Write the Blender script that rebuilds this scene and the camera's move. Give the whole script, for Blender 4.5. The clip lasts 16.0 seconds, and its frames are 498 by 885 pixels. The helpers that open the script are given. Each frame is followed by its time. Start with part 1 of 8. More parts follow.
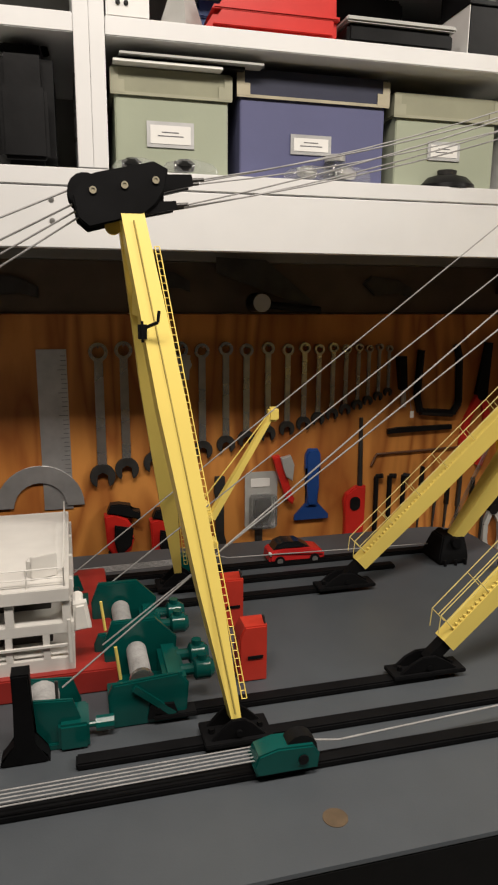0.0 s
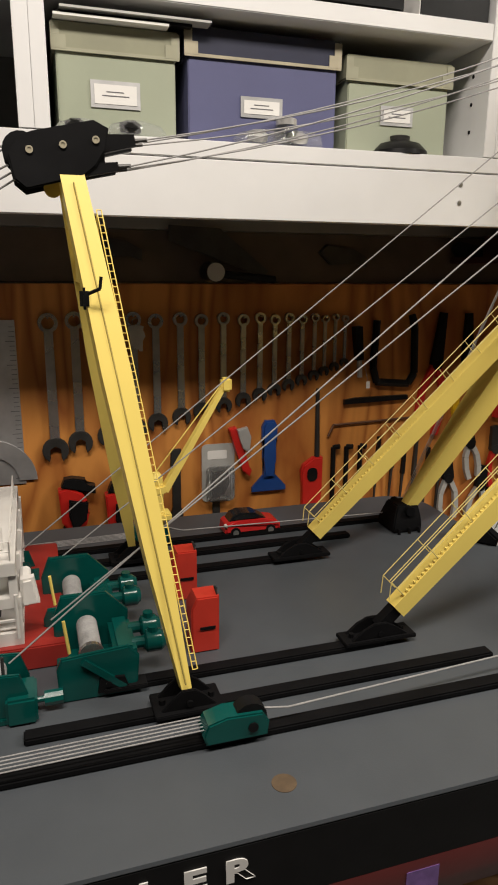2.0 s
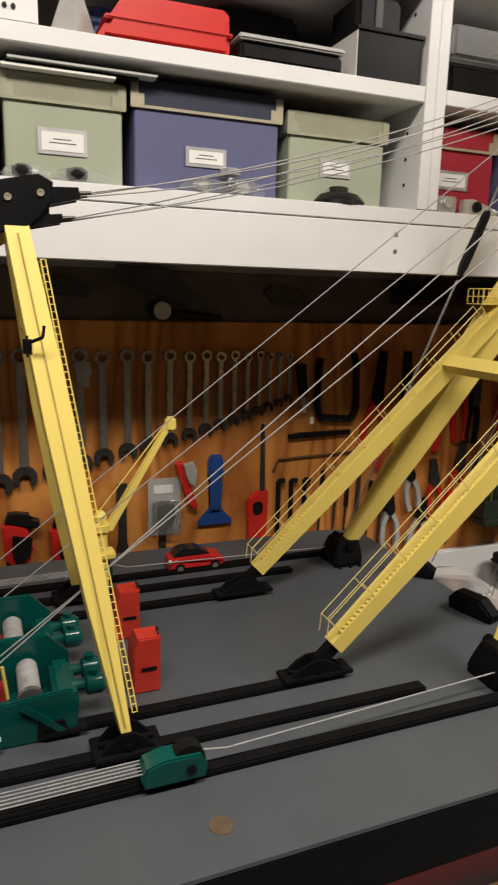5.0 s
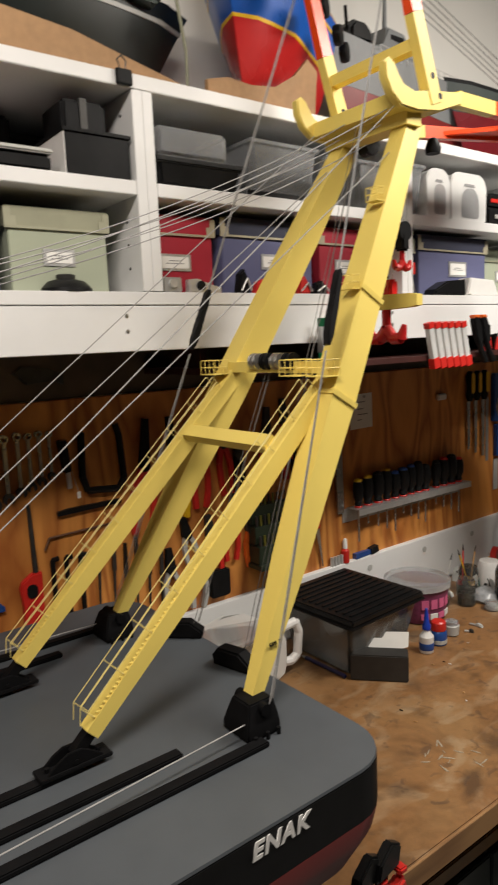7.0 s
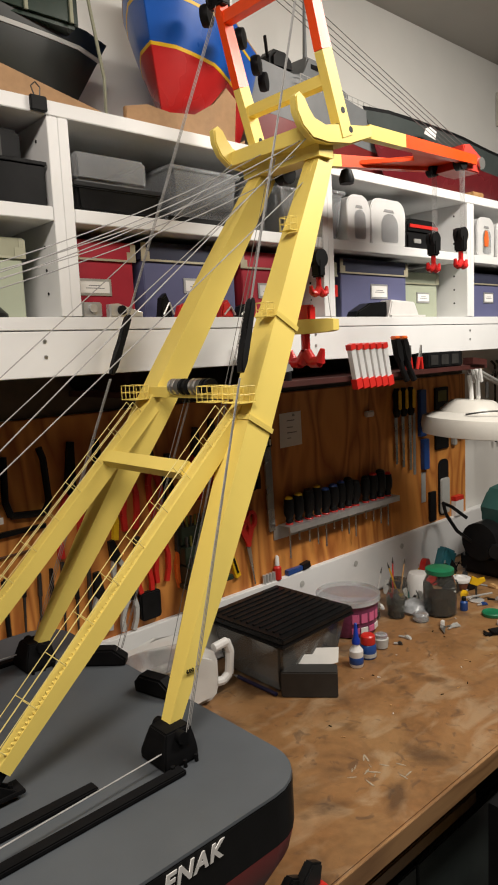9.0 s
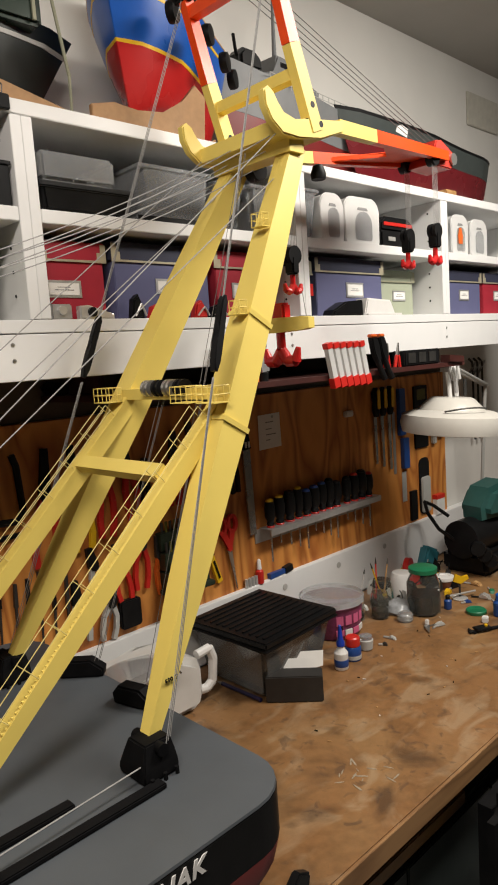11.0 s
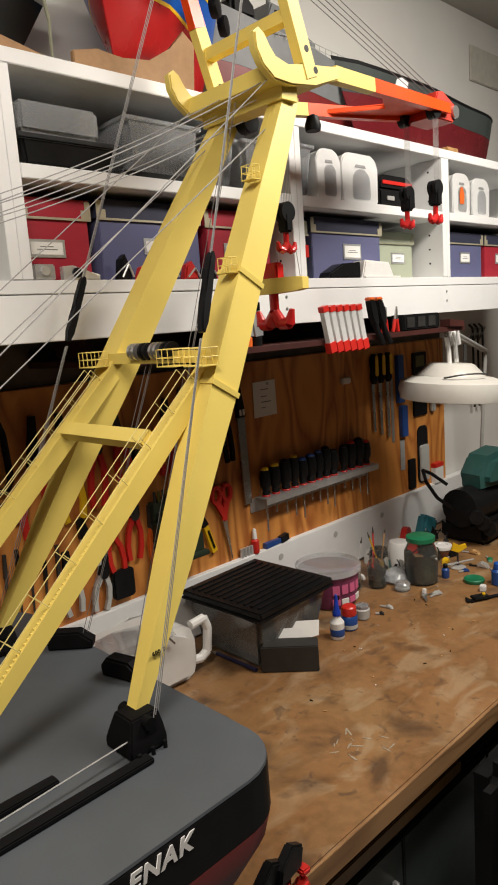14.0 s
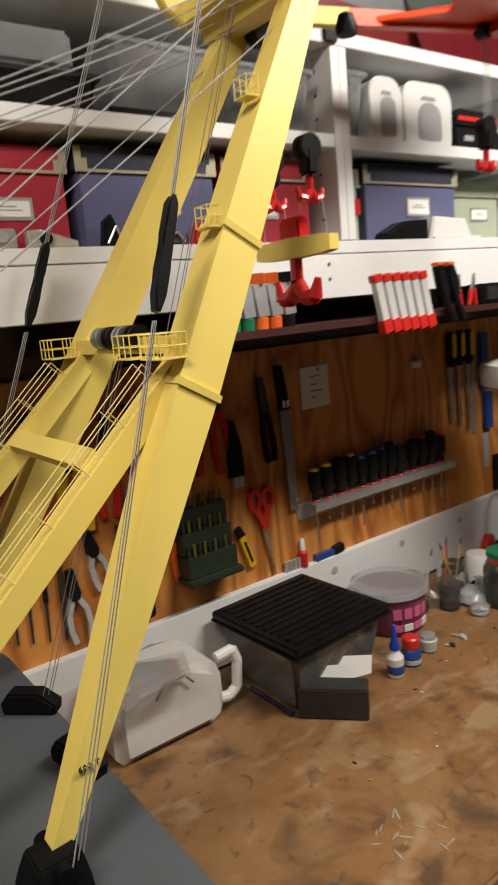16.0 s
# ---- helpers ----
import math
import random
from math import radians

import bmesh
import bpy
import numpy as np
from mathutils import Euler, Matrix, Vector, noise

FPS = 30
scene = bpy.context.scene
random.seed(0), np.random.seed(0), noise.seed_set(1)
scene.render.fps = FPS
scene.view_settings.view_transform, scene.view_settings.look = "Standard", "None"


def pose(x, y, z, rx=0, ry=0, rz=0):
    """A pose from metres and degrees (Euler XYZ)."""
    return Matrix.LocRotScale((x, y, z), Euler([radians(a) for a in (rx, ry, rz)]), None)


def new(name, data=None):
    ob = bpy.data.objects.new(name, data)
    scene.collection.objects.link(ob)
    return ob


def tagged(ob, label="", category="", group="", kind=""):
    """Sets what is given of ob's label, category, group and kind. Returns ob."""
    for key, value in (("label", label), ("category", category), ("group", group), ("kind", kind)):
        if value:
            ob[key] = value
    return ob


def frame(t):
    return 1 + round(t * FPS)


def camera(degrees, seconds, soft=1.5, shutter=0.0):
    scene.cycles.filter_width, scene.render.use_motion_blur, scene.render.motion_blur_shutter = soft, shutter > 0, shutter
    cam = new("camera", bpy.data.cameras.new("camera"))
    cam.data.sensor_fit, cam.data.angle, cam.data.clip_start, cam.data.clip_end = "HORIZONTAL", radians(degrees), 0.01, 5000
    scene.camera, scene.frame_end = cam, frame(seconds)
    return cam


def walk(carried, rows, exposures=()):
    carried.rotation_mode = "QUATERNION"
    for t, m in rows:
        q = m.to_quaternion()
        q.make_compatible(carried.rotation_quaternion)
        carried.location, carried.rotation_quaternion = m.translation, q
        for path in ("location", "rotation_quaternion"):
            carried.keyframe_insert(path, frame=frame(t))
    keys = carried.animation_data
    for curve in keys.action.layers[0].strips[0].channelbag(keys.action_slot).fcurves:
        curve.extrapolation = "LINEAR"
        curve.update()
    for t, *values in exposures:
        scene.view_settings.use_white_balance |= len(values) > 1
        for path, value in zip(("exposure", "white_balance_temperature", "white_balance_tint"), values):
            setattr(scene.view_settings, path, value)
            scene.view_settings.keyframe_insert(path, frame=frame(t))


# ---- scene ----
# camera: seconds, eye, yaw, pitch, roll
cam = camera(40.25, 16.0, soft=1.9, shutter=0.5)
PATH = [
    (0, 0.0266, 0.0032, 1.7363, -14.241, -12.303, 0.449),
    (0.5, 0.0308, 0.0059, 1.7307, -15.458, -13.216, 0.752),
    (1, 0.0398, 0.0096, 1.7287, -16.614, -13.855, 0.928),
    (1.5, 0.0485, 0.0056, 1.7285, -17.120, -13.929, 0.413),
    (2, 0.0496, 0.0078, 1.7279, -17.296, -14.448, 0.510),
    (2.5, 0.0520, 0.0075, 1.7278, -17.577, -14.291, 0.363),
    (3, 0.0433, 0.0048, 1.7303, -16.699, -14.397, 0.023),
    (5.5, 0.0706, -0.0344, 1.7689, -24.454, -11.526, 1.586),
    (6, 0.1068, -0.0621, 1.7886, -28.874, -10.881, 0.954),
    (6.5, 0.1219, -0.0832, 1.8243, -34.070, -10.304, 0.009),
    (7, 0.1562, -0.1121, 1.8174, -37.070, -8.357, -2.521),
    (7.5, 0.1777, -0.1347, 1.8180, -39.661, -7.696, -3.734),
    (8, 0.1857, -0.1423, 1.8299, -40.872, -7.972, -3.143),
    (8.5, 0.1966, -0.1469, 1.8354, -41.976, -8.173, -2.904),
    (9, 0.1899, -0.1521, 1.8415, -41.822, -7.535, -2.740),
    (9.5, 0.1979, -0.1431, 1.8271, -42.697, -8.325, -2.613),
    (12, 0.2300, -0.1359, 1.8306, -43.344, -6.573, -4.552),
    (12.5, 0.2407, -0.1293, 1.8199, -42.892, -8.757, -4.367),
    (13, 0.2453, -0.1170, 1.8172, -43.329, -9.179, -3.896),
    (13.5, 0.2493, -0.1200, 1.8131, -43.727, -8.828, -3.837),
    (14, 0.2602, -0.1130, 1.8126, -43.289, -9.718, -4.174),
    (14.5, 0.2704, -0.1264, 1.8139, -41.896, -8.323, -4.281),
    (15, 0.3672, -0.1183, 1.7952, -40.899, -11.668, -4.560),
    (15.5, 0.4699, -0.0367, 1.7884, -40.318, -8.733, -5.764),
    (16, 0.5970, 0.0501, 1.7999, -35.501, -10.980, -5.370),
]


def held(x, y, z, yaw, pitch, roll):
    return pose(x, y, z, 0, 0, yaw) @ pose(0, 0, 0, 90 + pitch, 0, 0) @ pose(0, 0, 0, 0, 0, roll)


EXPOSURES = [(0.0, 0.0), (16.0, 0.0)]
walk(cam, [(t, held(x, y, z, yaw, pitch, roll)) for t, x, y, z, yaw, pitch, roll in PATH], EXPOSURES)

# ---- light: a closed workshop under a ceiling lamp and an added one ----
world = bpy.data.worlds.new("world")
scene.world = world
world.use_nodes = True
world.node_tree.nodes["Background"].inputs[0].default_value = (0.9, 0.95, 1.0, 1)
world.node_tree.nodes["Background"].inputs[1].default_value = 0.01


def lamp(name, x, y, z, sx, sy, watts, color, tilt):
    d = bpy.data.lights.new(name, "AREA")
    d.shape, d.size, d.size_y, d.energy, d.color = "RECTANGLE", sx, sy, watts, color
    ob = new(name, d)
    ob.matrix_world = pose(x, y, z, tilt)
    return ob


WARM = (1.0, 0.905, 0.81)
lamp("ceiling_light_a", 0.05, 0.06, 3.0, 1.2, 0.3, 38, WARM, 12)
# unseen second lamp, added to brighten the right wall and bench
lamp("added_light_right", 2.3, 0.08, 3.0, 1.2, 0.3, 54, (1.0, 0.935, 0.84), 18)

# ---- materials ----


def mat(name, color, rough=0.5, metal=0.0, var=0.12, scale=30.0, bump=0.05, bscale=150.0, color2=None, spec=0.5, stain=0.0):
    m = bpy.data.materials.new(name)
    m.use_nodes = True
    nt = m.node_tree
    b = nt.nodes["Principled BSDF"]
    b.inputs["Metallic"].default_value = metal
    b.inputs["Specular IOR Level"].default_value = spec
    tc = nt.nodes.new("ShaderNodeTexCoord")
    n1 = nt.nodes.new("ShaderNodeTexNoise")
    n1.inputs["Scale"].default_value, n1.inputs["Detail"].default_value = scale, 5
    nt.links.new(tc.outputs["Object"], n1.inputs["Vector"])
    n3 = nt.nodes.new("ShaderNodeTexNoise")
    n3.inputs["Scale"].default_value, n3.inputs["Detail"].default_value = scale * 0.15, 3
    nt.links.new(tc.outputs["Object"], n3.inputs["Vector"])
    mixf = nt.nodes.new("ShaderNodeMix")
    mixf.inputs["Factor"].default_value = 0.5
    nt.links.new(n1.outputs["Fac"], mixf.inputs["A"])
    nt.links.new(n3.outputs["Fac"], mixf.inputs["B"])
    ramp = nt.nodes.new("ShaderNodeValToRGB")
    c = color
    d = color2 or tuple(v * (1 - var) for v in c)
    e = color if color2 else tuple(min(1, v * (1 + var)) for v in c)
    ramp.color_ramp.elements[0].position, ramp.color_ramp.elements[1].position = 0.35, 0.65
    ramp.color_ramp.elements[0].color, ramp.color_ramp.elements[1].color = (*d, 1), (*e, 1)
    nt.links.new(mixf.outputs["Result"], ramp.inputs["Fac"])
    nt.links.new(ramp.outputs["Color"], b.inputs["Base Color"])
    mr = nt.nodes.new("ShaderNodeMapRange")
    mr.inputs["To Min"].default_value, mr.inputs["To Max"].default_value = max(0.03, rough - 0.1), min(1, rough + 0.12)
    nt.links.new(n3.outputs["Fac"], mr.inputs["Value"])
    nt.links.new(mr.outputs["Result"], b.inputs["Roughness"])
    if bump:
        n2 = nt.nodes.new("ShaderNodeTexNoise")
        n2.inputs["Scale"].default_value, n2.inputs["Detail"].default_value = bscale, 4
        nt.links.new(tc.outputs["Object"], n2.inputs["Vector"])
        bp = nt.nodes.new("ShaderNodeBump")
        bp.inputs["Strength"].default_value, bp.inputs["Distance"].default_value = bump, 0.002
        nt.links.new(n2.outputs["Fac"], bp.inputs["Height"])
        nt.links.new(bp.outputs["Normal"], b.inputs["Normal"])
    return m


def wood(name, light, dark, scale=7.0, stretch=(1, 1, 0.09), rough=0.55, distort=7.0, bands=True):
    """Sawn or peeled wood: wandering bands along one axis, with fine fibres."""
    m = bpy.data.materials.new(name)
    m.use_nodes = True
    nt = m.node_tree
    b = nt.nodes["Principled BSDF"]
    b.inputs["Roughness"].default_value = rough
    tc = nt.nodes.new("ShaderNodeTexCoord")
    mp = nt.nodes.new("ShaderNodeMapping")
    mp.inputs["Scale"].default_value = stretch
    nt.links.new(tc.outputs["Object"], mp.inputs["Vector"])
    n = nt.nodes.new("ShaderNodeTexNoise")
    n.inputs["Scale"].default_value, n.inputs["Detail"].default_value, n.inputs["Distortion"].default_value = scale, 2.5, 0.6
    nt.links.new(mp.outputs["Vector"], n.inputs["Vector"])
    mul = nt.nodes.new("ShaderNodeMath")
    mul.operation = "MULTIPLY"
    mul.inputs[1].default_value = distort
    nt.links.new(n.outputs["Fac"], mul.inputs[0])
    fr = nt.nodes.new("ShaderNodeMath")
    fr.operation = "PINGPONG"
    fr.inputs[1].default_value = 0.5
    nt.links.new(mul.outputs[0], fr.inputs[0])
    f = nt.nodes.new("ShaderNodeTexNoise")
    f.inputs["Scale"].default_value, f.inputs["Detail"].default_value = scale * 14, 4
    nt.links.new(mp.outputs["Vector"], f.inputs["Vector"])
    mx = nt.nodes.new("ShaderNodeMix")
    mx.inputs["Factor"].default_value = 0.3
    d2 = nt.nodes.new("ShaderNodeMath")
    d2.operation = "MULTIPLY"
    d2.inputs[1].default_value = 2.0
    nt.links.new(fr.outputs[0], d2.inputs[0])
    nt.links.new(d2.outputs[0], mx.inputs["A"])
    nt.links.new(f.outputs["Fac"], mx.inputs["B"])
    r = nt.nodes.new("ShaderNodeValToRGB")
    r.color_ramp.elements[0].position, r.color_ramp.elements[1].position = 0.12, 0.75
    r.color_ramp.elements[0].color, r.color_ramp.elements[1].color = (*dark, 1), (*light, 1)
    nt.links.new(mx.outputs["Result"], r.inputs["Fac"])
    nt.links.new(r.outputs["Color"], b.inputs["Base Color"])
    bp = nt.nodes.new("ShaderNodeBump")
    bp.inputs["Strength"].default_value, bp.inputs["Distance"].default_value = 0.15, 0.001
    nt.links.new(f.outputs["Fac"], bp.inputs["Height"])
    nt.links.new(bp.outputs["Normal"], b.inputs["Normal"])
    return m


def clear(name, color, rough=0.1, trans=0.85, ior=1.3):
    m = mat(name, color, rough, var=0.04, bump=0.03, bscale=40)
    b = m.node_tree.nodes["Principled BSDF"]
    b.inputs["Transmission Weight"].default_value, b.inputs["IOR"].default_value = trans, ior
    b.inputs["Coat Weight"].default_value, b.inputs["Coat Roughness"].default_value = 0.6, 0.06
    return m


def worn_top(name):
    """Pressed-board bench top: warm brown chips, pale scuffs, glue drips and grey stains."""
    m = mat(name, (0.215, 0.108, 0.042), 0.40, var=0.25, scale=45, bump=0.12, bscale=220)
    nt = m.node_tree
    b = nt.nodes["Principled BSDF"]
    base = b.inputs["Base Color"].links[0].from_socket
    tc = nt.nodes.new("ShaderNodeTexCoord")

    def layer(under, scale, lo, hi, color, stretch, detail=6.0, weight=0.8, off=0.0):
        mp = nt.nodes.new("ShaderNodeMapping")
        mp.inputs["Scale"].default_value = stretch
        mp.inputs["Location"].default_value = (off, off * 0.7, 0)
        n = nt.nodes.new("ShaderNodeTexNoise")
        n.inputs["Scale"].default_value, n.inputs["Detail"].default_value, n.inputs["Distortion"].default_value = scale, detail, 0.8
        nt.links.new(tc.outputs["Object"], mp.inputs["Vector"])
        nt.links.new(mp.outputs["Vector"], n.inputs["Vector"])
        r = nt.nodes.new("ShaderNodeMapRange")
        r.inputs["From Min"].default_value, r.inputs["From Max"].default_value, r.inputs["To Max"].default_value = lo, hi, weight
        nt.links.new(n.outputs["Fac"], r.inputs["Value"])
        mx = nt.nodes.new("ShaderNodeMix")
        mx.data_type = "RGBA"
        nt.links.new(r.outputs["Result"], mx.inputs["Factor"])
        nt.links.new(under, mx.inputs[6])
        mx.inputs[7].default_value = (*color, 1)
        return mx.outputs[2]

    s = layer(base, 4.0, 0.46, 0.60, (0.27, 0.135, 0.052), (1, 1, 1), weight=0.6)
    s = layer(s, 3.2, 0.47, 0.64, (0.36, 0.215, 0.095), (1, 1.1, 1), weight=0.42, off=3.0)
    s = layer(s, 8.0, 0.54, 0.68, (0.46, 0.36, 0.23), (0.8, 1.5, 1), weight=0.34, off=9.0)
    s = layer(s, 5.0, 0.55, 0.68, (0.075, 0.042, 0.022), (1, 1, 1), weight=0.75, off=17.0)
    s = layer(s, 24.0, 0.60, 0.68, (0.07, 0.045, 0.032), (1, 1, 1), weight=0.5, off=23.0)
    nt.links.new(s, b.inputs["Base Color"])
    return m


YELLOW = mat("yellow_paint", (0.80, 0.625, 0.15), 0.46, var=0.05, scale=9, bump=0.015, bscale=60, spec=0.35)
ORANGE = mat("signal_orange_paint", (0.82, 0.07, 0.008), 0.32, spec=0.4, var=0.07, bump=0.02)
DECK = mat("grey_deck_paint", (0.064, 0.072, 0.081), 0.44, var=0.08, scale=18, bump=0.05, bscale=400)
BLACK = mat("black_paint", (0.007, 0.007, 0.0075), 0.45, var=0.25, bump=0.05, spec=0.14)
RAILBLACK = mat("black_rail_paint", (0.005, 0.005, 0.0055), 0.6, var=0.3, bump=0.06, spec=0.08)
HULLRED = mat("dark_red_paint", (0.16, 0.016, 0.016), 0.38, var=0.12, scale=12, bump=0.04)
WHITEP = mat("white_model_paint", (0.74, 0.72, 0.68), 0.5, var=0.05, bump=0.04)
GREEN = mat("green_enamel", (0.002, 0.066, 0.057), 0.18, var=0.12, bump=0.05)
REDP = mat("red_paint", (0.5, 0.035, 0.02), 0.42, var=0.12, bump=0.03)
REDGLOSS = mat("red_gloss", (0.52, 0.02, 0.02), 0.2, var=0.08, bump=0.01)
CORD = mat("grey_cord", (0.33, 0.325, 0.32), 0.8, var=0.2, scale=400, bump=0.4, bscale=900)
STEEL = mat("steel", (0.46, 0.45, 0.43), 0.27, metal=0.85, var=0.2, scale=30, bump=0.05)
CHROME = mat("brushed_steel", (0.60, 0.59, 0.57), 0.28, metal=0.5, var=0.15, bump=0.03)
ALU = mat("aluminium", (0.5, 0.5, 0.5), 0.42, metal=0.7, var=0.15, bump=0.05)
IRON = mat("dark_iron", (0.06, 0.058, 0.055), 0.45, metal=0.6, var=0.3, bump=0.08)
LAMINATE = mat("white_laminate", (0.74, 0.74, 0.735), 0.5, var=0.05, scale=8, bump=0.04, bscale=80)
PLASTER = mat("painted_wall", (0.68, 0.665, 0.63), 0.8, var=0.04, scale=5, bump=0.12, bscale=120)
CEIL = mat("ceiling_paint", (0.44, 0.42, 0.385), 0.85, var=0.05, scale=5, bump=0.1, bscale=100)
# dark on purpose: keeps bounce light from the unseen walls low
UNSEENWALL = mat("unseen_dark_wall", (0.12, 0.115, 0.105), 0.8, var=0.1, scale=4, bump=0.1)
CONCRETE = mat("grey_floor", (0.17, 0.165, 0.155), 0.7, var=0.2, scale=6, bump=0.2, bscale=90)
PLY = wood("plywood", (0.62, 0.255, 0.055), (0.33, 0.10, 0.017), scale=4.2, stretch=(1.0, 1.0, 0.22), distort=9.0)
PINE = wood("pale_timber", (0.55, 0.33, 0.14), (0.36, 0.19, 0.07), scale=9, stretch=(0.2, 1, 1))
MDF = mat("brown_fibreboard", (0.36, 0.21, 0.10), 0.7, var=0.12, scale=60, bump=0.1)
BENCH = worn_top("worn_bench_top")
BENCHEDGE = wood("bench_edge_timber", (0.33, 0.18, 0.075), (0.2, 0.1, 0.04), scale=10, stretch=(0.15, 1, 1))
BOXGREEN = mat("sage_green_card", (0.33, 0.36, 0.27), 0.75, var=0.06, scale=10, bump=0.06)
BOXLID = mat("olive_card", (0.27, 0.27, 0.19), 0.75, var=0.08, bump=0.06)
BOXBLUE = mat("dusk_blue_card", (0.095, 0.10, 0.20), 0.7, var=0.07, scale=10, bump=0.06)
BOXBLUELID = mat("navy_card", (0.022, 0.025, 0.05), 0.7, var=0.1, bump=0.06)
BOXRED = mat("crimson_card", (0.33, 0.012, 0.028), 0.7, var=0.08, bump=0.06)
BRASS = mat("dull_brass", (0.40, 0.36, 0.26), 0.45, metal=0.3, var=0.15, bump=0.04)
PAPER = mat("white_paper", (0.78, 0.77, 0.74), 0.85, var=0.03, bump=0.03)
INK = mat("grey_print", (0.13, 0.13, 0.14), 0.8, bump=0)
BLACKPL = mat("black_plastic", (0.009, 0.009, 0.0095), 0.36, var=0.3, bump=0.06, spec=0.16)
REDPL = mat("red_plastic", (0.55, 0.022, 0.016), 0.35, var=0.08, bump=0.02)
BLUEPL = mat("blue_plastic", (0.015, 0.06, 0.24), 0.35, var=0.1, bump=0.02)
BLUEBRIGHT = mat("bright_blue_paint", (0.01, 0.09, 0.42), 0.3, var=0.08, bump=0.02)
YELLOWPL = mat("yellow_plastic", (0.75, 0.45, 0.01), 0.4, var=0.08, bump=0.02)
GREYPL = mat("pale_grey_plastic", (0.42, 0.42, 0.40), 0.4, var=0.08, bump=0.03)
WHITEPL = mat("white_plastic", (0.72, 0.71, 0.69), 0.38, var=0.05, bump=0.03)
GREENPL = mat("green_plastic", (0.01, 0.16, 0.07), 0.4, var=0.12, bump=0.02)
TEALPL = mat("grey_teal_plastic", (0.03, 0.10, 0.09), 0.35, var=0.1, bump=0.03)
DARKGREEN = mat("dark_green_plastic", (0.018, 0.028, 0.016), 0.45, var=0.25, bump=0.05)
SHIPGREY = mat("warship_grey", (0.15, 0.158, 0.162), 0.5, var=0.1, bump=0.05)
PURPLE = mat("maroon_print", (0.17, 0.030, 0.085), 0.45, var=0.35, scale=60, bump=0.02)
PINK = mat("pink_print", (0.60, 0.12, 0.25), 0.5, var=0.1, bump=0)
ORANGEPL = mat("orange_plastic", (0.75, 0.14, 0.02), 0.4, var=0.1, bump=0.02)
OLIVE = mat("olive_handle", (0.12, 0.11, 0.015), 0.45, var=0.2, bump=0.05)
DARKRED = mat("dark_red_strip", (0.055, 0.014, 0.011), 0.5, var=0.2, bump=0.05)
FROST = clear("frosted_plastic", (0.70, 0.72, 0.74), 0.22, 0.78, 1.12)
CLEARPL = clear("clear_plastic", (0.85, 0.86, 0.87), 0.10, 0.9, 1.06)
GLASS = clear("jar_glass", (0.90, 0.93, 0.90), 0.03, 0.97, 1.05)
DARKGLASS = mat("dark_glass", (0.01, 0.011, 0.012), 0.12, bump=0)
MURK = mat("murky_liquid", (0.016, 0.018, 0.012), 0.15, bump=0)
# dark tone that stands for the unlit space inside the deckhouse
CABINSHADE = mat("cabin_shade", (0.05, 0.045, 0.04), 0.6, bump=0)

# ---- mesh helpers ----
ROOTS = {}


def thing(name, loc, label, category, group="", kind=""):
    ob = new(name)
    ob.location = loc
    ob.empty_display_size = 0.02
    ROOTS[ob] = Vector(loc)
    return tagged(ob, label, category, group, kind)


def part(name, bm, material, parent=None, label="", smooth=True):
    """Link a bmesh, written in world metres, as one mesh under a thing or a part."""
    base = ROOTS.get(parent, Vector((0, 0, 0)))
    if parent is not None:
        bmesh.ops.translate(bm, verts=bm.verts, vec=-base)
    bmesh.ops.recalc_face_normals(bm, faces=bm.faces)
    me = bpy.data.meshes.new(name)
    bm.to_mesh(me)
    bm.free()
    me.materials.append(material)
    if smooth:
        for p in me.polygons:
            p.use_smooth = True
        me.set_sharp_from_angle(angle=radians(35))
    ob = new(name, me)
    if parent is not None:
        ob.parent = parent
    ROOTS[ob] = base
    if label:
        ob["label"] = label
    return ob


def solid(name, bm, material, label, category, group="", kind=""):
    """A thing of one mesh, written in world metres, with its origin at its base."""
    vs = [v.co for v in bm.verts]
    c = Vector((sum(v.x for v in vs) / len(vs), sum(v.y for v in vs) / len(vs), min(v.z for v in vs)))
    bmesh.ops.translate(bm, verts=bm.verts, vec=-c)
    ob = part(name, bm, material)
    ob.location = c
    ROOTS[ob] = c
    return tagged(ob, label, category, group, kind)


def box(bm, c, s, bev=0.0, rot=None):
    m = Matrix.Translation(c) @ (rot.to_4x4() if rot is not None else Matrix()) @ Matrix.Diagonal((*s, 1))
    vs = bmesh.ops.create_cube(bm, size=1, matrix=m)["verts"]
    if bev:
        es = list({e for v in vs for e in v.link_edges})
        bmesh.ops.bevel(bm, geom=es, offset=bev, segments=2, affect="EDGES", clamp_overlap=True)
    return bm


def soft_box(bm, lo, hi, r):
    """A box with wide, rounded edges."""
    m = Matrix.Translation([(a + b) / 2 for a, b in zip(lo, hi)]) @ Matrix.Diagonal((*[abs(b - a) for a, b in zip(lo, hi)], 1))
    vs = bmesh.ops.create_cube(bm, size=1, matrix=m)["verts"]
    bmesh.ops.bevel(bm, geom=list({e for v in vs for e in v.link_edges}), offset=r, segments=5, affect="EDGES", clamp_overlap=True)
    return bm


def span(bm, lo, hi, bev=0.0):
    return box(bm, [(a + b) / 2 for a, b in zip(lo, hi)], [abs(b - a) for a, b in zip(lo, hi)], bev)


def axes(a, b, up=(0, 0, 1)):
    d = (Vector(b) - Vector(a)).normalized()
    s = d.cross(Vector(up))
    if s.length < 1e-4:
        s = d.cross(Vector((0, 1, 0)))
    s.normalize()
    return d, s, s.cross(d)


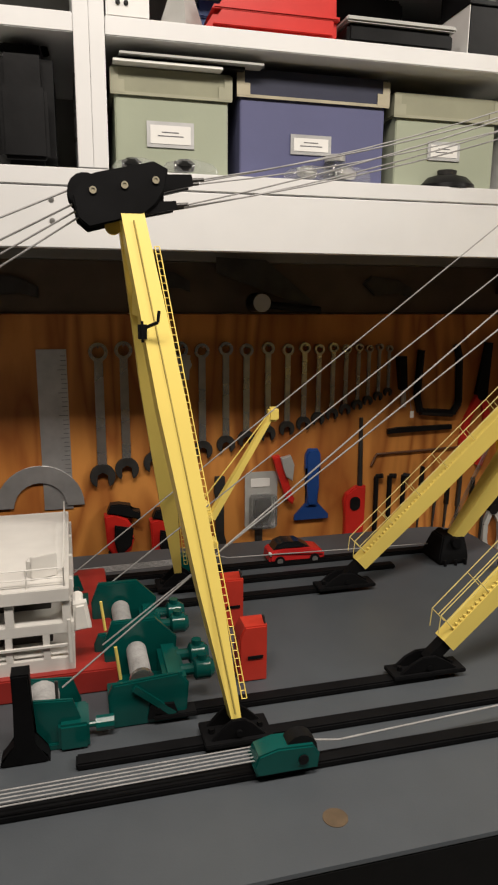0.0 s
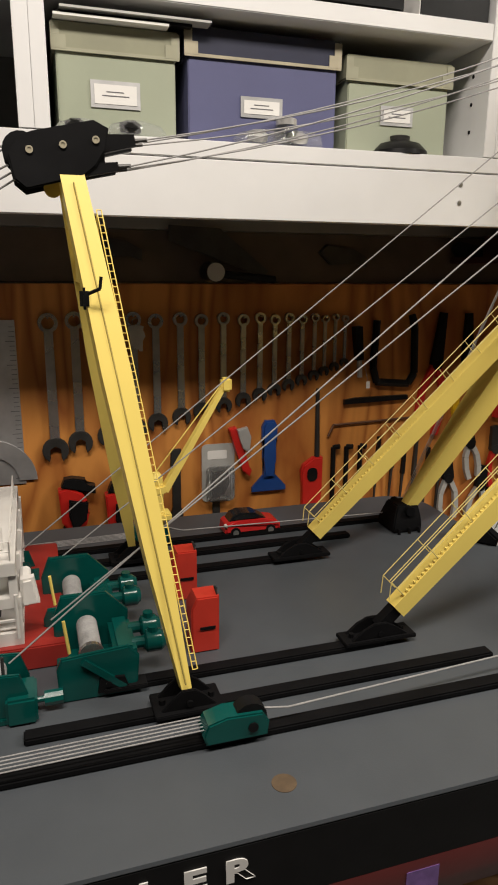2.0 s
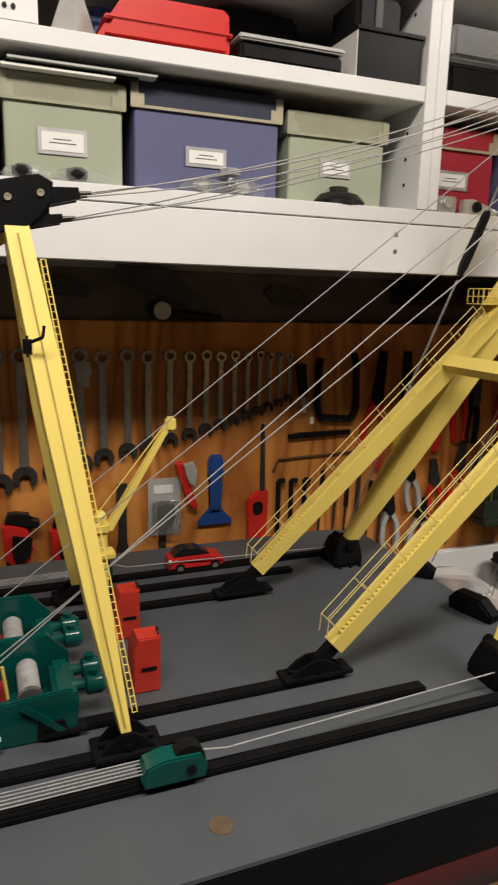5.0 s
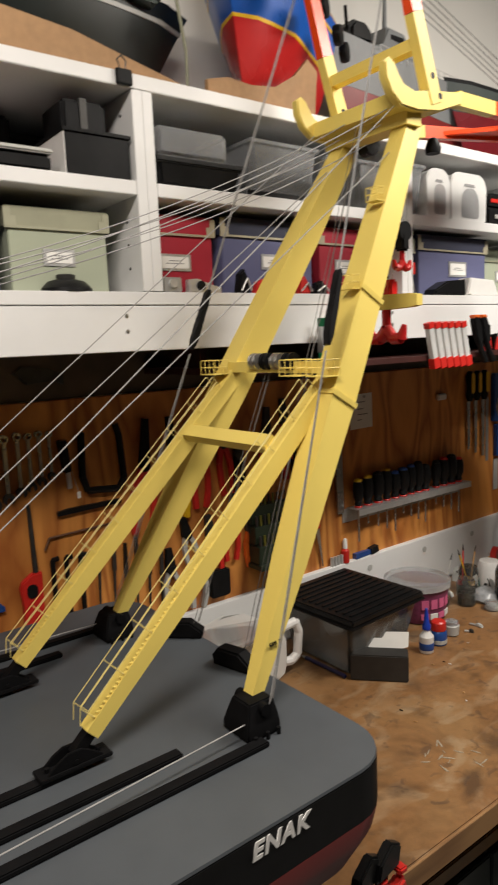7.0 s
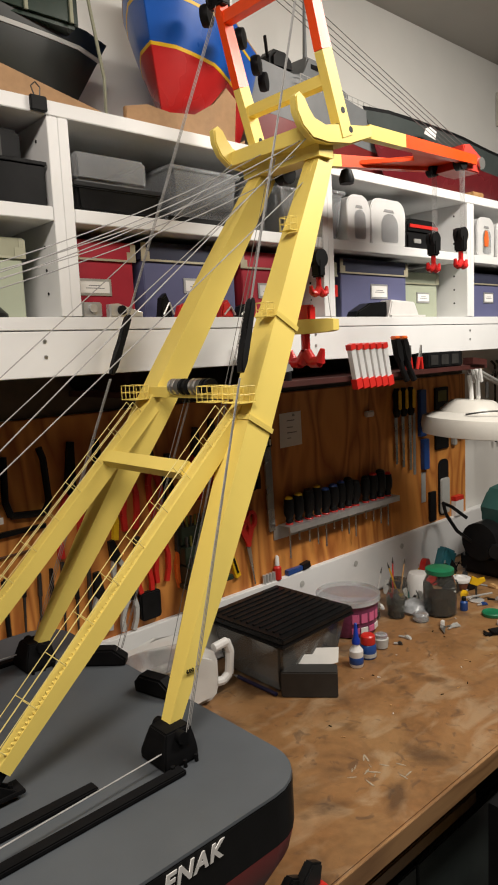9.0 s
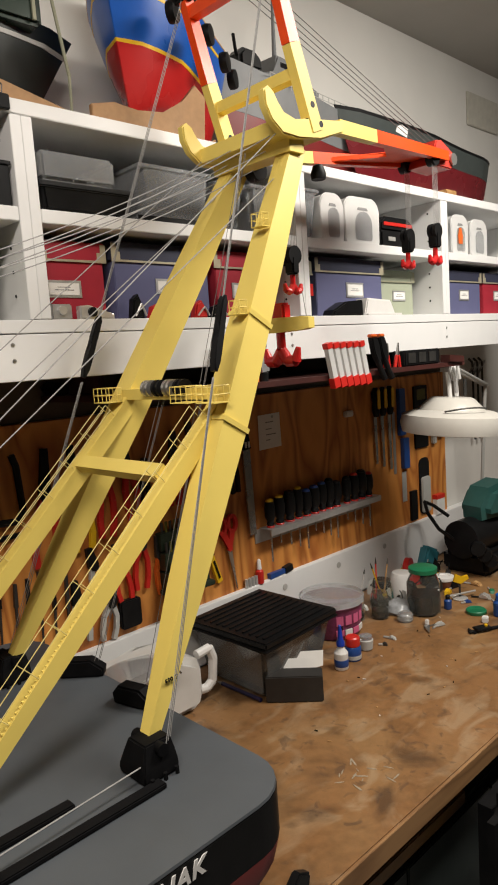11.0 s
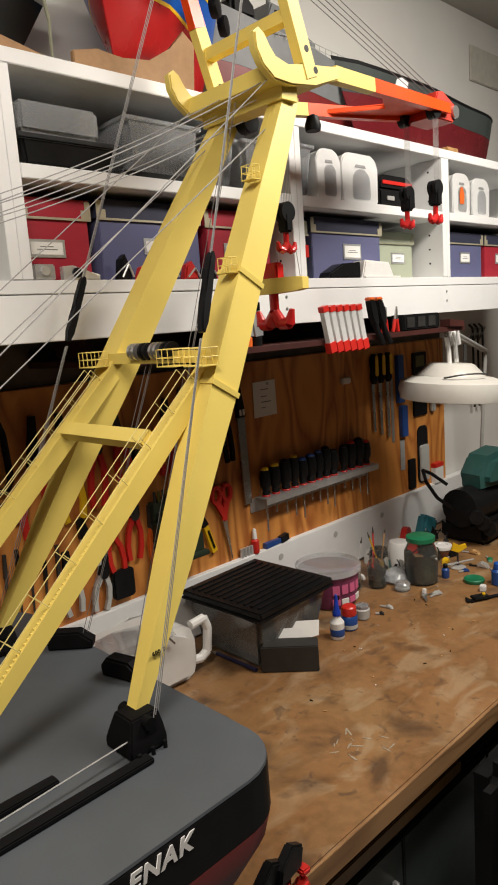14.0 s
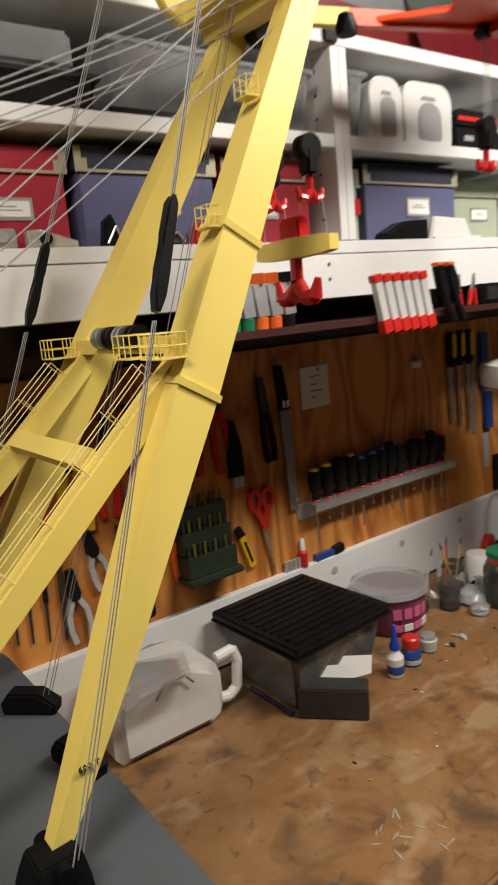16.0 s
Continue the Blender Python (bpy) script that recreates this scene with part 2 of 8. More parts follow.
def girder(bm, a, b, w0, h0, w1=None, h1=None, up=(0, 0, 1), mid=None):
    """A box girder from a to b; w across, h in the direction of up; mid = (fraction, w, h) for a bulge."""
    w1, h1 = w0 if w1 is None else w1, h0 if h1 is None else h1
    a, b = Vector(a), Vector(b)
    d, s, u = axes(a, b, up)
    st = [(0, w0, h0)] + (list(mid) if mid else []) + [(1, w1, h1)]
    rings = []
    for f, w, h in st:
        c = a.lerp(b, f)
        rings.append([bm.verts.new(c + s * (w / 2 * i) + u * (h / 2 * j)) for i, j in ((-1, -1), (1, -1), (1, 1), (-1, 1))])
    for r, q in zip(rings, rings[1:]):
        for k in range(4):
            bm.faces.new((r[k], r[(k + 1) % 4], q[(k + 1) % 4], q[k]))
    bm.faces.new(rings[0][::-1])
    bm.faces.new(rings[-1])
    return bm


def tube(bm, a, b, r0, r1=None, seg=10):
    r1 = r0 if r1 is None else r1
    a, b = Vector(a), Vector(b)
    d, s, u = axes(a, b)
    ra, rb = [], []
    for k in range(seg):
        t = 2 * math.pi * k / seg
        o = s * math.cos(t) + u * math.sin(t)
        ra.append(bm.verts.new(a + o * r0))
        rb.append(bm.verts.new(b + o * r1))
    for k in range(seg):
        bm.faces.new((ra[k], ra[(k + 1) % seg], rb[(k + 1) % seg], rb[k]))
    bm.faces.new(ra[::-1])
    bm.faces.new(rb)
    return bm


def line(bm, pts, r, seg=6):
    for p, q in zip(pts, pts[1:]):
        tube(bm, p, q, r, seg=seg)
    return bm


def sag(a, b, drop, n=8):
    a, b = Vector(a), Vector(b)
    return [a.lerp(b, k / n) - Vector((0, 0, drop * 4 * (k / n) * (1 - k / n))) for k in range(n + 1)]


def lathe(bm, prof, c, seg=24, axis=None):
    """Turn a profile of (radius, height) about the vertical through c, or about an axis."""
    d = Vector(axis).normalized() if axis else Vector((0, 0, 1))
    q = Vector((0, 0, 1)).rotation_difference(d)
    rings = []
    for r, h in prof:
        rings.append([bm.verts.new(Vector(c) + q @ Vector((r * math.cos(2 * math.pi * k / seg), r * math.sin(2 * math.pi * k / seg), h))) for k in range(seg)])
    for p, r in zip(rings, rings[1:]):
        for k in range(seg):
            bm.faces.new((p[k], p[(k + 1) % seg], r[(k + 1) % seg], r[k]))
    bm.faces.new(rings[0][::-1])
    bm.faces.new(rings[-1])
    return bm


def plate(bm, pts, origin, ux, uy, thick, bev=0.0):
    """A flat plate: outline points in the plane of ux and uy through origin, thick along their normal."""
    ux, uy, o = Vector(ux).normalized(), Vector(uy).normalized(), Vector(origin)
    n = ux.cross(uy).normalized()
    f = [bm.verts.new(o + ux * x + uy * y + n * (thick / 2)) for x, y in pts]
    g = [bm.verts.new(o + ux * x + uy * y - n * (thick / 2)) for x, y in pts]
    k = len(pts)
    fa = [bm.faces.new(f), bm.faces.new(g[::-1])]
    for i in range(k):
        bm.faces.new((f[i], g[i], g[(i + 1) % k], f[(i + 1) % k]))
    if bev:
        bmesh.ops.bevel(bm, geom=[e for q in fa for e in q.edges], offset=bev, segments=2, affect="EDGES", clamp_overlap=True)
    return bm


def nb():
    return bmesh.new()


def wallplate(bm, pts, x, z, y, thick, bev=0.0):
    """An outline facing the room, standing off a wall: points to the right and up from (x, z)."""
    return plate(bm, pts, (x, y, z), (1, 0, 0), (0, 0, 1), thick, bev)


def rounded(w, h, r, n=4):
    out = []
    for cx, cy, a0 in ((w / 2 - r, h / 2 - r, 0), (-w / 2 + r, h / 2 - r, 90), (-w / 2 + r, -h / 2 + r, 180), (w / 2 - r, -h / 2 + r, 270)):
        for k in range(n + 1):
            t = radians(a0 + 90 * k / n)
            out.append((cx + r * math.cos(t), cy + r * math.sin(t)))
    return out


def words(name, text, size, m, material, parent, depth=0.0008, shear=0.0, offset=0.0, squeeze=1.0):
    c = bpy.data.curves.new(name, "FONT")
    c.space_character = 1.14
    c.body, c.size, c.extrude, c.shear, c.offset, c.align_x = text, size, depth, shear, offset, "CENTER"
    tmp = bpy.data.objects.new(name, c)
    scene.collection.objects.link(tmp)
    me = bpy.data.meshes.new_from_object(tmp.evaluated_get(bpy.context.evaluated_depsgraph_get()))
    bpy.data.objects.remove(tmp)
    bpy.data.curves.remove(c)
    me.transform(m @ Matrix.Diagonal((squeeze, 1, 1, 1)))
    base = ROOTS.get(parent, Vector((0, 0, 0)))
    me.transform(Matrix.Translation(-base))
    me.materials.clear()
    me.materials.append(material)
    ob = new(name, me)
    ob.parent = parent
    ROOTS[ob] = base
    return ob


# ---- the room ----
BACK, SHELF, DECKZ, TOP = 1.63, 1.215, 1.2, 0.807
tagged(part("floor", span(nb(), (-2.6, -2.6, -0.1), (4.9, 1.75, 0.0)), CONCRETE), "bare grey concrete workshop floor", "floor", kind="structure")
tagged(part("ceiling", span(nb(), (-2.6, -2.6, 3.193), (4.9, 1.75, 3.30)), CEIL), "plain off-white painted ceiling", "ceiling", kind="structure")
tagged(part("wall_north", span(nb(), (-2.6, BACK, 0), (4.9, BACK + 0.12, 3.1925)), PLASTER), "white painted plaster wall behind the workbench", "wall", kind="structure")
# three walls out of view close the room and return little light
tagged(part("wall_south", span(nb(), (-2.6, -2.7, 0), (4.9, -2.6, 3.1925)), UNSEENWALL), "unseen wall opposite the bench, darkened to cut bounce light", "wall", kind="structure")
tagged(part("wall_west", span(nb(), (-2.7, -2.6, 0), (-2.6, 1.75, 3.1925)), UNSEENWALL), "unseen end wall, darkened to cut bounce light", "wall", kind="structure")
tagged(part("wall_east", span(nb(), (4.9, -2.6, 0), (5.0, 1.75, 3.1925)), UNSEENWALL), "unseen end wall, darkened to cut bounce light", "wall", kind="structure")
tagged(part("tool_board", span(nb(), (-1.6, 1.605, 1.0), (3.19, BACK - 0.002, 1.69), 0.002), PLY), "orange plywood tool board screwed to the wall", "tool board", kind="structure")
tagged(part("bench_upstand", span(nb(), (-1.6, 1.585, TOP + 0.002), (3.9, BACK - 0.003, 1.009), 0.003), LAMINATE), "white board strip along the back of the bench", "trim", kind="structure")
# even dark brown board from the tool board up to the fascia
tagged(part("dark_backing", span(nb(), (-1.6, BACK - 0.010, 1.692), (3.19, BACK - 0.001, 1.8085)), mat("dark_brown_board", (0.085, 0.062, 0.042), 0.7, var=0.35, scale=14)), "dark brown board above the tool board", "wall panel", kind="structure")
vent = thing("wall_panel", (3.68, BACK - 0.006, 2.91), "beige square panel on the white wall", "panel", kind="structure")
part("panel", span(nb(), (3.53, BACK - 0.012, 2.90), (3.85, BACK - 0.001, 3.06), 0.003), mat("beige_panel", (0.5, 0.48, 0.42), 0.7), vent)

# workbench
bench = thing("workbench", (1.2, 1.1, 0), "long workbench with a worn, stained pressed-board top", "workbench")
part("bench_top", span(nb(), (-1.7, 0.66, TOP - 0.04), (4.2, 1.584, TOP), 0.003), BENCH, bench, "scuffed brown board with glue stains")
part("front_edge", span(nb(), (-1.7, 0.654, TOP - 0.052), (4.2, 0.6598, TOP - 0.0012), 0.001), BENCHEDGE, bench, "brown timber lipping")
for x in (-1.5, -0.2, 1.1, 2.4, 3.7):
    part("leg", span(nb(), (x, 0.72, 0), (x + 0.08, 0.80, TOP - 0.041), 0.004), BENCHEDGE, bench)
part("lower_shelf", span(nb(), (-1.5, 0.81, 0.42), (4.0, 1.55, 0.445)), MDF, bench)
part("front_rail", span(nb(), (-1.42, 0.705, 0.640), (1.70, 0.735, 0.676), 0.003), mat("ochre_plank", (0.24, 0.12, 0.03), 0.5, var=0.2), bench, "ochre timber rail")
part("back_panel", span(nb(), (-1.6, 1.56, 0.0), (4.0, 1.58, TOP - 0.05)), BLACKPL, bench)

cabinet = thing("tool_cabinet", (1.4, 1.0, 0), "dark grey-green steel cabinet under the workbench", "cabinet")
STEELGREEN = mat("grey_green_steel", (0.035, 0.045, 0.043), 0.4, var=0.15, bump=0.04)
part("body", span(nb(), (0.62, 0.745, 0.02), (2.30, 1.40, 0.60), 0.004), STEELGREEN, cabinet)
for k in range(4):
    x = 0.63 + 0.418 * k
    door = part("door", span(nb(), (x, 0.728, 0.05), (x + 0.41, 0.7445, 0.585), 0.003), STEELGREEN, cabinet)
    part("handle", span(nb(), (x + 0.36, 0.712, 0.40), (x + 0.375, 0.7275, 0.50), 0.003), ALU, door)
part("plinth", span(nb(), (0.64, 0.78, 0.0), (2.28, 1.38, 0.0195)), BLACKPL, cabinet)
sack = thing("black_bag", (1.80, 0.585, 0.001), "tall soft black bag with pale piping standing before the bench", "bag")
bm = soft_box(nb(), (1.60, 0.525, 0.001), (2.02, 0.645, 0.745), 0.05)
part("body", bm, BLACKPL, sack)
part("piping", line(nb(), [(1.612, 0.53, 0.72), (1.606, 0.522, 0.60), (1.612, 0.522, 0.40)], 0.004), GREYPL, sack, "pale grey piping")

# wall cabinet: open shelf unit over the tool board
POSTS = (-0.805, 0.044, 0.893, 1.742, 2.545, 3.395)
cab = thing("shelf_unit", (1.3, 1.42, 1.809), "white open wall shelf unit with deep fascia and pin holes", "shelf unit")
part("fascia", span(nb(), (-0.83, SHELF, 1.809), (3.46, SHELF + 0.02, 1.906), 0.0015), LAMINATE, cab)
part("bottom_board", span(nb(), (-0.83, SHELF + 0.001, 1.908), (3.46, BACK - 0.012, 1.936), 0.0015), LAMINATE, cab)
part("top_board", span(nb(), (-0.83, SHELF, 2.350), (3.46, BACK - 0.012, 2.380), 0.0015), LAMINATE, cab)
part("back_board", span(nb(), (-0.83, BACK - 0.011, 1.81), (3.46, BACK - 0.003, 2.378)), mat("grey_back_board", (0.20, 0.195, 0.185), 0.6, var=0.08), cab, "grey hardboard back")
part("underside", span(nb(), (-0.83, SHELF + 0.021, 1.86), (3.46, BACK - 0.013, 1.87)), LAMINATE, cab)
for x in POSTS:
    for k in (0, 1):
        p = part("upright", span(nb(), (x + 0.0245 * k, SHELF + 0.0005, 1.937), (x + 0.024 + 0.0245 * k, BACK - 0.013, 2.349), 0.001), LAMINATE, cab)
        face = x - 0.0006 if k == 0 else x + 0.0491
        for z in (1.99, 2.04, 2.09, 2.21, 2.26, 2.31):
            for y in (1.27, 1.54):
                part("pin_hole", tube(nb(), (face - 0.0006, y, z), (face + 0.0006, y, z), 0.0035, seg=10), BLACK, p)
for x0, x1 in zip(POSTS, POSTS[1:]):
    part("shelf_board", span(nb(), (x0 + 0.0495, SHELF + 0.001, 2.137), (x1 - 0.0005, BACK - 0.013, 2.166), 0.0015), LAMINATE, cab)
for x in POSTS[:5]:
    for z in (1.885, 1.852):
        part("screw", lathe(nb(), [(0.0045, 0), (0.0045, 0.001), (0.001, 0.0014)], (x - 0.046 if x < 2 else x + 0.016, SHELF - 0.0003, z), 10, (0, -1, 0)), STEEL, cab)

# ---- the crane ship model ----
YC = 0.96
ship = thing("crane_ship_model", (0.0, YC, 1.05), "large model floating crane with grey deck and yellow jib", "ship model")


def outline(x0, x1, w, r, n=6):
    """Deck outline with a rounded stern, about the centreline."""
    pts = []
    for s, a0 in ((-1, -90), (1, 0)):
        for k in range(n + 1):
            t = radians(a0 + 90 * k / n)
            pts.append((x1 - r + r * math.cos(t), s * (w - r) + r * math.sin(t)))
    return pts + [(x0, w), (x0, -w)]


def slab(bm, rings):
    vr = [[bm.verts.new((x, YC + y, z)) for x, y in pts] for pts, z in rings]
    for a, b in zip(vr, vr[1:]):
        for k in range(len(a)):
            bm.faces.new((a[k], a[(k + 1) % len(a)], b[(k + 1) % len(a)], b[k]))
    bm.faces.new(vr[0][::-1])
    bm.faces.new(vr[-1])
    return bm


HW, STERN, BOW = 0.434, 0.892, -1.15
deck = part("deck", slab(nb(), [(outline(BOW, STERN - 0.001, HW - 0.001, 0.085), DECKZ - 0.006), (outline(BOW, STERN, HW, 0.085), DECKZ - 0.004), (outline(BOW, STERN - 0.001, HW - 0.001, 0.085), DECKZ)]), DECK, ship, "matt grey painted deck")
part("upper_band", slab(nb(), [(outline(BOW, STERN, HW, 0.085), 1.118), (outline(BOW, STERN, HW, 0.085), DECKZ - 0.0065)]), BLACK, ship, "gloss black topside band")
part("lower_hull", slab(nb(), [(outline(BOW, STERN - 0.13, HW - 0.02, 0.03), 1.045), (outline(BOW, STERN - 0.07, HW - 0.004, 0.07), 1.06), (outline(BOW, STERN - 0.012, HW, 0.085), 1.09), (outline(BOW, STERN, HW, 0.085), 1.1175)]), HULLRED, ship, "dark red underwater hull")
SIDE = YC - HW - 0.0006
words("stern_name", "ENAK", 0.0335, pose(0.651, SIDE, 1.165, 90), WHITEPL, ship, shear=0.24, offset=0.0011, squeeze=1.04)
for letter, x in (("I", 0.104), ("E", 0.152), ("R", 0.195)):
    words("side_letter", letter, 0.0345, pose(x, SIDE, 1.156, 90), WHITEPL, ship, offset=0.0013, squeeze=1.35)
part("side_sticker", span(nb(), (0.383, SIDE, 1.068), (0.423, SIDE + 0.0005, 1.104)), mat("violet_sticker", (0.22, 0.12, 0.36), 0.4, var=0.3, scale=80), ship, "small violet sticker")
part("deck_hatch", lathe(nb(), [(0.0135, -0.0005), (0.0135, 0.0006), (0.012, 0.0007)], (0.263, 0.584, DECKZ), 24), mat("bare_wood_hole", (0.10, 0.066, 0.036), 0.8, var=0.3, scale=90), ship, "round bare wood plug in the deck")

# slide rails on deck
for y, x0, x1 in ((0.669, -1.1, 0.745), (0.732, 0.001, 0.628), (0.804, 0.099, 0.50)):
    for yy in (y, 2 * YC - y):
        bm = span(nb(), (x0, yy - 0.0105, DECKZ), (x1, yy + 0.0105, DECKZ + 0.009), 0.002)
        part("slide_rail", bm, RAILBLACK, ship)


def pivot_foot(name, x, y, w, l, h, parent):
    """A black base plate with two ribbed cheeks that hold a pin."""
    bm = nb()
    box(bm, (x, y, DECKZ + 0.011), (l, w, 0.006), 0.001)
    for s in (-1, 1):
        plate(bm, [(-l * 0.42, 0), (l * 0.42, 0), (l * 0.2, h * 0.7), (l * 0.08, h), (-l * 0.1, h), (-l * 0.24, h * 0.65)], (x, y + s * w * 0.3, DECKZ + 0.012), (1, 0, 0), (0, 0, 1), 0.005, 0.001)
    tube(bm, (x, y - w * 0.42, DECKZ + h * 0.82), (x, y + w * 0.42, DECKZ + h * 0.82), h * 0.16)
    for k in (-0.36, 0.36):
        tube(bm, (x + l * k, y, DECKZ + 0.012), (x + l * k, y, DECKZ + 0.02), 0.004, seg=6)
    return part(name, bm, RAILBLACK, parent)


def jib_foot(x, y):
    """A stout black block: bolted base, chamfered shoulders, two cheeks round the pin."""
    bm = nb()
    rings = []
    for lx, ly, ox, z in ((0.064, 0.068, 0.002, 0.0), (0.066, 0.070, 0.002, 0.014), (0.060, 0.060, 0.004, 0.032), (0.048, 0.046, 0.006, 0.056)):
        rings.append([bm.verts.new((x + ox + i * lx / 2, y + j * ly / 2, DECKZ + 0.0005 + z)) for i, j in ((-1, -1), (1, -1), (1, 1), (-1, 1))])
    for p, q in zip(rings, rings[1:]):
        for k in range(4):
            bm.faces.new((p[k], p[(k + 1) % 4], q[(k + 1) % 4], q[k]))
    bm.faces.new(rings[0][::-1])
    bm.faces.new(rings[-1])
    bmesh.ops.bevel(bm, geom=list(bm.edges), offset=0.0025, segments=2, affect="EDGES")
    foot = part("jib_foot", bm, RAILBLACK, ship, "stout black jib foot block")
    part("pin", tube(nb(), (x + 0.006, y - 0.036, DECKZ + 0.046), (x + 0.006, y + 0.036, DECKZ + 0.046), 0.010, seg=14), RAILBLACK, foot)
    for k in (-0.020, 0.004, 0.026):
        part("bolt", tube(nb(), (x + k, y - 0.039, DECKZ + 0.0005), (x + k, y - 0.039, DECKZ + 0.012), 0.0036, seg=6), RAILBLACK, foot)


for s in (-1, 1):
    jib_foot(0.752, YC + s * 0.244)
    pivot_foot("mast_foot", 0.192, YC + s * 0.225, 0.05, 0.085, 0.026, ship)
    pivot_foot("strut_foot", 0.490, YC + s * 0.151, 0.036, 0.112, 0.024, ship)


def rail_run(bm, a, b, up, side, posts, h, r, mid=True):
    """A handrail along a girder."""
    a, b, up = Vector(a), Vector(b), Vector(up)
    for k in range(posts + 1):
        p = a.lerp(b, k / posts)
        tube(bm, p, p + up * h, r, seg=5)
    tube(bm, a + up * h, b + up * h, r, seg=5)
    if mid:
        tube(bm, a + up * h * 0.5, b + up * h * 0.5, r, seg=5)
    return bm


# lifting jib: two box legs, two struts, tie beams
FOOT, HEAD = Vector((0.760, 0, 1.24)), Vector((1.358, 0, 2.265))
JD = (HEAD - FOOT).normalized()


def jp(f, h, off=0.0):
    """A point on a jib leg's line: fraction of the length, distance from the centreline, offset square to the leg."""
    p = FOOT.lerp(HEAD, f)
    return Vector((p.x - JD.z * off, YC + h, p.z + JD.x * off))


def leg_h(f):
    return 0.236 + (0.085 - 0.236) * f


for s in (-1, 1):
    leg = part("jib_leg", girder(nb(), jp(0, s * leg_h(0)), jp(1, s * leg_h(1)), 0.021, 0.022, 0.042, 0.040, up=(0, s, 0), mid=[(0.20, 0.044, 0.044), (0.46, 0.062, 0.056), (0.56, 0.062, 0.056), (0.78, 0.056, 0.050)]), YELLOW, ship)
    for f in (0.458, 0.642):
        if s > 0:
            continue
        w = 0.064 if f < 0.6 else 0.062
        part("stiffener", girder(nb(), jp(f - 0.004, s * leg_h(f)), jp(f + 0.004, s * leg_h(f)), w + 0.003, w, up=(0, s, 0)), YELLOW, leg)
    for f in (0.632, 0.80) if s < 0 else ():
        bm = nb()
        c = jp(f, s * leg_h(f) - 0.01, 0.041)
        box(bm, c, (0.022, 0.03, 0.0015))
        for dx in (-0.01, 0.01):
            for dy in (-0.014, 0.0, 0.014):
                tube(bm, c + Vector((dx, dy, 0)), c + Vector((dx, dy, 0.026)), 0.0007, seg=5)
        for z in (0.013, 0.026):
            for dx in (-0.01, 0.01):
                tube(bm, c + Vector((dx, -0.014, z)), c + Vector((dx, 0.014, z)), 0.0007, seg=5)
            for dy in (-0.014, 0.014):
                tube(bm, c + Vector((-0.01, dy, z)), c + Vector((0.01, dy, z)), 0.0007, seg=5)
        part("lookout_cage", bm, YELLOW, leg, "tiny yellow railed lookout platform")
    bm = nb()
    a, b = jp(0.56, s * leg_h(0.56), 0.03), jp(0.97, s * leg_h(0.97), 0.022)
    for dy in (-0.006, 0.006):
        tube(bm, a + Vector((0, dy, 0)), b + Vector((0, dy, 0)), 0.0007, seg=5)
    for k in range(50):
        p = a.lerp(b, k / 49)
        tube(bm, p + Vector((0, -0.006, 0)), p + Vector((0, 0.006, 0)), 0.0005, seg=4)
    part("ladder", bm, YELLOW, leg)

words("load_mark", "600 T", 0.0095, pose(0.811, YC - leg_h(0.09) - 0.0200, 1.325, 90), BLACK, ship, depth=0.0010)

SA, SB = Vector((0.498, 0, 1.230)), Vector((1.030, 0, 1.735))
SD = (SB - SA).normalized()
SU = Vector((-SD.z, 0, SD.x))
for s in (-1, 1):
    a, b = SA + Vector((0, YC + s * 0.151, 0)), SB + Vector((0, YC + s * 0.150, 0))
    strut = part("strut", girder(nb(), a + SD * 0.028, b, 0.024, 0.024, 0.03, 0.03, up=SU, mid=[(0.3, 0.028, 0.03), (0.7, 0.030, 0.034)]), YELLOW, ship)
    part("strut_pin", girder(nb(), a - SD * 0.008, a + SD * 0.03, 0.017, 0.017, up=SU), RAILBLACK, strut, "black pivot rod")
    bm = nb()
    lift = SU * 0.016
    for dy in (-0.012, 0.012):
        off = Vector((0, dy, 0))
        rail_run(bm, a + SD * 0.05 + lift + off, b - SD * 0.03 + lift + off, SU, 0, 9, 0.030, 0.0008)
        tube(bm, a + SD * 0.05 + lift + off + SU * 0.030, a + SD * 0.03 + lift + off + SU * 0.012, 0.0008, seg=5)
    part("handrail", bm, mat("pale_yellow_wire", (0.72, 0.60, 0.22), 0.45), strut, "thin yellow wire handrail")
    bm = nb()
    for k in range(80):
        p = (a + SD * 0.05).lerp(b - SD * 0.03, k / 79) + SU * 0.0150
        box(bm, p + Vector((0, -0.009, 0)), (0.0035, 0.004, 0.0025))
    part("treads", bm, YELLOW, strut)
part("tie_beam", girder(nb(), (0.908, YC - 0.135, 1.636), (0.908, YC + 0.135, 1.636), 0.028, 0.022, up=SU), YELLOW, ship)
drum = part("knee_drum", girder(nb(), (1.040, YC - 0.15, 1.766), (1.040, YC + 0.15, 1.766), 0.024, 0.022), YELLOW, ship)
for y in (YC - 0.055, YC - 0.02, YC + 0.015, YC + 0.05):
    bm = nb()
    lathe(bm, [(0.008, -0.012), (0.017, -0.011), (0.017, -0.004), (0.011, -0.003), (0.011, 0.003), (0.017, 0.004), (0.017, 0.011), (0.008, 0.012)], (1.030, y, 1.778), 18, (0, 1, 0))
    part("sheave", bm, BLACK if y < YC - 0.03 or 0 < y - YC < 0.03 else STEEL, drum)
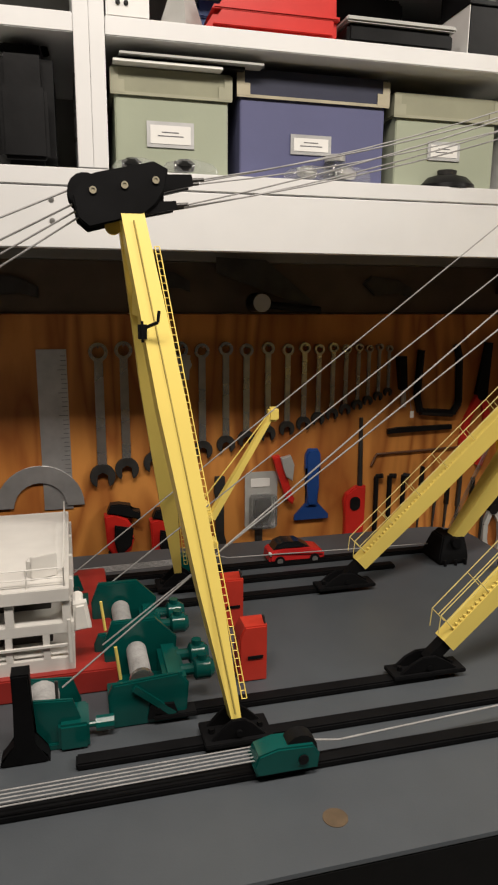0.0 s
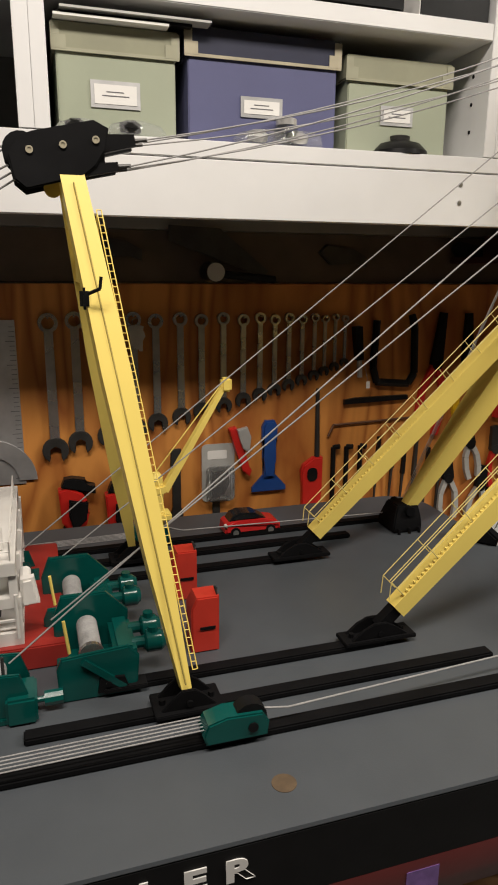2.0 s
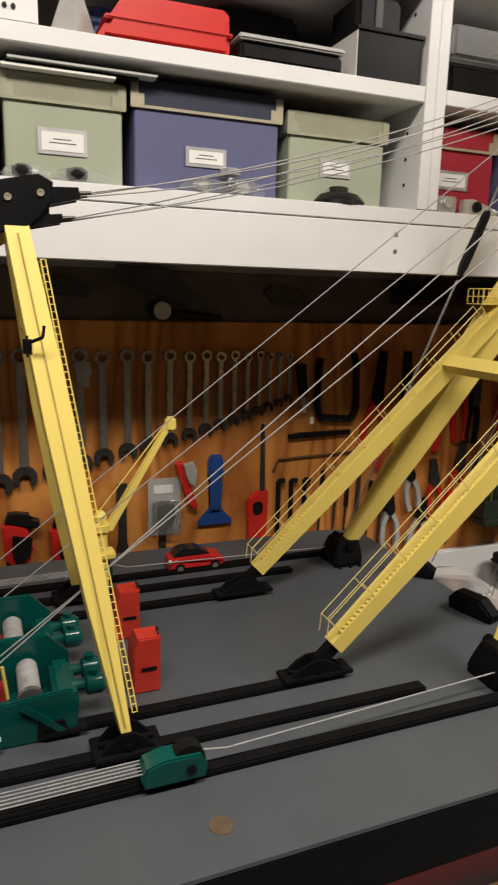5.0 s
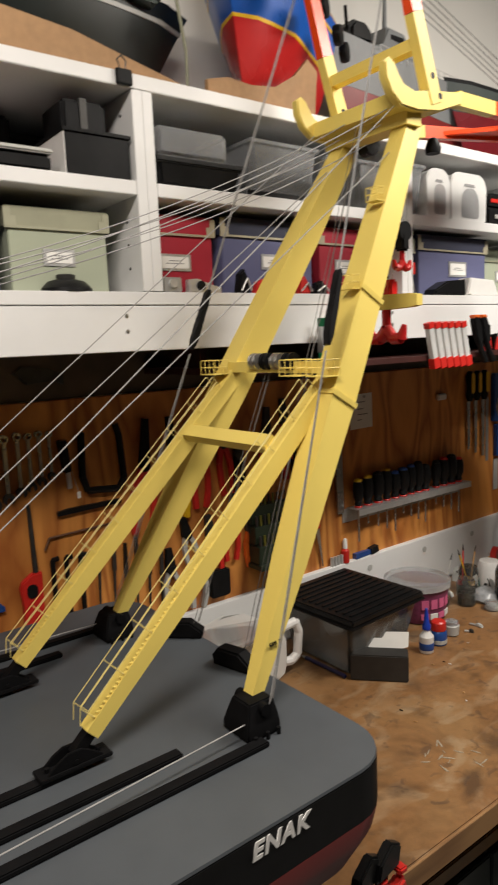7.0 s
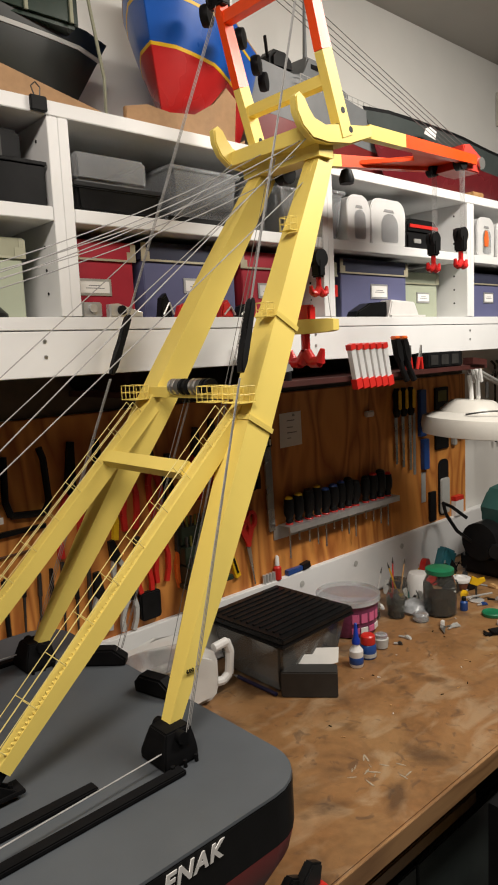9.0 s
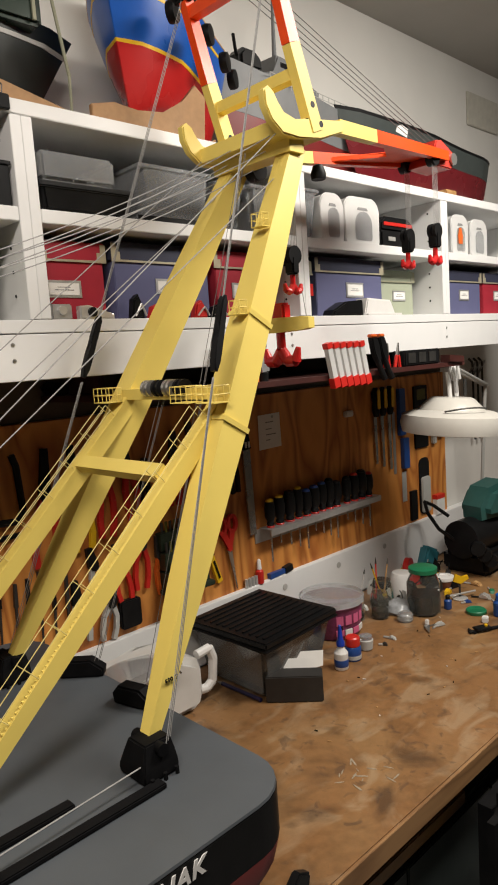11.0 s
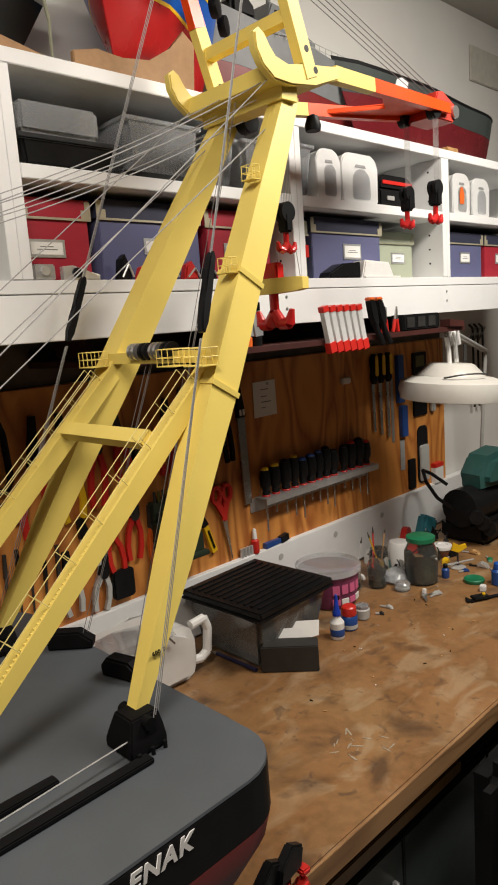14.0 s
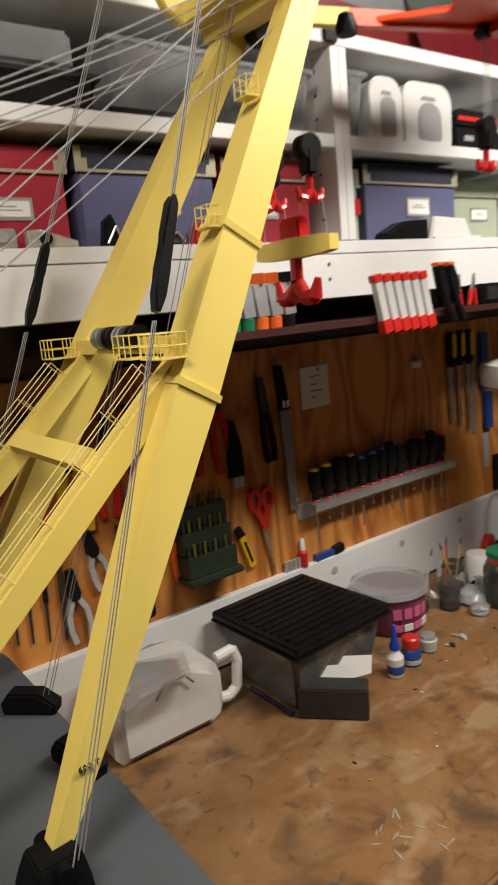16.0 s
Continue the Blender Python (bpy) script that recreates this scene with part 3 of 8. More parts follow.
for y in (YC - 0.10, YC + 0.165, YC - 0.175):
    bm = nb()
    c = Vector((1.002, y, 1.752))
    box(bm, c, (0.04, 0.05, 0.0015))
    for dx in (-0.019, 0.019):
        for k in range(4):
            tube(bm, c + Vector((dx, -0.024 + 0.016 * k, 0)), c + Vector((dx, -0.024 + 0.016 * k, 0.03)), 0.0008, seg=5)
        for z in (0.015, 0.03):
            tube(bm, c + Vector((dx, -0.024, z)), c + Vector((dx, 0.024, z)), 0.0008, seg=5)
    for dy in (-0.024, 0.024):
        for z in (0.015, 0.03):
            tube(bm, c + Vector((-0.019, dy, z)), c + Vector((0.019, dy, z)), 0.0008, seg=5)
    part("knee_platform", bm, YELLOW, ship, "small yellow railed platform")

# jib head: side plates with horns, cross members, tilted gantry, forked fly jib
HORN = [(-0.118, 0.080), (-0.104, 0.090), (-0.090, 0.082), (-0.082, 0.060), (-0.066, 0.044), (-0.03, 0.036), (0.02, 0.052), (0.05, 0.050), (0.13, 0.066), (0.13, 0.040), (0.05, 0.016), (-0.02, 0.004), (-0.07, 0.006), (-0.10, 0.026), (-0.116, 0.052)]
for s in (-1, 1):
    side = part("head_plate", plate(nb(), HORN, (1.345, YC + s * 0.126, 2.262), (1, 0, 0), (0, 0, 1), 0.020, 0.003), YELLOW, ship, "yellow side plate with a curved horn")
    bm = nb()
    for x, z in ((1.395, 2.305), (1.37, 2.34)):
        tube(bm, (x, YC + s * 0.126 - 0.012, z), (x, YC + s * 0.126 + 0.012, z), 0.007, seg=12)
    part("pin", bm, BLACK, side)
for x, z, w, h in ((1.30, 2.285, 0.05, 0.03), (1.37, 2.295, 0.035, 0.03), (1.44, 2.31, 0.03, 0.028), (1.335, 2.262, 0.045, 0.035)):
    part("head_beam", girder(nb(), (x, YC - 0.118, z), (x, YC + 0.118, z), w, h), YELLOW, ship)
part("head_deck", span(nb(), (1.29, YC - 0.115, 2.300), (1.45, YC + 0.115, 2.304)), YELLOW, ship)
for s in (-1, 1):
    y = YC + s * 0.126
    part("gantry_post", girder(nb(), (1.385, y, 2.29), (1.325, y, 2.452), 0.024, 0.034, 0.022, 0.032, up=(1, 0, 0)), YELLOW, ship)
    part("gantry_arm", girder(nb(), (1.3248, y, 2.4525), (1.272, y, 2.62), 0.022, 0.032, 0.020, 0.026, up=(1, 0, 0)), ORANGE, ship, "signal-orange upper gantry arm")
    for dy in (-0.018, 0.018):
        bm = nb()
        lathe(bm, [(0.004, -0.006), (0.016, -0.006), (0.016, -0.003), (0.012, 0), (0.016, 0.003), (0.016, 0.006), (0.004, 0.006)], (1.266, y + dy, 2.63), 16, (0, 1, 0))
        part("gantry_sheave", bm, BLACK, ship)
    part("sheave_pin", box(nb(), (1.268, y, 2.622), (0.02, 0.05, 0.02), 0.002), BLACK, ship)
part("gantry_crossbar", girder(nb(), (1.283, YC - 0.116, 2.59), (1.283, YC + 0.116, 2.59), 0.024, 0.026), ORANGE, ship)
part("gantry_crossbar", girder(nb(), (1.345, YC - 0.116, 2.40), (1.345, YC + 0.116, 2.40), 0.024, 0.024), YELLOW, ship)
for s in (-1, 1):
    a = Vector((1.47, YC + s * 0.120, 2.316))
    b = Vector((2.075, YC + s * 0.045, 2.362))
    q = a.lerp(b, 0.28)
    part("fly_jib_arm", girder(nb(), a, q, 0.022, 0.030), YELLOW, ship)
    part("fly_jib_arm", girder(nb(), q + (b - a).normalized() * 0.0005, b, 0.022, 0.030, 0.02, 0.026), ORANGE, ship)
part("fly_jib_web", plate(nb(), [(0, -0.085), (0.34, -0.03), (0.34, 0.03), (0, 0.085), (-0.06, 0.09), (0.10, 0.0), (-0.06, -0.09)], (1.745, YC, 2.335), (1, 0, 0.1), (0, 1, 0), 0.012, 0.002), ORANGE, ship)
tip = part("fly_jib_tip", plate(nb(), [(-0.06, -0.02), (0.05, -0.02), (0.075, 0.0), (0.06, 0.03), (0.0, 0.055), (-0.03, 0.05)], (2.06, YC, 2.352), (1, 0, 0), (0, 0, 1), 0.085, 0.003), REDP, ship, "red jib tip housing")
for y in (YC - 0.046, YC + 0.046):
    part("tip_sheave", lathe(nb(), [(0.003, -0.004), (0.017, -0.004), (0.017, 0.004), (0.003, 0.004)], (2.115, y, 2.360), 18, (0, 1, 0)), STEEL, tip)
part("jib_lamp", lathe(nb(), [(0.016, 0), (0.018, 0.012), (0.012, 0.03), (0.004, 0.034)], (1.46, YC - 0.07, 2.215), 14), BLACK, ship)

R = 0.0011


def hook_block(x, y, z, sc, parent, top):
    bm = nb()
    for d in (-1, 1):
        lathe(bm, [(0.004, -0.005), (0.021, -0.005), (0.021, 0.005), (0.004, 0.005)], (x, y + d * 0.008 * sc, z + 0.012 * sc), 16, (0, 1, 0))
    box(bm, (x, y, z - 0.012 * sc), (0.026 * sc, 0.03 * sc, 0.045 * sc), 0.004)
    blk = part("hook_block", bm, BLACK, parent, "black hook block")
    bm = nb()
    tube(bm, (x, y, z - 0.03 * sc), (x, y, z - 0.062 * sc), 0.007 * sc)
    for d in (-1, 1):
        pts = [Vector((x, y, z - 0.062 * sc)), Vector((x + d * 0.012 * sc, y, z - 0.076 * sc)), Vector((x + d * 0.026 * sc, y, z - 0.073 * sc)), Vector((x + d * 0.031 * sc, y, z - 0.056 * sc))]
        for (p, q), (r0, r1) in zip(zip(pts, pts[1:]), ((0.009, 0.009), (0.009, 0.008), (0.008, 0.004))):
            tube(bm, p, q, r0 * sc, r1 * sc)
    part("hook", bm, REDGLOSS, blk, "glossy red double hook")
    bm = nb()
    for k in range(6):
        dx = (k - 2.5) * 0.005
        tube(bm, (x + dx, y - 0.006, z), (x + dx, y - 0.006, top), 0.0006, seg=4)
    part("hoist_rope", bm, CORD, blk, "grey hoisting cord")


for y in (YC - 0.045, YC + 0.045):
    hook_block(2.0, y, 2.135, 1.0, ship, 2.345)
    bm = nb()
    lathe(bm, [(0.004, -0.012), (0.02, -0.012), (0.02, 0.012), (0.004, 0.012)], (2.0, y, 2.345), 14, (0, 1, 0))
    part("sheave", bm, BLACK, ship)
for y in (YC - 0.047, YC + 0.047):
    hook_block(1.378, y, 2.035, 0.9, ship, 2.25)
    bm = nb()
    lathe(bm, [(0.004, -0.014), (0.024, -0.014), (0.024, 0.014), (0.004, 0.014)], (1.378, y, 2.25), 14, (0, 1, 0))
    part("sheave", bm, BLACK, ship)
part("lifting_beam", girder(nb(), (1.378, YC - 0.095, 1.895), (1.378, YC + 0.095, 1.895), 0.020, 0.024, mid=[(0.1, 0.026, 0.03), (0.5, 0.03, 0.034), (0.9, 0.026, 0.03)]), YELLOW, ship, "yellow lifting beam slung from two hooks")
bm = nb()
for s in (-1, 1):
    for d in (-0.026, 0.026):
        tube(bm, (1.378, YC + s * 0.047 + d, 1.965), (1.378, YC + s * 0.047 + d * 1.3, 1.910), 0.0009, seg=5)
part("sling", bm, CORD, ship)
bm = nb()
box(bm, (1.378, YC, 1.915), (0.028, 0.05, 0.06), 0.005)
tube(bm, (1.378, YC, 1.880), (1.378, YC, 1.842), 0.011)
for d in (-1, 1):
    pts = [Vector((1.378, YC, 1.835)), Vector((1.378, YC + d * 0.018, 1.812)), Vector((1.378, YC + d * 0.042, 1.812)), Vector((1.378, YC + d * 0.052, 1.842))]
    for (p, q), (r0, r1) in zip(zip(pts, pts[1:]), ((0.014, 0.014), (0.014, 0.013), (0.013, 0.006))):
        tube(bm, p, q, r0, r1, 12)
part("main_hook", bm, REDGLOSS, ship, "large glossy red double hook")

# luffing mast
MT = Vector((0.100, YC, 1.838))
for s in (-1, 1):
    a, b = Vector((0.190, YC + s * 0.225, 1.232)), MT + Vector((0.0, s * 0.020, 0))
    leg = part("mast_leg", girder(nb(), a, b, 0.024, 0.012, 0.030, 0.029, up=(1, 0, 0), mid=[(0.25, 0.032, 0.028), (0.6, 0.034, 0.036)]), YELLOW, ship)
    bm = nb()
    d = (b - a)
    for k in (0, 1):
        o = Vector((0.006 * k, 0, 0))
        tube(bm, a.lerp(b, 0.03) + o + Vector((0.014, 0, 0)), a.lerp(b, 0.93) + o + Vector((0.022, 0, 0)), 0.0008, seg=5)
    for k in range(60):
        p = a.lerp(b, 0.03 + 0.9 * k / 59) + Vector((0.014 + 0.008 * k / 59, 0, 0))
        tube(bm, p, p + Vector((0.006, 0, 0)), 0.0006, seg=4)
    part("ladder", bm, YELLOW, leg)
    part("seam", girder(nb(), a.lerp(b, 0.02) + Vector((0.0, -0.0182, 0)), a.lerp(b, 0.98) + Vector((0.0, -0.0182, 0)), 0.0016, 0.0016), mat("seam_shadow", (0.35, 0.27, 0.06), 0.6), leg) if s < 0 else None
part("mast_tie", girder(nb(), (0.116, YC - 0.06, 1.722), (0.116, YC + 0.06, 1.722), 0.024, 0.03), YELLOW, ship)
bm = nb()
box(bm, (0.104, YC - 0.090, 1.69), (0.011, 0.012, 0.026), 0.004)
tube(bm, (0.108, YC - 0.10, 1.696), (0.121, YC - 0.108, 1.702), 0.0022)
tube(bm, (0.121, YC - 0.108, 1.702), (0.123, YC - 0.108, 1.716), 0.0020)
part("mast_bracket", bm, BLACK, ship)
bm = nb()
CHEEK = [(-0.064, -0.026), (-0.050, -0.040), (0.020, -0.036), (0.036, -0.026), (0.048, -0.010), (0.052, 0.014), (0.034, 0.026), (-0.040, 0.024), (-0.058, 0.020), (-0.070, 0.004)]
for y in (YC - 0.034, YC + 0.034):
    plate(bm, CHEEK, (0.096, y, 1.866), (1, 0, 0.2), (0, 0, 1), 0.006, 0.002)
box(bm, (0.092, YC, 1.862), (0.10, 0.062, 0.034), 0.004)
head = part("mast_head", bm, BLACK, ship, "black sheave block at the mast top")
for x, z in ((0.053, 1.861), (0.092, 1.8685), (0.131, 1.876)):
    bm = nb()
    lathe(bm, [(0.0045, 0), (0.0045, 0.002), (0.0025, 0.002), (0.0025, 0.001)], (x, YC - 0.0372, z), 12, (0, -1, 0))
    part("bolt", bm, BRASS, head, "brass bolt ring")
for k in range(4):
    part("sheave", lathe(nb(), [(0.004, -0.004), (0.022, -0.004), (0.018, 0), (0.022, 0.004), (0.004, 0.004)], (0.044, YC - 0.024 + 0.016 * k, 1.861), 18, (0, 1, 0)), BLACK, head)
    up = k % 2
    a = Vector((0.142, YC - 0.027 + 0.018 * k, 1.876)) if up else Vector((0.118, YC - 0.027 + 0.018 * k, 1.842))
    part("rope_socket", girder(nb(), a, a + Vector((0.040, 0, 0.006)), 0.012, 0.022 if up else 0.015, 0.010, 0.014 if up else 0.010), BLACK, head)
    part("thimble", tube(nb(), a + Vector((0.040, 0, 0.006)), a + Vector((0.056, 0, 0.008)), 0.0028, 0.0022, 8), IRON, head)
part("guide_sheave", lathe(nb(), [(0.004, -0.005), (0.011, -0.005), (0.011, 0.005), (0.004, 0.005)], (0.079, YC + 0.0, 1.822), 18, (0, 1, 0)), YELLOW, head, "yellow guide sheave")

# ropes
bm = nb()
for k in range(6):
    y0, y1 = YC - 0.028 + 0.011 * k, YC - 0.10 + 0.04 * k
    x0, z0 = (0.196, 1.883) if k % 2 else (0.172, 1.849)
    line(bm, sag((x0, y0, z0), (1.30, y1, 2.285 - 0.03 * (k % 3)), 0.045, 14), R)
part("luffing_rope", bm, CORD, ship, "grey cords from mast to jib head")
bm = nb()
for k, (z0, x1, z1) in enumerate(((1.866, -1.0, 1.42), (1.850, -1.0, 1.32), (1.842, -0.95, 1.27), (1.834, -0.9, 1.24))):
    line(bm, [(0.035, YC - 0.024 + 0.016 * k, z0), (x1, YC - 0.05 + 0.03 * k, z1)], R * 1.3)
part("back_stay", bm, CORD, ship)
for a, b in (((-0.012, 0.80, 1.262), (1.31, YC - 0.115, 2.30)), ((0.04, 0.86, 1.28), (1.30, YC - 0.09, 2.20)), ((0.05, 1.04, 1.28), (1.30, YC + 0.09, 2.20)), ((-0.02, 1.11, 1.262), (1.31, YC + 0.115, 2.30))):
    part("hoist_line", line(nb(), [a, b], R), CORD, ship)
for s in (-1, 1):
    a, b = Vector((1.268, YC + s * 0.13, 2.62)), Vector((0.775, YC + s * 0.270, 1.250))
    bm = nb()
    for k in range(3):
        o = Vector((0.006 * (k - 1), 0.004 * (k - 1), 0))
        tube(bm, a + o, a.lerp(b, 0.50) + o * 0.6, R * 0.75, seg=5)
        tube(bm, a.lerp(b, 0.60) + o * 0.6, b + o * 1.4, R * 0.75, seg=5)
    part("tackle_rope", bm, CORD, ship)
    m, n = a.lerp(b, 0.505), a.lerp(b, 0.60)
    bm = nb()
    dd = n - m
    plate(bm, [(-0.0064, 0.0000), (-0.0020, 0.0093), (0.0020, 0.0093), (0.0064, 0.0000), (0.0076, -0.0389), (0.0045, -0.0584), (0.0082, -0.0779), (0.0076, -0.1091), (0.0031, -0.1286), (-0.0031, -0.1286), (-0.0076, -0.1091), (-0.0071, -0.0779), (-0.0038, -0.0584), (-0.0076, -0.0389)], m, dd.cross(Vector((0, 1, 0))), -dd, 0.016, 0.002)
    part("tackle_block", bm, BLACK, ship, "long black tackle block")
bm = nb()
for dx, dy in ((0, 0), (0.008, 0.006), (-0.007, 0.004)):
    tube(bm, (1.05 + dx, YC + 0.02 + dy, 1.78), (0.88 + dx, YC + 0.10 + dy, 1.235), 0.0007, seg=5)
    tube(bm, (1.28 + dx, YC - 0.02 + dy, 2.26), (0.885 + dx, YC - 0.07 + dy, 1.235), 0.0007, seg=5)
part("thin_rope", bm, mat("dark_cord", (0.16, 0.15, 0.14), 0.8), ship)
for s in (-1, 1):
    for k in range(5):
        y = YC + s * 0.291 + 0.006 * (k - 2)
        part("deck_rope", line(nb(), sag((-1.0, y, DECKZ + 0.022), (0.205, y, DECKZ + 0.027), 0.004, 4), R * 0.8), CORD, ship)
    part("deck_rope", line(nb(), [(0.262, YC + s * 0.295, DECKZ + 0.036), (0.30, YC + s * 0.29, DECKZ + 0.026), (0.775, YC + s * 0.262, DECKZ + 0.028)], R * 1.1), CORD, ship)
for s in (-1, 1):
    bm = nb()
    y = YC + s * 0.295
    plate(bm, [(-0.036, 0.0), (0.036, 0.0), (0.038, 0.018), (0.03, 0.030), (-0.012, 0.032), (-0.034, 0.026), (-0.04, 0.012)], (0.232, y, DECKZ + 0.0095), (1, 0, 0), (0, 0, 1), 0.030, 0.002)
    blk = part("sliding_block", bm, GREEN, ship, "glossy green sliding pulley block")
    bm = nb()
    lathe(bm, [(0.003, -0.017), (0.006, -0.017), (0.006, 0.017), (0.003, 0.017)], (0.250, y, DECKZ + 0.024), 12, (0, 1, 0))
    lathe(bm, [(0.003, -0.009), (0.020, -0.009), (0.020, 0.009), (0.003, 0.009)], (0.249, y, DECKZ + 0.030), 16, (0, 1, 0))
    part("wheel", bm, BLACK, blk)

# winches


def winch(x, y, parent, sc=1.0, tall=1.0):
    bm = nb()
    for s in (-1, 1):
        plate(bm, [(-0.036, 0), (0.036, 0), (0.040, 0.03), (0.030, 0.062 * tall), (-0.020, 0.066 * tall), (-0.036, 0.045)], (x, y + s * 0.030 * sc, DECKZ), (1, 0, 0), (0, 0, 1), 0.006, 0.0015)
    box(bm, (x, y, DECKZ + 0.004), (0.09 * sc, 0.075 * sc, 0.008), 0.001)
    box(bm, (x + 0.03, y - 0.012, DECKZ + 0.018), (0.036, 0.05, 0.034), 0.003)
    w = part("winch", bm, GREEN, parent, "glossy green deck winch")
    part("drum", lathe(nb(), [(0.006, -0.027 * sc), (0.020, -0.027 * sc), (0.020, 0.027 * sc), (0.006, 0.027 * sc)], (x - 0.006, y, DECKZ + 0.044), 20, (0, 1, 0)), CORD, w, "drum wound with grey cord")
    bm = nb()
    tube(bm, (x + 0.045, y - 0.012, DECKZ + 0.016), (x + 0.056, y - 0.012, DECKZ + 0.016), 0.004)
    tube(bm, (x + 0.056, y - 0.012, DECKZ + 0.016), (x + 0.078, y - 0.012, DECKZ + 0.016), 0.0095)
    part("motor", bm, GREEN, w)
    part("guide_pin", tube(nb(), (x + 0.012, y - 0.02, DECKZ + 0.05), (x + 0.012, y - 0.02, DECKZ + 0.085), 0.002), IRON, w)


winch(-0.030, 0.797, ship, 0.8)
winch(-0.018, 1.120, ship, 0.8)


def main_winch(x, y):
    bm = nb()
    plate(bm, [(-0.05, 0), (0.046, 0), (0.050, 0.05), (0.036, 0.066), (-0.046, 0.060), (-0.052, 0.045)], (x, y - 0.055, DECKZ), (1, 0, 0), (0, 0, 1), 0.008, 0.002)
    plate(bm, [(-0.05, 0), (0.046, 0), (0.050, 0.06), (0.02, 0.092), (-0.04, 0.092), (-0.052, 0.06)], (x, y + 0.05, DECKZ), (1, 0, 0), (0, 0, 1), 0.010, 0.002)
    box(bm, (x, y, DECKZ + 0.006), (0.10, 0.11, 0.012), 0.001)
    girder(bm, (x - 0.02, y - 0.061, DECKZ + 0.055), (x + 0.03, y - 0.061, DECKZ + 0.012), 0.006, 0.008)
    box(bm, (x + 0.035, y + 0.0, DECKZ + 0.03), (0.03, 0.09, 0.05), 0.006)
    w = part("main_winch", bm, GREEN, ship, "large glossy green double winch")
    part("drum", lathe(nb(), [(0.006, -0.036), (0.014, -0.036), (0.014, 0.036), (0.006, 0.036)], (x - 0.008, y, DECKZ + 0.052), 20, (0, 1, 0)), CORD, w, "drum wound with grey cord")
    part("flange", lathe(nb(), [(0.006, -0.045), (0.016, -0.044), (0.016, -0.037), (0.006, -0.037)], (x - 0.008, y, DECKZ + 0.052), 20, (0, 1, 0)), STEEL, w)
    bm = nb()
    for dy in (-0.018, 0.022):
        tube(bm, (x + 0.045, y + dy, DECKZ + 0.045), (x + 0.066, y + dy, DECKZ + 0.045), 0.008)
        lathe(bm, [(0.010, 0), (0.015, 0.003), (0.015, 0.022), (0.010, 0.028)], (x + 0.062, y + dy, DECKZ + 0.045), 14, (1, 0, 0))
        tube(bm, (x + 0.074, y + dy, DECKZ + 0.045), (x + 0.074, y + dy, DECKZ + 0.066), 0.007)
    part("motor", bm, GREEN, w)
    bm = nb()
    tube(bm, (x - 0.035, y - 0.045, DECKZ + 0.06), (x - 0.04, y - 0.045, DECKZ + 0.105), 0.0022)
    part("lever", bm, YELLOW, w)


main_winch(0.094, 0.850)
main_winch(0.082, 0.985)
bm = nb()
box(bm, (0.125, 0.795, DECKZ + 0.010), (0.055, 0.022, 0.006), 0.001)
plate(bm, [(-0.02, 0), (0.02, 0), (0.014, 0.018), (-0.016, 0.02)], (0.110, 0.789, DECKZ + 0.009), (1, 0, 0), (0, 0, 1), 0.005)
tube(bm, (0.104, 0.785, DECKZ + 0.02), (0.104, 0.80, DECKZ + 0.02), 0.004)
part("rail_stop", bm, BLACK, ship)

# red deck lockers with slanted tops
for x, y, h in ((0.246, 0.872, 0.084), (0.252, 1.032, 0.084)):
    bm = nb()
    plate(bm, [(-0.02, 0), (0.02, 0), (0.02, h), (-0.012, h), (-0.02, h * 0.8)], (x, y, DECKZ), (1, 0, 0), (0, 0, 1), 0.036, 0.002)
    lk = part("deck_locker", bm, REDP, ship, "red upright deck locker")
    part("vent_slot", span(nb(), (x - 0.008, y - 0.0195, DECKZ + h * 0.42), (x + 0.014, y - 0.0175, DECKZ + h * 0.47)), BLACK, lk)
    bm = line(nb(), [(x + 0.018, y - 0.012, DECKZ + h), (x + 0.014, y - 0.012, DECKZ + h + 0.014), (x + 0.024, y + 0.012, DECKZ + h - 0.004)], 0.0015)
    part("pipe", bm, IRON, lk)

# small pedestal crane
bm = nb()
tube(bm, (0.232, 1.150, DECKZ), (0.232, 1.150, 1.345), 0.014, 0.012, 14)
box(bm, (0.236, 1.150, 1.30), (0.04, 0.035, 0.012), 0.002)
box(bm, (0.232, 1.150, 1.35), (0.03, 0.03, 0.02), 0.004)
lathe(bm, [(0.012, 0), (0.012, 0.012), (0.006, 0.02)], (0.232, 1.15, 1.36), 12)
pc = part("deck_crane", bm, YELLOW, ship, "small yellow pedestal crane")
bm = nb()
girder(bm, (0.246, 1.152, 1.345), (0.362, 1.176, 1.522), 0.013, 0.013, 0.009, 0.009)
box(bm, (0.366, 1.176, 1.525), (0.020, 0.016, 0.026), 0.004)
part("crane_arm", bm, YELLOW, pc)
part("crane_rope", line(nb(), [(0.215, 1.150, 1.36), (0.362, 1.178, 1.53)], 0.0012), YELLOW, pc)

# stern fairleads
for y, r in ((1.095, 18), (0.905, -12)):
    bm = nb()
    q = Matrix.Rotation(radians(r), 3, "Z")
    plate(bm, [(-0.044, 0.0), (0.044, 0.0), (0.047, 0.016), (0.020, 0.036), (-0.032, 0.036), (-0.047, 0.018)], (0.862, y, DECKZ + 0.0005), q @ Vector((0.45, -0.9, 0)), (0, 0, 1), 0.032, 0.004)
    part("fairlead", bm, RAILBLACK, ship, "black rope fairlead block")

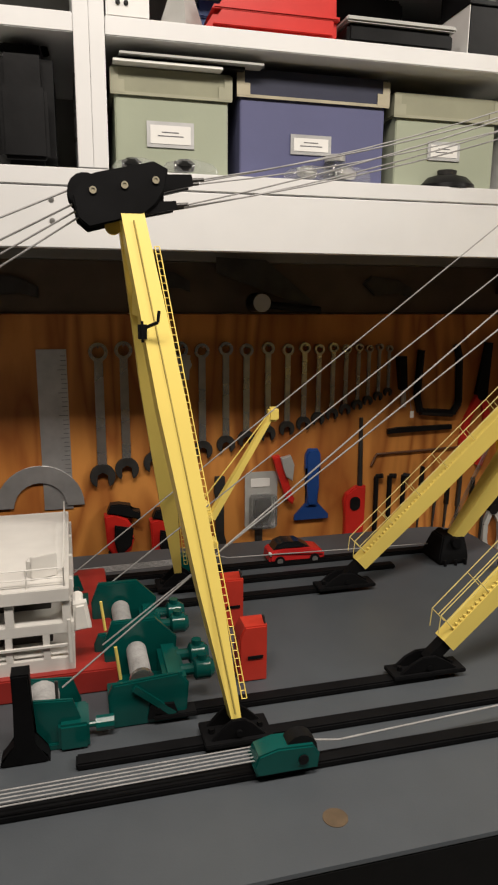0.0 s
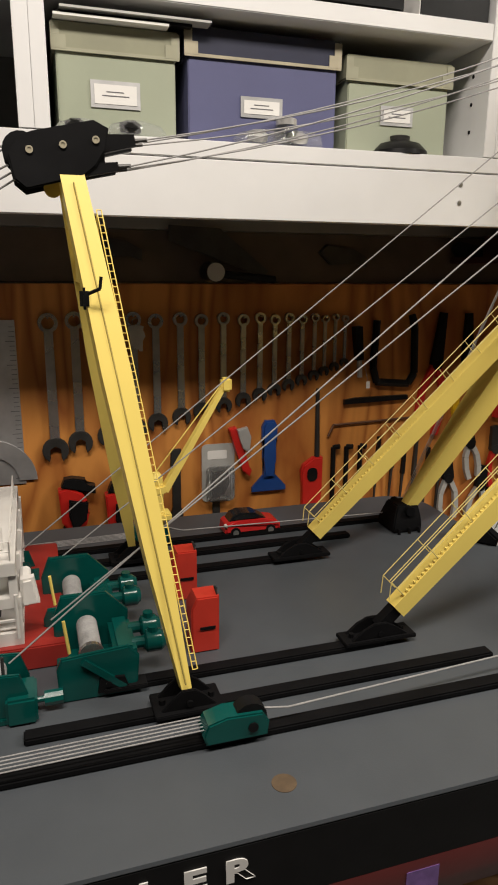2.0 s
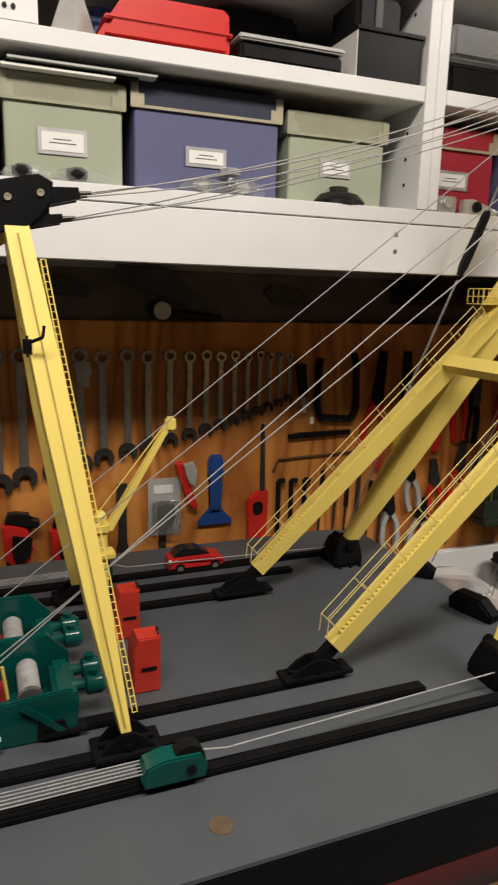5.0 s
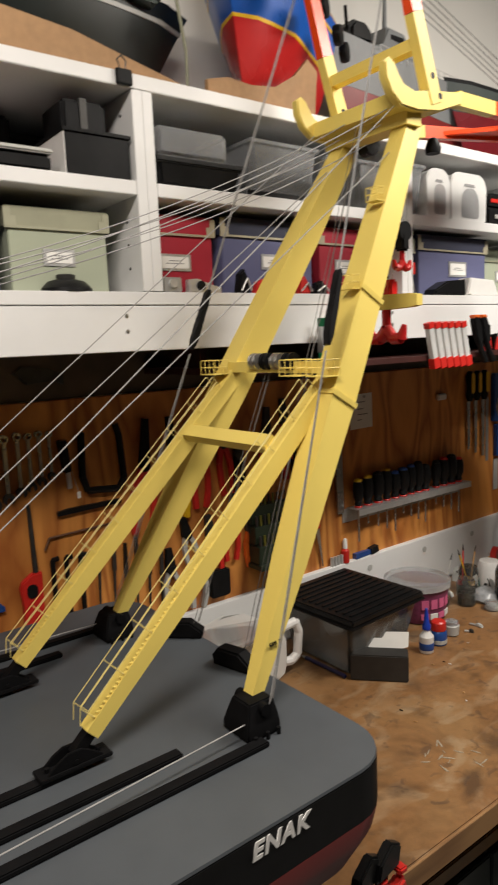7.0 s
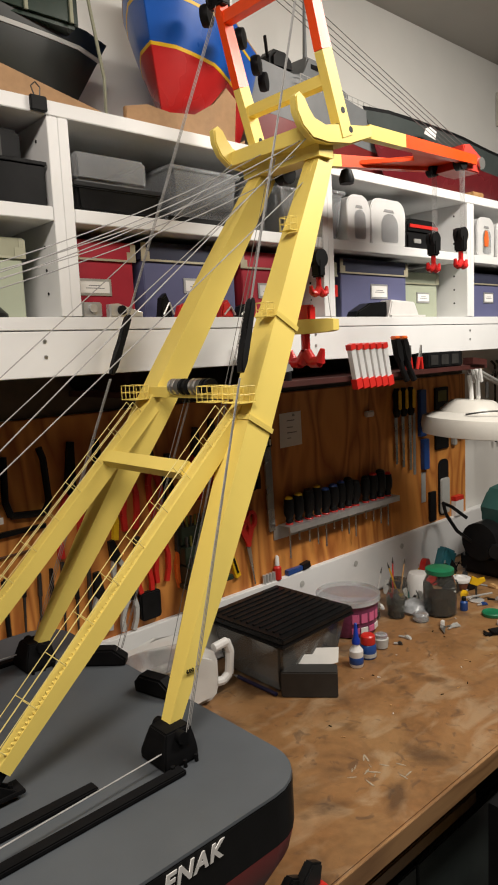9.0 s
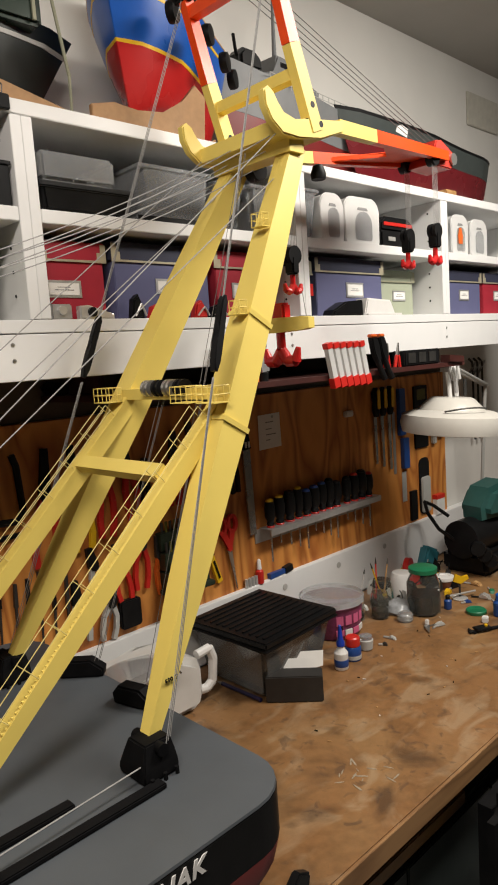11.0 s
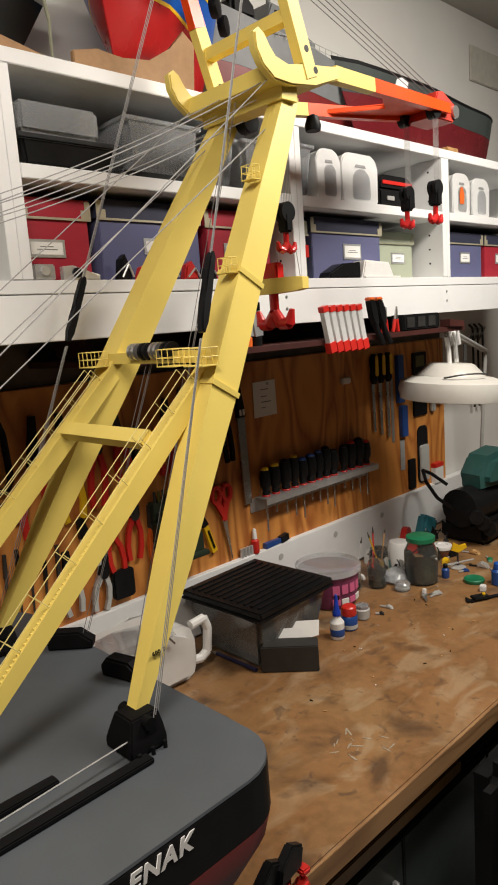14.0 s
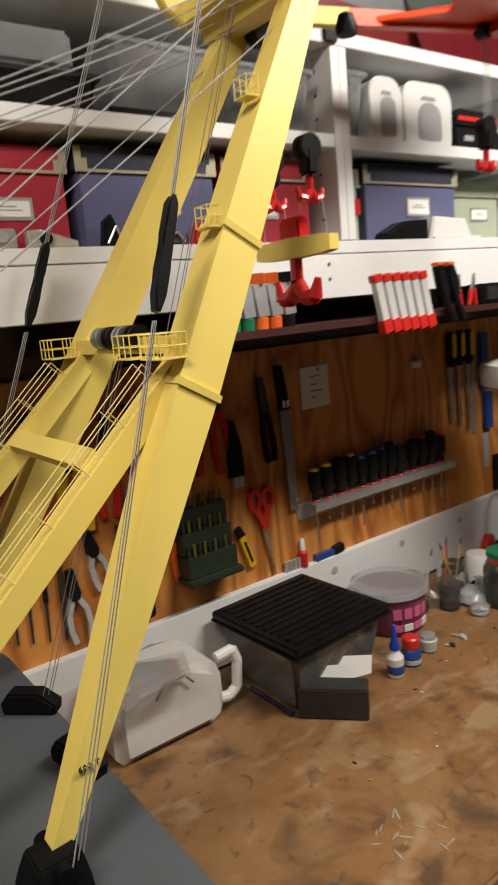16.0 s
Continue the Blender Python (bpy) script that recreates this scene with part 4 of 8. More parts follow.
# white deckhouse
HX1, HY0 = 0.004, 0.878
bm = span(nb(), (-0.62, HY0, DECKZ), (HX1 + 0.056, HY0 + 0.36, DECKZ + 0.034), 0.002)
part("house_base", bm, mat("coaming_red", (0.30, 0.022, 0.016), 0.45), ship, "red deckhouse coaming")
bm = nb()
span(bm, (-0.60, HY0 + 0.012, DECKZ + 0.0285), (HX1, HY0 + 0.34, DECKZ + 0.060), 0.001)
span(bm, (-0.60, HY0 + 0.012, DECKZ + 0.105), (HX1, HY0 + 0.34, DECKZ + 0.125), 0.001)
span(bm, (-0.60, HY0 + 0.008, DECKZ + 0.166), (HX1 - 0.004, HY0 + 0.344, DECKZ + 0.190), 0.001)
for x in (-0.60, -0.50, -0.40, -0.30, -0.20, -0.133, -0.085, -0.037, HX1 - 0.009):
    span(bm, (x, HY0 + 0.012, DECKZ + 0.0595), (x + 0.009, HY0 + 0.020, DECKZ + 0.1055))
for y in (0.08, 0.17, 0.26, 0.33):
    span(bm, (HX1 - 0.006, HY0 + y, DECKZ + 0.0595), (HX1, HY0 + y + 0.01, DECKZ + 0.1665))
for x in (-0.60, -0.45, -0.30, -0.18, -0.083, HX1 - 0.014):
    span(bm, (x, HY0 + 0.012, DECKZ + 0.1245), (x + 0.011, HY0 + 0.022, DECKZ + 0.1665))
span(bm, (-0.60, HY0 + 0.009, DECKZ + 0.082), (HX1 - 0.006, HY0 + 0.013, DECKZ + 0.086))
house = part("deckhouse", bm, WHITEP, ship, "white two-storey deckhouse with open windows")
# solid dark block in place of the shade seen through the open windows
part("cabin_shade_block", span(nb(), (-0.598, HY0 + 0.06, DECKZ + 0.0605), (HX1 - 0.03, HY0 + 0.33, DECKZ + 0.1655)), CABINSHADE, house)
bm = nb()
a, b = Vector((-0.58, HY0 + 0.016, DECKZ + 0.190)), Vector((HX1 - 0.01, HY0 + 0.016, DECKZ + 0.190))
rail_run(bm, a, b, (0, 0, 1), 0, 12, 0.034, 0.0011)
rail_run(bm, b, b + Vector((0, 0.30, 0)), (0, 0, 1), 0, 6, 0.034, 0.0011)
part("roof_rail", bm, WHITEP, house, "thin white roof railing")
part("roof_screen", box(nb(), (-0.032, HY0 + 0.05, DECKZ + 0.212), (0.036, 0.004, 0.042), 0.001, Matrix.Rotation(radians(20), 3, "Z")), WHITEP, house)
part("roof_vent", lathe(nb(), [(0.008, 0), (0.008, 0.03), (0.003, 0.036)], (-0.048, HY0 + 0.06, DECKZ + 0.190), 10), WHITEP, house)
bm = tube(nb(), (-0.115, HY0 + 0.03, DECKZ + 0.190), (-0.115, HY0 + 0.03, DECKZ + 0.240), 0.0022)
box(bm, (-0.119, HY0 + 0.028, DECKZ + 0.250), (0.022, 0.02, 0.022), 0.003)
part("searchlight", bm, WHITEP, house)
part("roof_locker", box(nb(), (-0.16, HY0 + 0.1, DECKZ + 0.204), (0.06, 0.04, 0.026), 0.004), WHITEP, house)
bm = nb()
tube(bm, (HX1 + 0.006, HY0 + 0.03, DECKZ + 0.14), (HX1 + 0.006, HY0 + 0.07, DECKZ + 0.14), 0.008)
plate(bm, [(-0.012, 0), (0.014, 0.0), (0.008, 0.05), (-0.01, 0.05)], (HX1 + 0.010, HY0 + 0.03, DECKZ + 0.10), (1, 0, 0.15), (0, 0, 1), 0.02, 0.004)
tube(bm, (HX1 - 0.006, HY0 + 0.004, DECKZ + 0.055), (HX1 - 0.006, HY0 + 0.004, DECKZ + 0.135), 0.0025)
part("davit", bm, WHITEP, house)
bm = nb()
plate(bm, [(-0.030, 0), (0.026, 0), (0.024, 0.008), (0.009, 0.026), (0.008, 0.115), (-0.012, 0.115), (-0.011, 0.026), (-0.028, 0.008)], (-0.054, 0.759, DECKZ), (1, 0, 0), (0, 0, 1), 0.024, 0.002)
part("deck_post", bm, RAILBLACK, ship, "black flared deck post")

house.matrix_basis = Matrix.Translation((0, 0, 0.178)) @ Matrix.Diagonal((1, 1, 0.78, 1)) @ Matrix.Translation((0, 0, -0.178))

# the ship lies a little askew to the wall
turn = Matrix.Translation((0.554, YC - 0.007, 0)) @ Matrix.Rotation(radians(0.5), 4, "Z") @ Matrix.Translation((-0.552, -YC, 0))
ship.matrix_basis = turn @ Matrix.Translation(ship.location)

# timber cradle under the hull
stand = thing("hull_stand", (0.2, YC, TOP), "pale timber cradle carrying the ship model on the bench", "stand")
for x in (-0.5, 0.2, 0.72):
    part("cross_bearer", span(nb(), (x, 0.70, TOP), (x + 0.045, 1.25, 1.0445), 0.003), PINE, stand)
part("long_bearer", span(nb(), (-0.49, 0.78, TOP), (0.719, 0.82, TOP + 0.09), 0.003), PINE, stand)

# toy car
carm = thing("toy_car", (0.442, 1.262, DECKZ), "small glossy red toy hatchback with a black roof", "toy car")
cx, cy = 0.442, 1.262
bm = nb()
plate(bm, [(-0.058, 0.010), (-0.056, 0.026), (-0.050, 0.031), (-0.030, 0.034), (0.024, 0.033), (0.052, 0.028), (0.060, 0.020), (0.060, 0.010), (0.050, 0.007), (-0.052, 0.007)], (cx, cy, DECKZ), (1, 0, 0), (0, 0, 1), 0.050, 0.004)
part("body", bm, REDGLOSS, carm)
bm = nb()
plate(bm, [(-0.048, 0.031), (-0.040, 0.043), (-0.026, 0.048), (0.004, 0.047), (0.030, 0.033)], (cx, cy, DECKZ), (1, 0, 0), (0, 0, 1), 0.042, 0.004)
part("roof", bm, DARKGLASS, carm, "black roof and windows")
for dx in (-0.036, 0.038):
    for s in (-1, 1):
        w = part("wheel", lathe(nb(), [(0.004, -0.004), (0.0105, -0.004), (0.0105, 0.004), (0.004, 0.004)], (cx + dx, cy + s * 0.0235, DECKZ + 0.0105), 16, (0, 1, 0)), BLACK, carm)
        part("rim", lathe(nb(), [(0.006, 0), (0.006, 0.0008), (0.001, 0.0012)], (cx + dx, cy + s * 0.0278, DECKZ + 0.0105), 12, (0, s, 0)), STEEL, w)
part("lamp", box(nb(), (cx - 0.055, cy - 0.02, DECKZ + 0.025), (0.006, 0.010, 0.006), 0.001), WHITEPL, carm)

# ---- tools on the board ----
BF = 1.605


def arc(cx, cy, r, a0, a1, n):
    return [(cx + r * math.cos(radians(a0 + (a1 - a0) * k / n)), cy + r * math.sin(radians(a0 + (a1 - a0) * k / n))) for k in range(n + 1)]


def wrench(x, zt, zb, k):
    """A combination spanner hung by its ring, open jaw down; k sets its width."""
    o = thing("combination_wrench", (x, BF - 0.008, zb), "dull steel combination wrench hung by its ring end", "wrench", "wrench row")
    bm = nb()
    plate(bm, [(-0.010 * k, -0.02 * k), (0.010 * k, -0.02 * k), (0.011 * k, zb - zt + 0.045 * k), (-0.011 * k, zb - zt + 0.045 * k)], (x, BF - 0.010, zt), (1, 0, 0), (0, 0, 1), 0.007, 0.0015)
    part("shank", bm, STEEL, o)
    bm = nb()
    seg, ro, ri = 20, 0.022 * k, 0.0135 * k
    vs = []
    for a in range(seg):
        t = 2 * math.pi * a / seg
        vs.append([bm.verts.new((x + r * math.cos(t), BF - y, zt + r * math.sin(t))) for r, y in ((ri, 0.003), (ro, 0.003), (ro, 0.015), (ri, 0.015))])
    for a in range(seg):
        for q in range(4):
            bm.faces.new((vs[a][q], vs[a][(q + 1) % 4], vs[(a + 1) % seg][(q + 1) % 4], vs[(a + 1) % seg][q]))
    part("ring_end", bm, STEEL, o)
    r = 0.030 * k
    jaw = arc(0, 0, r, -60, 240, 14) + [(-0.012 * k, -0.016 * k), (-0.0135 * k, 0.004 * k), (0.0, 0.012 * k), (0.0135 * k, 0.004 * k), (0.012 * k, -0.016 * k)]
    part("open_jaw", wallplate(nb(), jaw, x, zb + r, BF - 0.011, 0.011, 0.0015), IRON, o, "dark open jaw")
    part("peg", tube(nb(), (x, BF, zt + ri - 0.003), (x, BF - 0.022, zt + ri - 0.002), 0.0022), STEEL, o)


WX = (0.074, 0.131, 0.197, 0.262, 0.314, 0.372, 0.423, 0.477, 0.527, 0.570, 0.608, 0.645, 0.680, 0.713, 0.741, 0.769, 0.796)
for i, x in enumerate(WX):
    f = i / 16
    wrench(x, 1.605 + 0.004 * (i % 2), 1.283 + 0.20 * f ** 0.9, 1.0 - 0.62 * f ** 0.85)
kt = thing("key_bunch", (0.264, BF - 0.02, 1.54), "small bunch of steel keys hung on a wrench", "keys")
for k in range(4):
    part("key", wallplate(nb(), [(-0.011, 0.0), (-0.008, 0.012), (0.008, 0.012), (0.011, 0.0), (0.005, -0.01), (0.004, -0.034), (-0.004, -0.034), (-0.005, -0.01)], 0.258 + 0.006 * k, 1.585 - 0.004 * k, BF - 0.019 - 0.003 * k, 0.002), CHROME, kt)


def plier(x, z, h, spread, head, grip, name="pliers", label="pliers hung on the tool board", tilt=0, headlen=0.36, group="", gripw=0.014):
    """Jaws up or down, two curved handles below the pivot; z is the top."""
    o = thing(name, (x, BF - 0.012, z - h), label, "pliers", group)
    m = Matrix.Rotation(radians(tilt), 3, "Y")

    def P(px, pz, y=0.010):
        v = m @ Vector((px, 0, pz))
        return Vector((x + v.x, BF - y, z - h / 2 + v.z))

    top, piv = h / 2, h / 2 - h * headlen
    bm = nb()
    for s in (-1, 1):
        girder(bm, P(s * 0.004, top), P(s * 0.007, piv), 0.010, 0.012, 0.020, 0.014, up=(0, 1, 0))
    lathe(bm, [(0.014, -0.009), (0.014, 0.009)], P(0, piv), 14, (0, 1, 0))
    part("jaw", bm, head, o)
    for s in (-1, 1):
        pts = [P(s * 0.006, piv - 0.004), P(s * spread * 0.9, piv - (piv + h / 2) * 0.35), P(s * spread, piv - (piv + h / 2) * 0.7), P(s * spread * 0.75, -h / 2)]
        bm = nb()
        for p, q in zip(pts, pts[1:]):
            girder(bm, p, q, gripw, 0.012, up=(0, 1, 0))
        part("handle", bm, grip, o)
    return o


def slip(name, pts, x, z, thick, material, label, category, group="", bev=0.001, y=None):
    return solid(name, wallplate(nb(), pts, x, z, (BF - thick / 2 - 0.001) if y is None else y, thick, bev), material, label, category, group)


# steel square with protractor
sq = thing("steel_square", (-0.03, BF - 0.004, 1.236), "grey steel set square with engraved scale", "square")
part("blade", span(nb(), (-0.062, BF - 0.004, 1.236), (0.004, BF - 0.001, 1.612), 0.0005), ALU, sq)
bm = nb()
for k in range(34):
    span(bm, (-0.010 if k % 5 else -0.018, BF - 0.0046, 1.25 + 0.0105 * k), (0.002, BF - 0.0041, 1.2512 + 0.0105 * k))
tagged(part("scale_marks", bm, INK, sq, "fine dark scale marks"), kind="stuff")
slip("protractor", arc(0, 0, 0.10, 0, 180, 18) + arc(0, 0, 0.06, 180, 0, 12), -0.07, 1.245, 0.003, ALU, "grey steel half-circle protractor", "protractor", y=BF - 0.0065)

for x, zt in ((0.108, 1.245), (0.215, 1.225)):
    o = thing("ratchet_clamp", (x, BF - 0.02, 1.04), "red and black quick clamp hung on the board", "clamp", "quick clamps")
    part("grip", wallplate(nb(), [(-0.035, 0.03), (-0.03, -0.05), (-0.012, -0.075), (0.026, -0.06), (0.034, -0.03), (0.02, -0.02), (0.03, 0.0), (0.02, 0.02), (-0.01, 0.035)], x, zt - 0.055, BF - 0.02, 0.034, 0.004), REDPL, o)
    part("jaw", wallplate(nb(), [(-0.028, 0.0), (0.05, -0.02), (0.05, 0.0), (0.03, 0.002), (0.028, 0.016), (0.0, 0.022), (-0.02, 0.02)], x, zt - 0.018, BF - 0.022, 0.03, 0.003), BLACKPL, o)
    part("lever", wallplate(nb(), [(-0.014, 0.04), (0.03, 0.03), (0.024, -0.012), (-0.006, -0.04), (-0.016, 0.0)], x + 0.002, zt - 0.085, BF - 0.045, 0.012, 0.003), BLACKPL, o)
    part("bar", span(nb(), (x - 0.028, BF - 0.026, 1.04), (x + 0.018, BF - 0.008, zt - 0.12), 0.002), BLACKPL, o)

slip("ring_spanner", [(-0.012, 0.1), (0.012, 0.1), (0.015, 0.06), (0.008, 0.04), (0.008, -0.05), (0.016, -0.07), (0.012, -0.095), (-0.012, -0.095), (-0.016, -0.07), (-0.008, -0.05), (-0.008, 0.04), (-0.015, 0.06)], 0.357, 1.195, 0.012, IRON, "dark steel ring spanner", "spanner", bev=0.002)
o = thing("blister_pack", (0.465, BF - 0.02, 1.15), "grey tool in a clear blister pack on card", "blister pack")
part("card", wallplate(nb(), rounded(0.085, 0.15, 0.012), 0.465, 1.225, BF - 0.003, 0.002), GREYPL, o)
part("blister", wallplate(nb(), rounded(0.07, 0.09, 0.012), 0.467, 1.20, BF - 0.018, 0.028, 0.006), CLEARPL, o)
part("tool", wallplate(nb(), [(-0.02, 0.03), (0.02, 0.034), (0.024, 0.0), (0.01, -0.03), (-0.018, -0.034), (-0.024, -0.01)], 0.467, 1.20, BF - 0.014, 0.012, 0.002), IRON, o)
part("header", wallplate(nb(), rounded(0.05, 0.022, 0.003), 0.462, 1.272, BF - 0.005, 0.001), PAPER, o)
o = thing("tube_cutter", (0.518, BF - 0.02, 1.24), "red and steel tube cutter hung on the board", "cutter")
part("body", wallplate(nb(), [(-0.03, 0.05), (-0.012, 0.055), (0.002, 0.02), (0.02, -0.05), (0.03, -0.06), (0.024, -0.075), (0.006, -0.06), (-0.014, 0.0)], 0.518, 1.29, BF - 0.016, 0.022, 0.003), REDPL, o)
part("jaw", wallplate(nb(), [(-0.012, 0.03), (0.014, 0.036), (0.024, 0.01), (0.02, -0.03), (0.004, -0.02), (-0.004, 0.0)], 0.518, 1.31, BF - 0.03, 0.014, 0.002), CHROME, o)
slip("small_wrench", [(-0.010, 0.05), (0.010, 0.05), (0.008, -0.03), (0.016, -0.045), (0.012, -0.06), (-0.012, -0.06), (-0.016, -0.045), (-0.008, -0.03)], 0.459, 1.125, 0.008, IRON, "small dark steel wrench", "wrench")
o = thing("plastic_scraper", (0.60, BF - 0.01, 1.167), "blue plastic scraper with a flared blade", "scraper")
part("handle", wallplate(nb(), [(-0.015, -0.07), (-0.011, -0.02), (-0.020, 0.03), (-0.020, 0.065), (-0.012, 0.08), (0.012, 0.08), (0.020, 0.065), (0.020, 0.03), (0.011, -0.02), (0.015, -0.07)], 0.597, 1.275, BF - 0.012, 0.020, 0.005), BLUEPL, o)
part("blade", wallplate(nb(), [(-0.046, 0.0), (0.046, 0.0), (0.046, 0.012), (0.016, 0.045), (-0.016, 0.045), (-0.046, 0.012)], 0.598, 1.167, BF - 0.009, 0.008, 0.001), BLUEPL, o)
o = thing("gas_lighter", (0.716, BF - 0.012, 1.08), "red long-reach gas lighter with a black nozzle", "lighter")
part("body", wallplate(nb(), [(-0.030, -0.085), (0.020, -0.085), (0.024, 0.0), (0.026, 0.085), (0.0, 0.085), (-0.028, 0.066), (-0.034, 0.05), (-0.028, 0.0)], 0.718, 1.165, BF - 0.012, 0.02, 0.004), REDPL, o)
part("trigger", wallplate(nb(), rounded(0.028, 0.036, 0.012), 0.714, 1.205, BF - 0.0235, 0.002), BLACKPL, o)
part("nozzle", tube(nb(), (0.730, BF - 0.012, 1.25), (0.726, BF - 0.012, 1.43), 0.007, 0.005), IRON, o)
for k, x in enumerate((0.778, 0.816, 0.856)):
    o = thing("hex_key", (x, BF - 0.006, 1.11), "black hex key with a short bent end", "hex key", "hex keys")
    part("rod", line(nb(), [(x + 0.012, BF - 0.02, 1.275 - 0.003 * k), (x, BF - 0.008, 1.27), (x + 0.002, BF - 0.007, 1.11), (x + 0.03, BF - 0.007, 1.098)], 0.007, 6), BLACKPL, o)
for k, (x, z0, z1) in enumerate(((0.905, 1.11, 1.29), (0.950, 1.10, 1.265), (0.985, 1.08, 1.27), (1.02, 1.07, 1.28), (1.06, 1.06, 1.25), (1.10, 1.05, 1.25))):
    o = thing("needle_file", (x, BF - 0.006, z0), "thin dark needle file standing on the board", "file", "needle files")
    part("blade", girder(nb(), (x, BF - 0.006, z0), (x + 0.004, BF - 0.006, z0 + 0.10), 0.004, 0.004, 0.008, 0.006), IRON, o)
    part("tang", girder(nb(), (x + 0.004, BF - 0.006, z0 + 0.1005), (x + 0.007, BF - 0.006, z1), 0.011, 0.01, 0.009, 0.008), IRON if k % 2 else BLACKPL, o)
o = thing("fretsaw", (0.92, BF - 0.012, 1.42), "black fretsaw with a deep bow frame", "saw")
part("frame", line(nb(), [(0.885, BF - 0.010, 1.60), (0.880, BF - 0.010, 1.48), (0.892, BF - 0.010, 1.44), (0.985, BF - 0.010, 1.432), (1.002, BF - 0.010, 1.46), (0.995, BF - 0.010, 1.58), (0.985, BF - 0.010, 1.612)], 0.010, 8), BLACKPL, o)
o = thing("coping_tool", (0.835, BF - 0.012, 1.46), "dark hand tool with a steel chuck", "hand tool")
part("handle", girder(nb(), (0.828, BF - 0.012, 1.585), (0.838, BF - 0.012, 1.50), 0.026, 0.02, 0.02, 0.018), BLACKPL, o)
part("chuck", tube(nb(), (0.839, BF - 0.012, 1.499), (0.842, BF - 0.012, 1.455), 0.007), CHROME, o)
o = thing("cord_tag", (0.858, BF - 0.03, 1.425), "small white tag on a cord", "tag")
part("tag", wallplate(nb(), rounded(0.010, 0.018, 0.001), 0.858, 1.437, BF - 0.03, 0.001), PAPER, o)
part("cord", line(nb(), [(0.857, BF - 0.0295, 1.4465), (0.846, BF - 0.018, 1.51)], 0.0007), CORD, o)
slip("flat_bar", [(-0.092, -0.010), (0.092, -0.004), (0.092, 0.008), (-0.06, 0.006), (-0.092, 0.002)], 0.895, 1.394, 0.012, BLACKPL, "flat black bar hung level", "bar")
o = thing("copper_rod", (0.89, BF - 0.006, 1.29), "thin brown bent rod hung level", "rod")
part("rod", line(nb(), [(0.762, BF - 0.006, 1.300), (0.776, BF - 0.006, 1.330), (1.012, BF - 0.006, 1.338)], 0.0032), mat("brown_rod", (0.12, 0.05, 0.02), 0.5), o)

plier(1.065, 1.618, 0.33, 0.034, BLACKPL, REDPL, "bolt_cutter", "black cutters with long red handles", 5, 0.42, gripw=0.018)
plier(1.165, 1.615, 0.31, 0.034, BLACKPL, YELLOWPL, "bolt_cutter", "black cutters with long yellow handles", -3, 0.46, gripw=0.018)
plier(1.262, 1.585, 0.26, 0.024, IRON, REDPL, "water_pump_pliers", "dark pliers with red handles", 4, gripw=0.016)
plier(1.345, 1.60, 0.25, 0.022, IRON, REDPL, "water_pump_pliers", "dark pliers with red handles", -6, gripw=0.016)
plier(1.285, 1.30, 0.19, 0.024, IRON, REDPL, label="small pliers with red handles", tilt=-8)
plier(1.365, 1.345, 0.21, 0.024, IRON, REDPL, label="small pliers with red handles", tilt=5)
plier(1.435, 1.29, 0.19, 0.022, IRON, ORANGEPL, label="small pliers with orange handles", tilt=-4)
plier(1.135, 1.225, 0.19, 0.026, BLACKPL, GREYPL, label="electronics pliers with pale grey handles", tilt=-4)
plier(1.238, 1.185, 0.17, 0.024, BLACKPL, GREYPL, label="electronics pliers with pale grey handles", tilt=10)
plier(1.20, 1.31, 0.16, 0.02, BLACKPL, GREYPL, label="electronics pliers with pale grey handles", tilt=-12)
plier(1.40, 1.54, 0.20, 0.018, IRON, BLACKPL, label="dark pliers with black handles", tilt=3)
plier(1.515, 1.61, 0.24, 0.022, IRON, REDPL, "side_cutters", "red-handled side cutters hung on the board", 3, gripw=0.017)
plier(1.60, 1.632, 0.27, 0.024, IRON, REDPL, "side_cutters", "red-handled side cutters hung on the board", -6, 0.3, gripw=0.017)
o = thing("crimping_tool", (1.645, BF - 0.015, 1.31), "black crimping tool with a steel jaw", "tool")
part("body", wallplate(nb(), [(-0.026, 0.0), (0.024, 0.0), (0.02, 0.09), (0.0, 0.16), (-0.014, 0.16), (-0.022, 0.08)], 1.645, 1.345, BF - 0.014, 0.022, 0.004), BLACKPL, o)
part("jaw", span(nb(), (1.628, BF - 0.02, 1.312), (1.664, BF - 0.006, 1.3445), 0.002), CHROME, o)
slip("black_pouch", rounded(0.075, 0.09, 0.012), 1.305, 1.075, 0.02, BLACKPL, "small black pouch hung on the board", "pouch", bev=0.004)

# drill index rack
dr = thing("drill_rack", (1.50, BF - 0.03, 1.10), "dark green stepped rack full of drill bits", "drill rack")
for k in range(3):
    part("step", span(nb(), (1.425, BF - 0.016 - 0.017 * (3 - k), 1.115 + 0.062 * k), (1.585, BF - 0.002, 1.172 + 0.062 * k), 0.002), DARKGREEN, dr)
part("tray", span(nb(), (1.418, BF - 0.085, 1.098), (1.592, BF - 0.003, 1.1145), 0.003), DARKGREEN, dr)
for k in range(3):
    for j in range(9):
        x = 1.438 + 0.0168 * j
        part("drill_bit", tube(nb(), (x, BF - 0.008 - 0.017 * (3 - k), 1.1725 + 0.062 * k), (x, BF - 0.008 - 0.017 * (3 - k), 1.206 + 0.062 * k), 0.0045 - 0.0003 * j, seg=8), OLIVE if j % 2 else IRON, dr)

